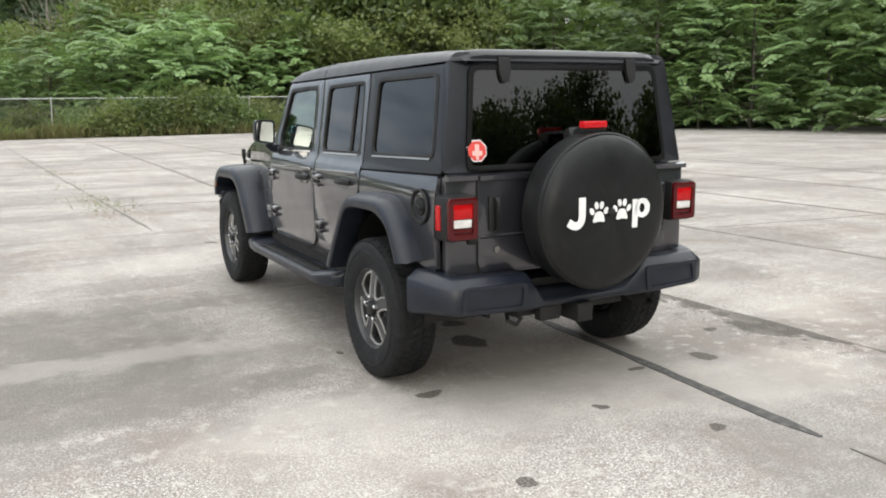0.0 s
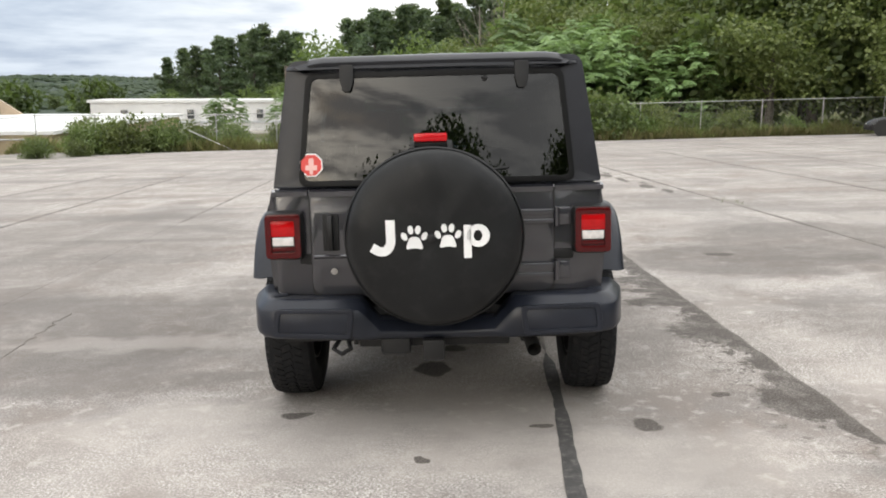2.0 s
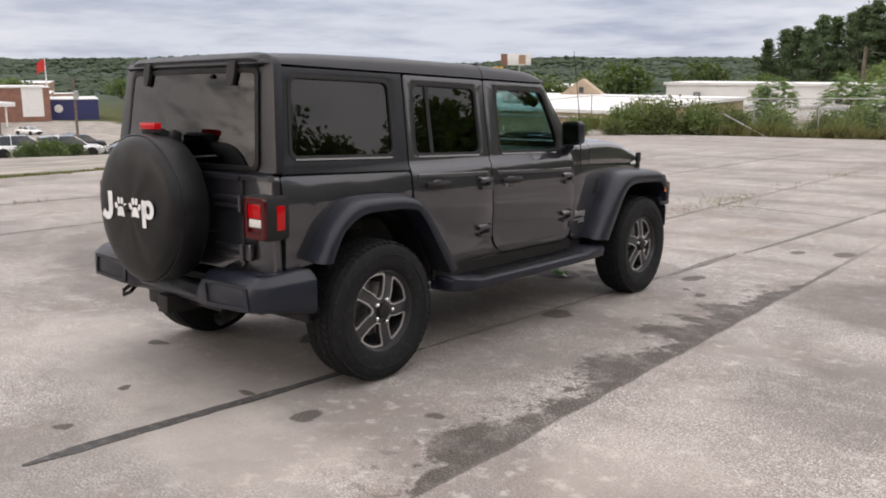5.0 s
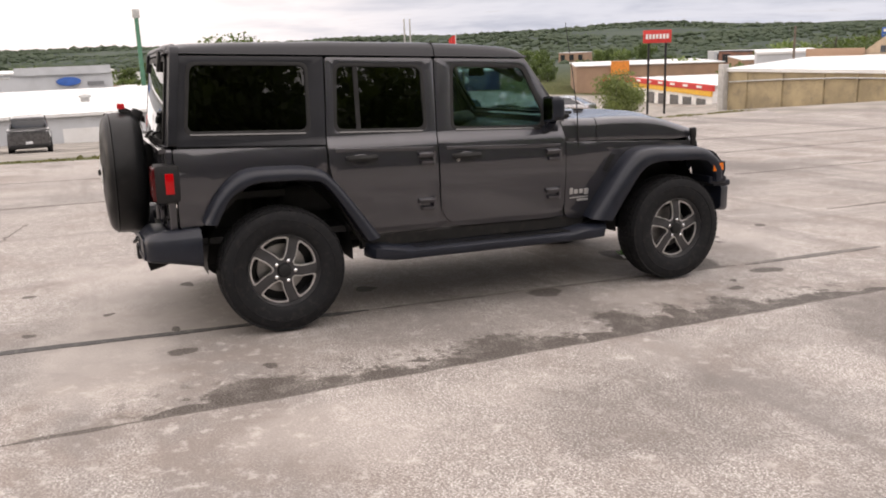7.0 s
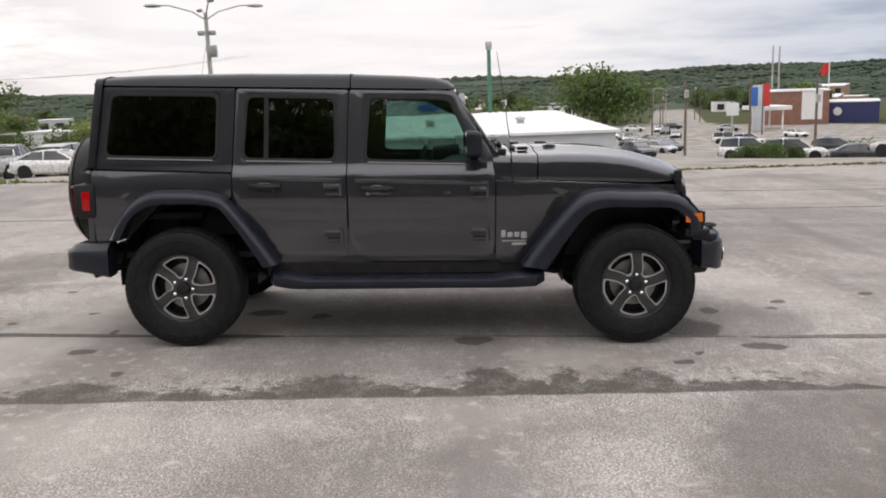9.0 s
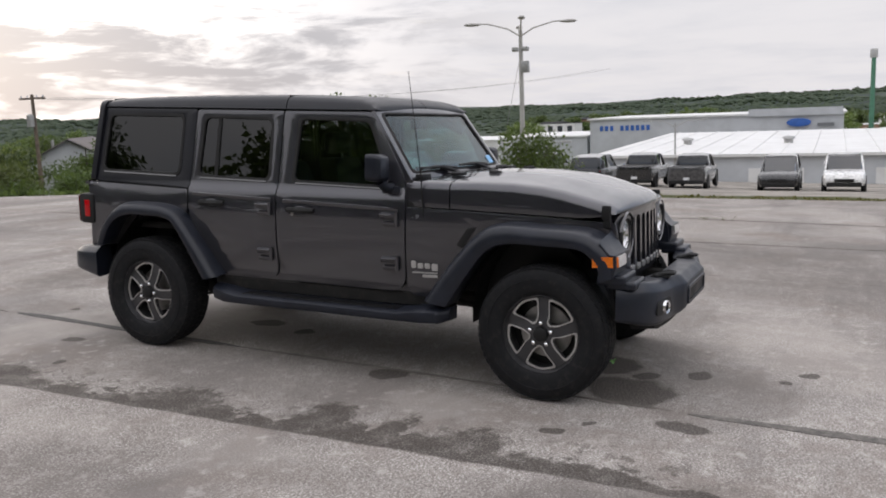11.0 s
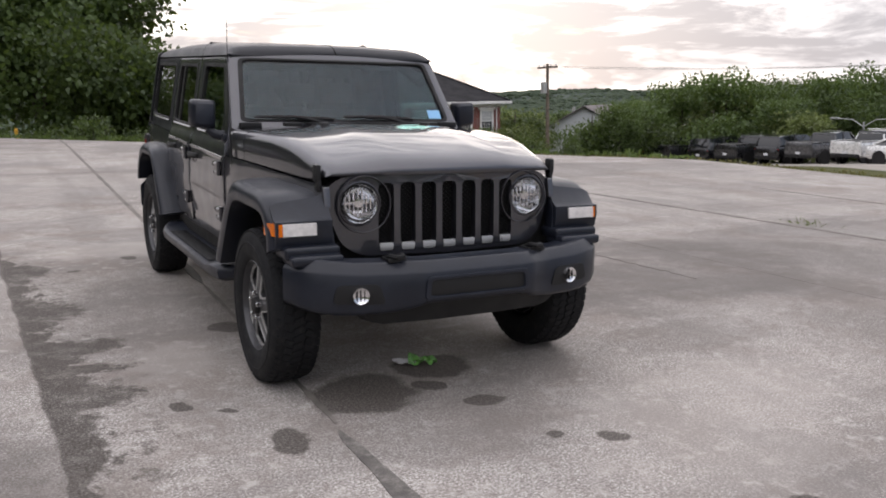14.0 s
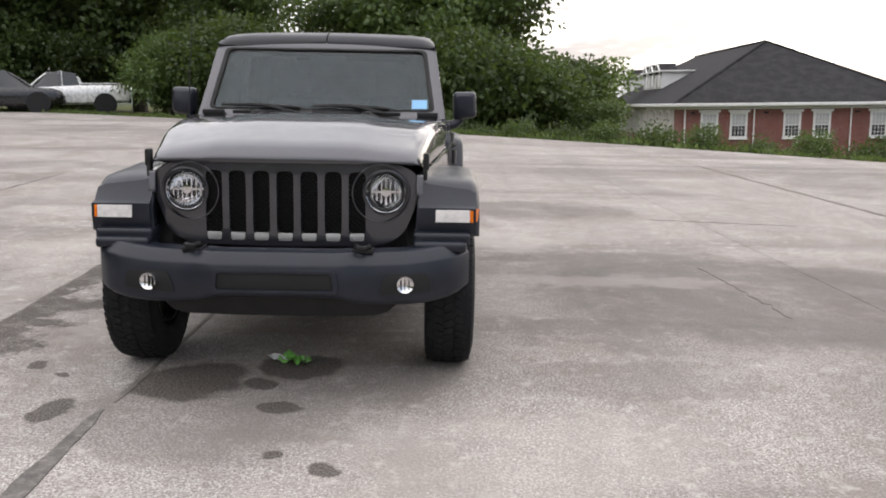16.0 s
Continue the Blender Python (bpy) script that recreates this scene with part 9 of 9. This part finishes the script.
# houses below, to the south-west
def house(x, y, turn, w, d, wall_h, ridge, label):
    hs = thing("house", label, "house", (x, y, ground_height(x, y)), turn, "houses below the lot")
    part("wall", hull([(-w / 2, -d / 2, -1), (w / 2, -d / 2, -1), (w / 2, d / 2, -1), (-w / 2, d / 2, -1), (-w / 2, -d / 2, wall_h), (w / 2, -d / 2, wall_h), (w / 2, d / 2, wall_h), (-w / 2, d / 2, wall_h), (-w / 2, 0, ridge), (w / 2, 0, ridge)], [(0, 1, 5, 4), (2, 3, 7, 6), (1, 2, 6, 9, 5), (3, 0, 4, 8, 7)]), PALE_WALL, hs)
    e = 0.4
    part("roof", hull([(-w / 2 - e, -d / 2 - e, wall_h - 0.15), (w / 2 + e, -d / 2 - e, wall_h - 0.15), (w / 2 + e, 0, ridge + 0.1), (-w / 2 - e, 0, ridge + 0.1), (-w / 2 - e, d / 2 + e, wall_h - 0.15), (w / 2 + e, d / 2 + e, wall_h - 0.15), (-w / 2 - e, 0, ridge), (w / 2 + e, 0, ridge)], [(0, 1, 2, 3), (3, 2, 5, 4), (0, 3, 6), (1, 7, 2), (0, 6, 7, 1), (4, 5, 7, 6)]), plain("grey_brown_shingles", (0.17, 0.15, 0.145), 0.9, scale=1.2, fine=0.2), hs)
    for k in (-1, 1):
        part("window", box((1.0, 0.06, 1.1), (k * w * 0.25, -d / 2 - 0.03, wall_h * 0.55), 0.01), PANE, hs)
    part("roof_vent", rod([(w * 0.2, -d * 0.2, wall_h), (w * 0.2, -d * 0.2, ridge)], 0.12, 8), GALV, hs)


house(-48.0, -53.0, 38, 12, 9, 2.6, 5.0, "pale house with a grey-brown roof")
house(-66.0, -70.0, 30, 13, 9, 2.6, 5.6, "house with a dark grey roof beyond")


# ---- poles, lamps, signs ----
def lot_lamp(x, y, top):
    base = ground_height(x, y)
    l = thing("lot_lamp_post", "tall pale lamp post with four cobra-head lamps", "lamp post")
    part("pole", rod([(x, y, base - 0.2), (x, y, base + 2), (x, y, top)], [0.115, 0.105, 0.075], 12), CONCRETE_POLE, l)
    for k, a in enumerate((112, 202, 292, 22)):
        c, s = math.cos(radians(a)), math.sin(radians(a))
        part("arm", rod([(x, y, top - 0.25), (x + c * 0.5, y + s * 0.5, top + 0.06), (x + c * 1.3, y + s * 1.3, top + 0.28), (x + c * 1.65, y + s * 1.65, top + 0.30)], [0.035, 0.03, 0.028, 0.028], 6), CONCRETE_POLE, l)
        head = lathe([(0.0, 0.03), (0.10, 0.09), (0.35, 0.14), (0.60, 0.11), (0.70, 0.0)], "y", 12)
        bmesh.ops.scale(head, vec=(1, 1, 0.55), verts=head.verts[:])
        hd = part("lamp_head", head, CONCRETE_POLE, l)
        hd.matrix_basis = pose(x + c * 1.57, y + s * 1.57, top + 0.28, 0, 0, a - 90)
    for s in (1, -1):
        part("flood_lamp", soften(box((0.22, 0.24, 0.18), (x + 0.05, y + s * 0.22, top - 0.75)), 0.04), GALV, l)
    part("meter_box", soften(box((0.22, 0.30, 0.46), (x + 0.02, y + 0.18, top - 1.45)), 0.02), GALV, l)
    part("guy_wire", rod([(x, y, top - 0.9), (x - 0.6, y - 1.3, base + 1.0)], 0.008, 4), WIRE, l)


lot_lamp(-27.65, -7.70, 4.80)


def utility_pole(x, y, top, label, arms=1, can=True, mat=WOOD_POLE):
    base = ground_height(x, y)
    u = thing("utility_pole", label, "utility pole", group="utility poles")
    part("pole", rod([(x, y, base - 0.3), (x, y, top)], [0.15, 0.10], 9), mat, u)
    for k in range(arms):
        part("cross_arm", soften(box((0.12, 2.2, 0.12), (x, y, top - 0.25 - k * 0.8)), 0.01), mat, u)
        for d in (-0.95, -0.4, 0.4, 0.95):
            part("insulator", lathe([(0, 0.04), (0.08, 0.05), (0.14, 0.02), (0.15, 0)], "z", 8), PALE_WALL, u).location = (x, y + d, top - 0.19 - k * 0.8)
    if can:
        part("transformer", lathe([(0, 0), (0, 0.22), (0.7, 0.22), (0.78, 0.1), (0.8, 0)], "z", 12), GALV, u).location = (x + 0.3, y, top - 2.0)
    return u


utility_pole(-33.5, -41.2, 3.75, "dark utility pole with transformers behind the brick office", 1)
utility_pole(-11.0, 54.3, 3.3, "slim wooden pole behind the fence", 0, False)
utility_pole(10.1, 49.5, 5.2, "wooden utility pole among the trees", 1)
for i, (x, y, t) in enumerate(((-80.8, 26.5, 1.6), (-87.9, 35.5, 1.6), (-128.1, 34.8, -0.4), (-74.8, 37.0, 0.9), (-57.0, 63.2, 2.2), (-217, 68.9, -2.0), (-200, 55, -1.5), (-150, 60, 0.5), (-175, 48, -0.6), (-232, 72, 0.0))):
    utility_pole(x, y, t, "plain wooden pole along the valley road", 0, i % 3 == 0)
wires = thing("power_line", "thin sagging power lines", "power line", kind="structure")
for a, b in (((-33.5, -40.3, 3.5), (-95, -20.0, 6.0)), ((-33.5, -42.1, 3.5), (-96, -22.0, 6.0)), ((10.1, 49.0, 4.9), (-10.2, 54.5, 3.0)), ((10.1, 49.5, 5.5), (60, 42.0, 7.0)), ((-80.8, 26.5, 1.3), (-200, 55, -1.8)), ((-80.8, 26.5, 1.3), (-58, 17, 0.0))):
    pts = [Vector(a).lerp(Vector(b), k / 10) - Vector((0, 0, 1.2 * 4 * (k / 10) * (1 - k / 10))) for k in range(11)]
    part("wire", rod(pts, 0.012, 4), WIRE, wires)

mast = thing("green_mast", "tall green steel mast with a flood lamp", "mast")
part("shaft", rod([(-93.3, 7.7, -7.5), (-93.3, 7.7, 5.6)], [0.30, 0.22], 10), GREEN_STEEL, mast)
part("lamp_box", soften(box((0.5, 0.7, 0.9), (-93.3, 7.7, 6.0)), 0.05), GALV, mast)
sign = thing("red_roadside_sign", "red rectangular roadside sign on a tall post", "sign")
part("board", soften(box((0.4, 3.3, 1.5), (-80.2, 65.2, 1.70), 0.0, (0, 0, -38)), 0.03), RED_PAINT, sign)
for k in range(7):
    part("sign_bar", box((0.06, 0.26, 0.56), (-79.98 + 0.40 * (k - 3) * 0.616, 65.02 + 0.40 * (k - 3) * 0.788, 1.70), 0, (0, 0, -38)), WHITE_TRIM, sign)
for k in (-1, 1):
    part("post", rod([(-80.3 + k * 0.62, 65.3 + k * 0.79, -9), (-80.3 + k * 0.62, 65.3 + k * 0.79, 1.0)], 0.14, 8), BLACK, sign)
for name, label, x, y, z, w, h, paint in (("billboard", "white billboard with a brown picture on a tall post", -113.9, 163.9, 4.3, 5.4, 2.6, WHITE_TRIM), ("blue_and_white_sign", "small blue and white roadside sign", -90.1, 116.0, 1.1, 2.1, 1.5, BLUE_SIGN), ("yellow_sign", "yellow sign on a post", -114.7, 156.8, 1.7, 2.3, 1.9, YELLOW_PAINT)):
    o = thing(name, label, "sign")
    turn = math.degrees(math.atan2(y, x))
    part("panel", soften(box((0.3, w, h), (0, 0, 0)), 0.03), paint, o)
    part("post", rod([(0.15, 0, -14 - z), (0.15, 0, -h * 0.4)], 0.16, 8), GALV, o)
    if h > 2:
        part("picture", box((0.04, w * 0.3, h * 0.8), (-0.17, -w * 0.12, 0)), TAN_STORE, o)
        part("side_panel", soften(box((0.3, w * 0.28, h), (0, w * 0.66, 0)), 0.03), BRICK_STORE, o)
    else:
        part("sign_bar", box((0.04, w * 0.8, h * 0.3), (-0.17, 0, h * 0.2)), WHITE_TRIM if paint is BLUE_SIGN else NAVY_PAINT, o)
    o.matrix_basis = pose(x, y, z, 0, 0, turn + 180) @ Matrix.Rotation(math.pi, 4, "Z")
pylon = thing("pylon_sign", "tall red and blue pylon sign by the road", "sign")
part("shaft", soften(box((0.9, 2.2, 9.0), (-163.7, 64.3, -4.9)), 0.05), PALE_WALL, pylon)
part("blue_panel", soften(box((1.0, 1.4, 3.6), (-163.6, 63.2, -2.6)), 0.03), BLUE_SIGN, pylon)
part("red_panel", soften(box((1.0, 1.3, 4.4), (-163.6, 65.6, -2.4)), 0.03), RED_PAINT, pylon)
board = thing("white_board_sign", "white board sign on a post", "sign")
part("panel", soften(box((0.3, 2.2, 2.3), (-150, 54.6, -4.4)), 0.03), WHITE_METAL, board)
part("post", rod([(-150, 54.6, -9.4), (-150, 54.6, -5.4)], 0.16, 8), GALV, board)
flag = thing("flag_pole", "white flag pole with a drooping flag", "flag pole")
part("shaft", rod([(-187, 88.2, -9.8), (-187, 88.2, 3.9)], [0.20, 0.10], 8), WHITE_TRIM, flag)
cloth = loft([[(-187 + 0.15 * math.sin(k * 2.1), 88.1 - 0.3 * k, z - 0.09 * k * k * 0.3) for k in range(7)] for z in (3.6, 2.8, 2.0, 1.2)], closed=False)
part("flag_cloth", cloth, RED_PAINT, flag)
for x, y, t, hgt in ((-46.0, -12.5, -0.6, 0), (-46.0, -26.0, -0.4, 0), (-140, 40, -0.2, 0), (-58, -6, 0.3, 0), (-165, 44, -0.6, 0)):
    s = thing("street_lamp", "slim street lamp with a curved arm", "street lamp", group="street lamps")
    part("pole", rod([(x, y, ground_height(x, y) - 0.2), (x, y, t)], [0.08, 0.05], 8), GALV, s)
    for sg in (1, -1):
        part("arm", rod([(x, y, t - 0.3), (x, y + sg * 0.8, t + 0.15), (x, y + sg * 1.8, t + 0.2)], 0.03, 6), GALV, s)
        part("lamp_head", soften(box((0.2, 0.6, 0.12), (x, y + sg * 2.0, t + 0.2)), 0.04), GALV, s)
bollards = ((1.6, -28.2), (0.2, -27.6))
for x, y in bollards:
    b = thing("yellow_post", "short yellow post at the lot's edge", "post", group="yellow posts")
    part("post", rod([(0, 0, -0.1), (0, 0, 0.75)], 0.07, 10), YELLOW_PAINT, b)
    part("cap", lathe([(0.75, 0.07), (0.79, 0.04), (0.80, 0)], "z", 10), YELLOW_PAINT, b)
    b.location = (x, y, ground_height(x, y))

# crumpled wrapper under the front bumper
GREEN_FOIL = plain("green_foil", (0.10, 0.30, 0.05), 0.35, scale=40, vary=0.5)
wr = thing("crumpled_wrapper", "crumpled green and white plastic wrapper on the concrete", "litter")
bm = bmesh.new()
bmesh.ops.create_grid(bm, x_segments=14, y_segments=9, size=0.5)
for v in bm.verts:
    q = Vector((v.co.x * 4, v.co.y * 4, 1.7))
    v.co = Vector((v.co.x * 0.16, v.co.y * 0.09, 0.030 + 0.030 * noise.noise(q) + 0.018 * noise.noise(q * 2.7)))
part("green_foil", bm, GREEN_FOIL, wr, "", 30)
bm = bmesh.new()
bmesh.ops.create_grid(bm, x_segments=10, y_segments=5, size=0.5)
for v in bm.verts:
    q = Vector((v.co.x * 5, v.co.y * 3, 4.7))
    v.co = Vector((-0.10 + v.co.x * 0.13, v.co.y * 0.055, 0.022 + 0.020 * noise.noise(q)))
part("white_strip", bm, WHITE_PRINT, wr, "", 30)
wr.matrix_basis = LOT @ pose(0.01, 3.16, 0.0, 0, 0, 155)

masts = thing("twin_masts", "pair of tall thin steel masts in the valley", "mast")
for dy in (-0.9, 0.9):
    part("shaft", rod([(-236, 95.3 + dy, -11), (-236, 95.3 + dy, 9.2)], [0.35, 0.22], 8), GALV, masts)


# ---- the country round the lot ----
def turn_country():
    """Turns what lies beyond the lot about it, by degrees that change with the bearing."""
    turns = [(0, -0.6), (45, -0.9), (62, -0.6), (90, 0.2), (115, 0.5), (140, 0.8), (180, 1.2), (215, 1.5), (245, 1.6), (270, 1.75), (300, 1.9), (330, 1.0), (360, -0.6)]
    fixed = {"off_road_suv", "parking_lot", "ground", "brick_office_building", "lot_lamp_post", "crumpled_wrapper", "weed_tuft", "grass", "sun"}
    for ob in list(scene.collection.all_objects):
        if ob.parent or ob.type == "CAMERA" or ob.name.split(".")[0] in fixed or ob == bush:
            continue
        c = ob.matrix_basis.translation.copy()
        if c.length < 1.0:
            boxes = [k for k in (ob, *ob.children_recursive) if k.type == "MESH"]
            corners = [k.matrix_basis @ Vector(v) for k in boxes for v in k.bound_box]
            c = sum(corners, Vector()) / len(corners)
        turn = interp(math.degrees(math.atan2(c.y, c.x)) % 360, turns)
        ob.matrix_basis = Matrix.Rotation(radians(turn), 4, "Z") @ ob.matrix_basis


turn_country()
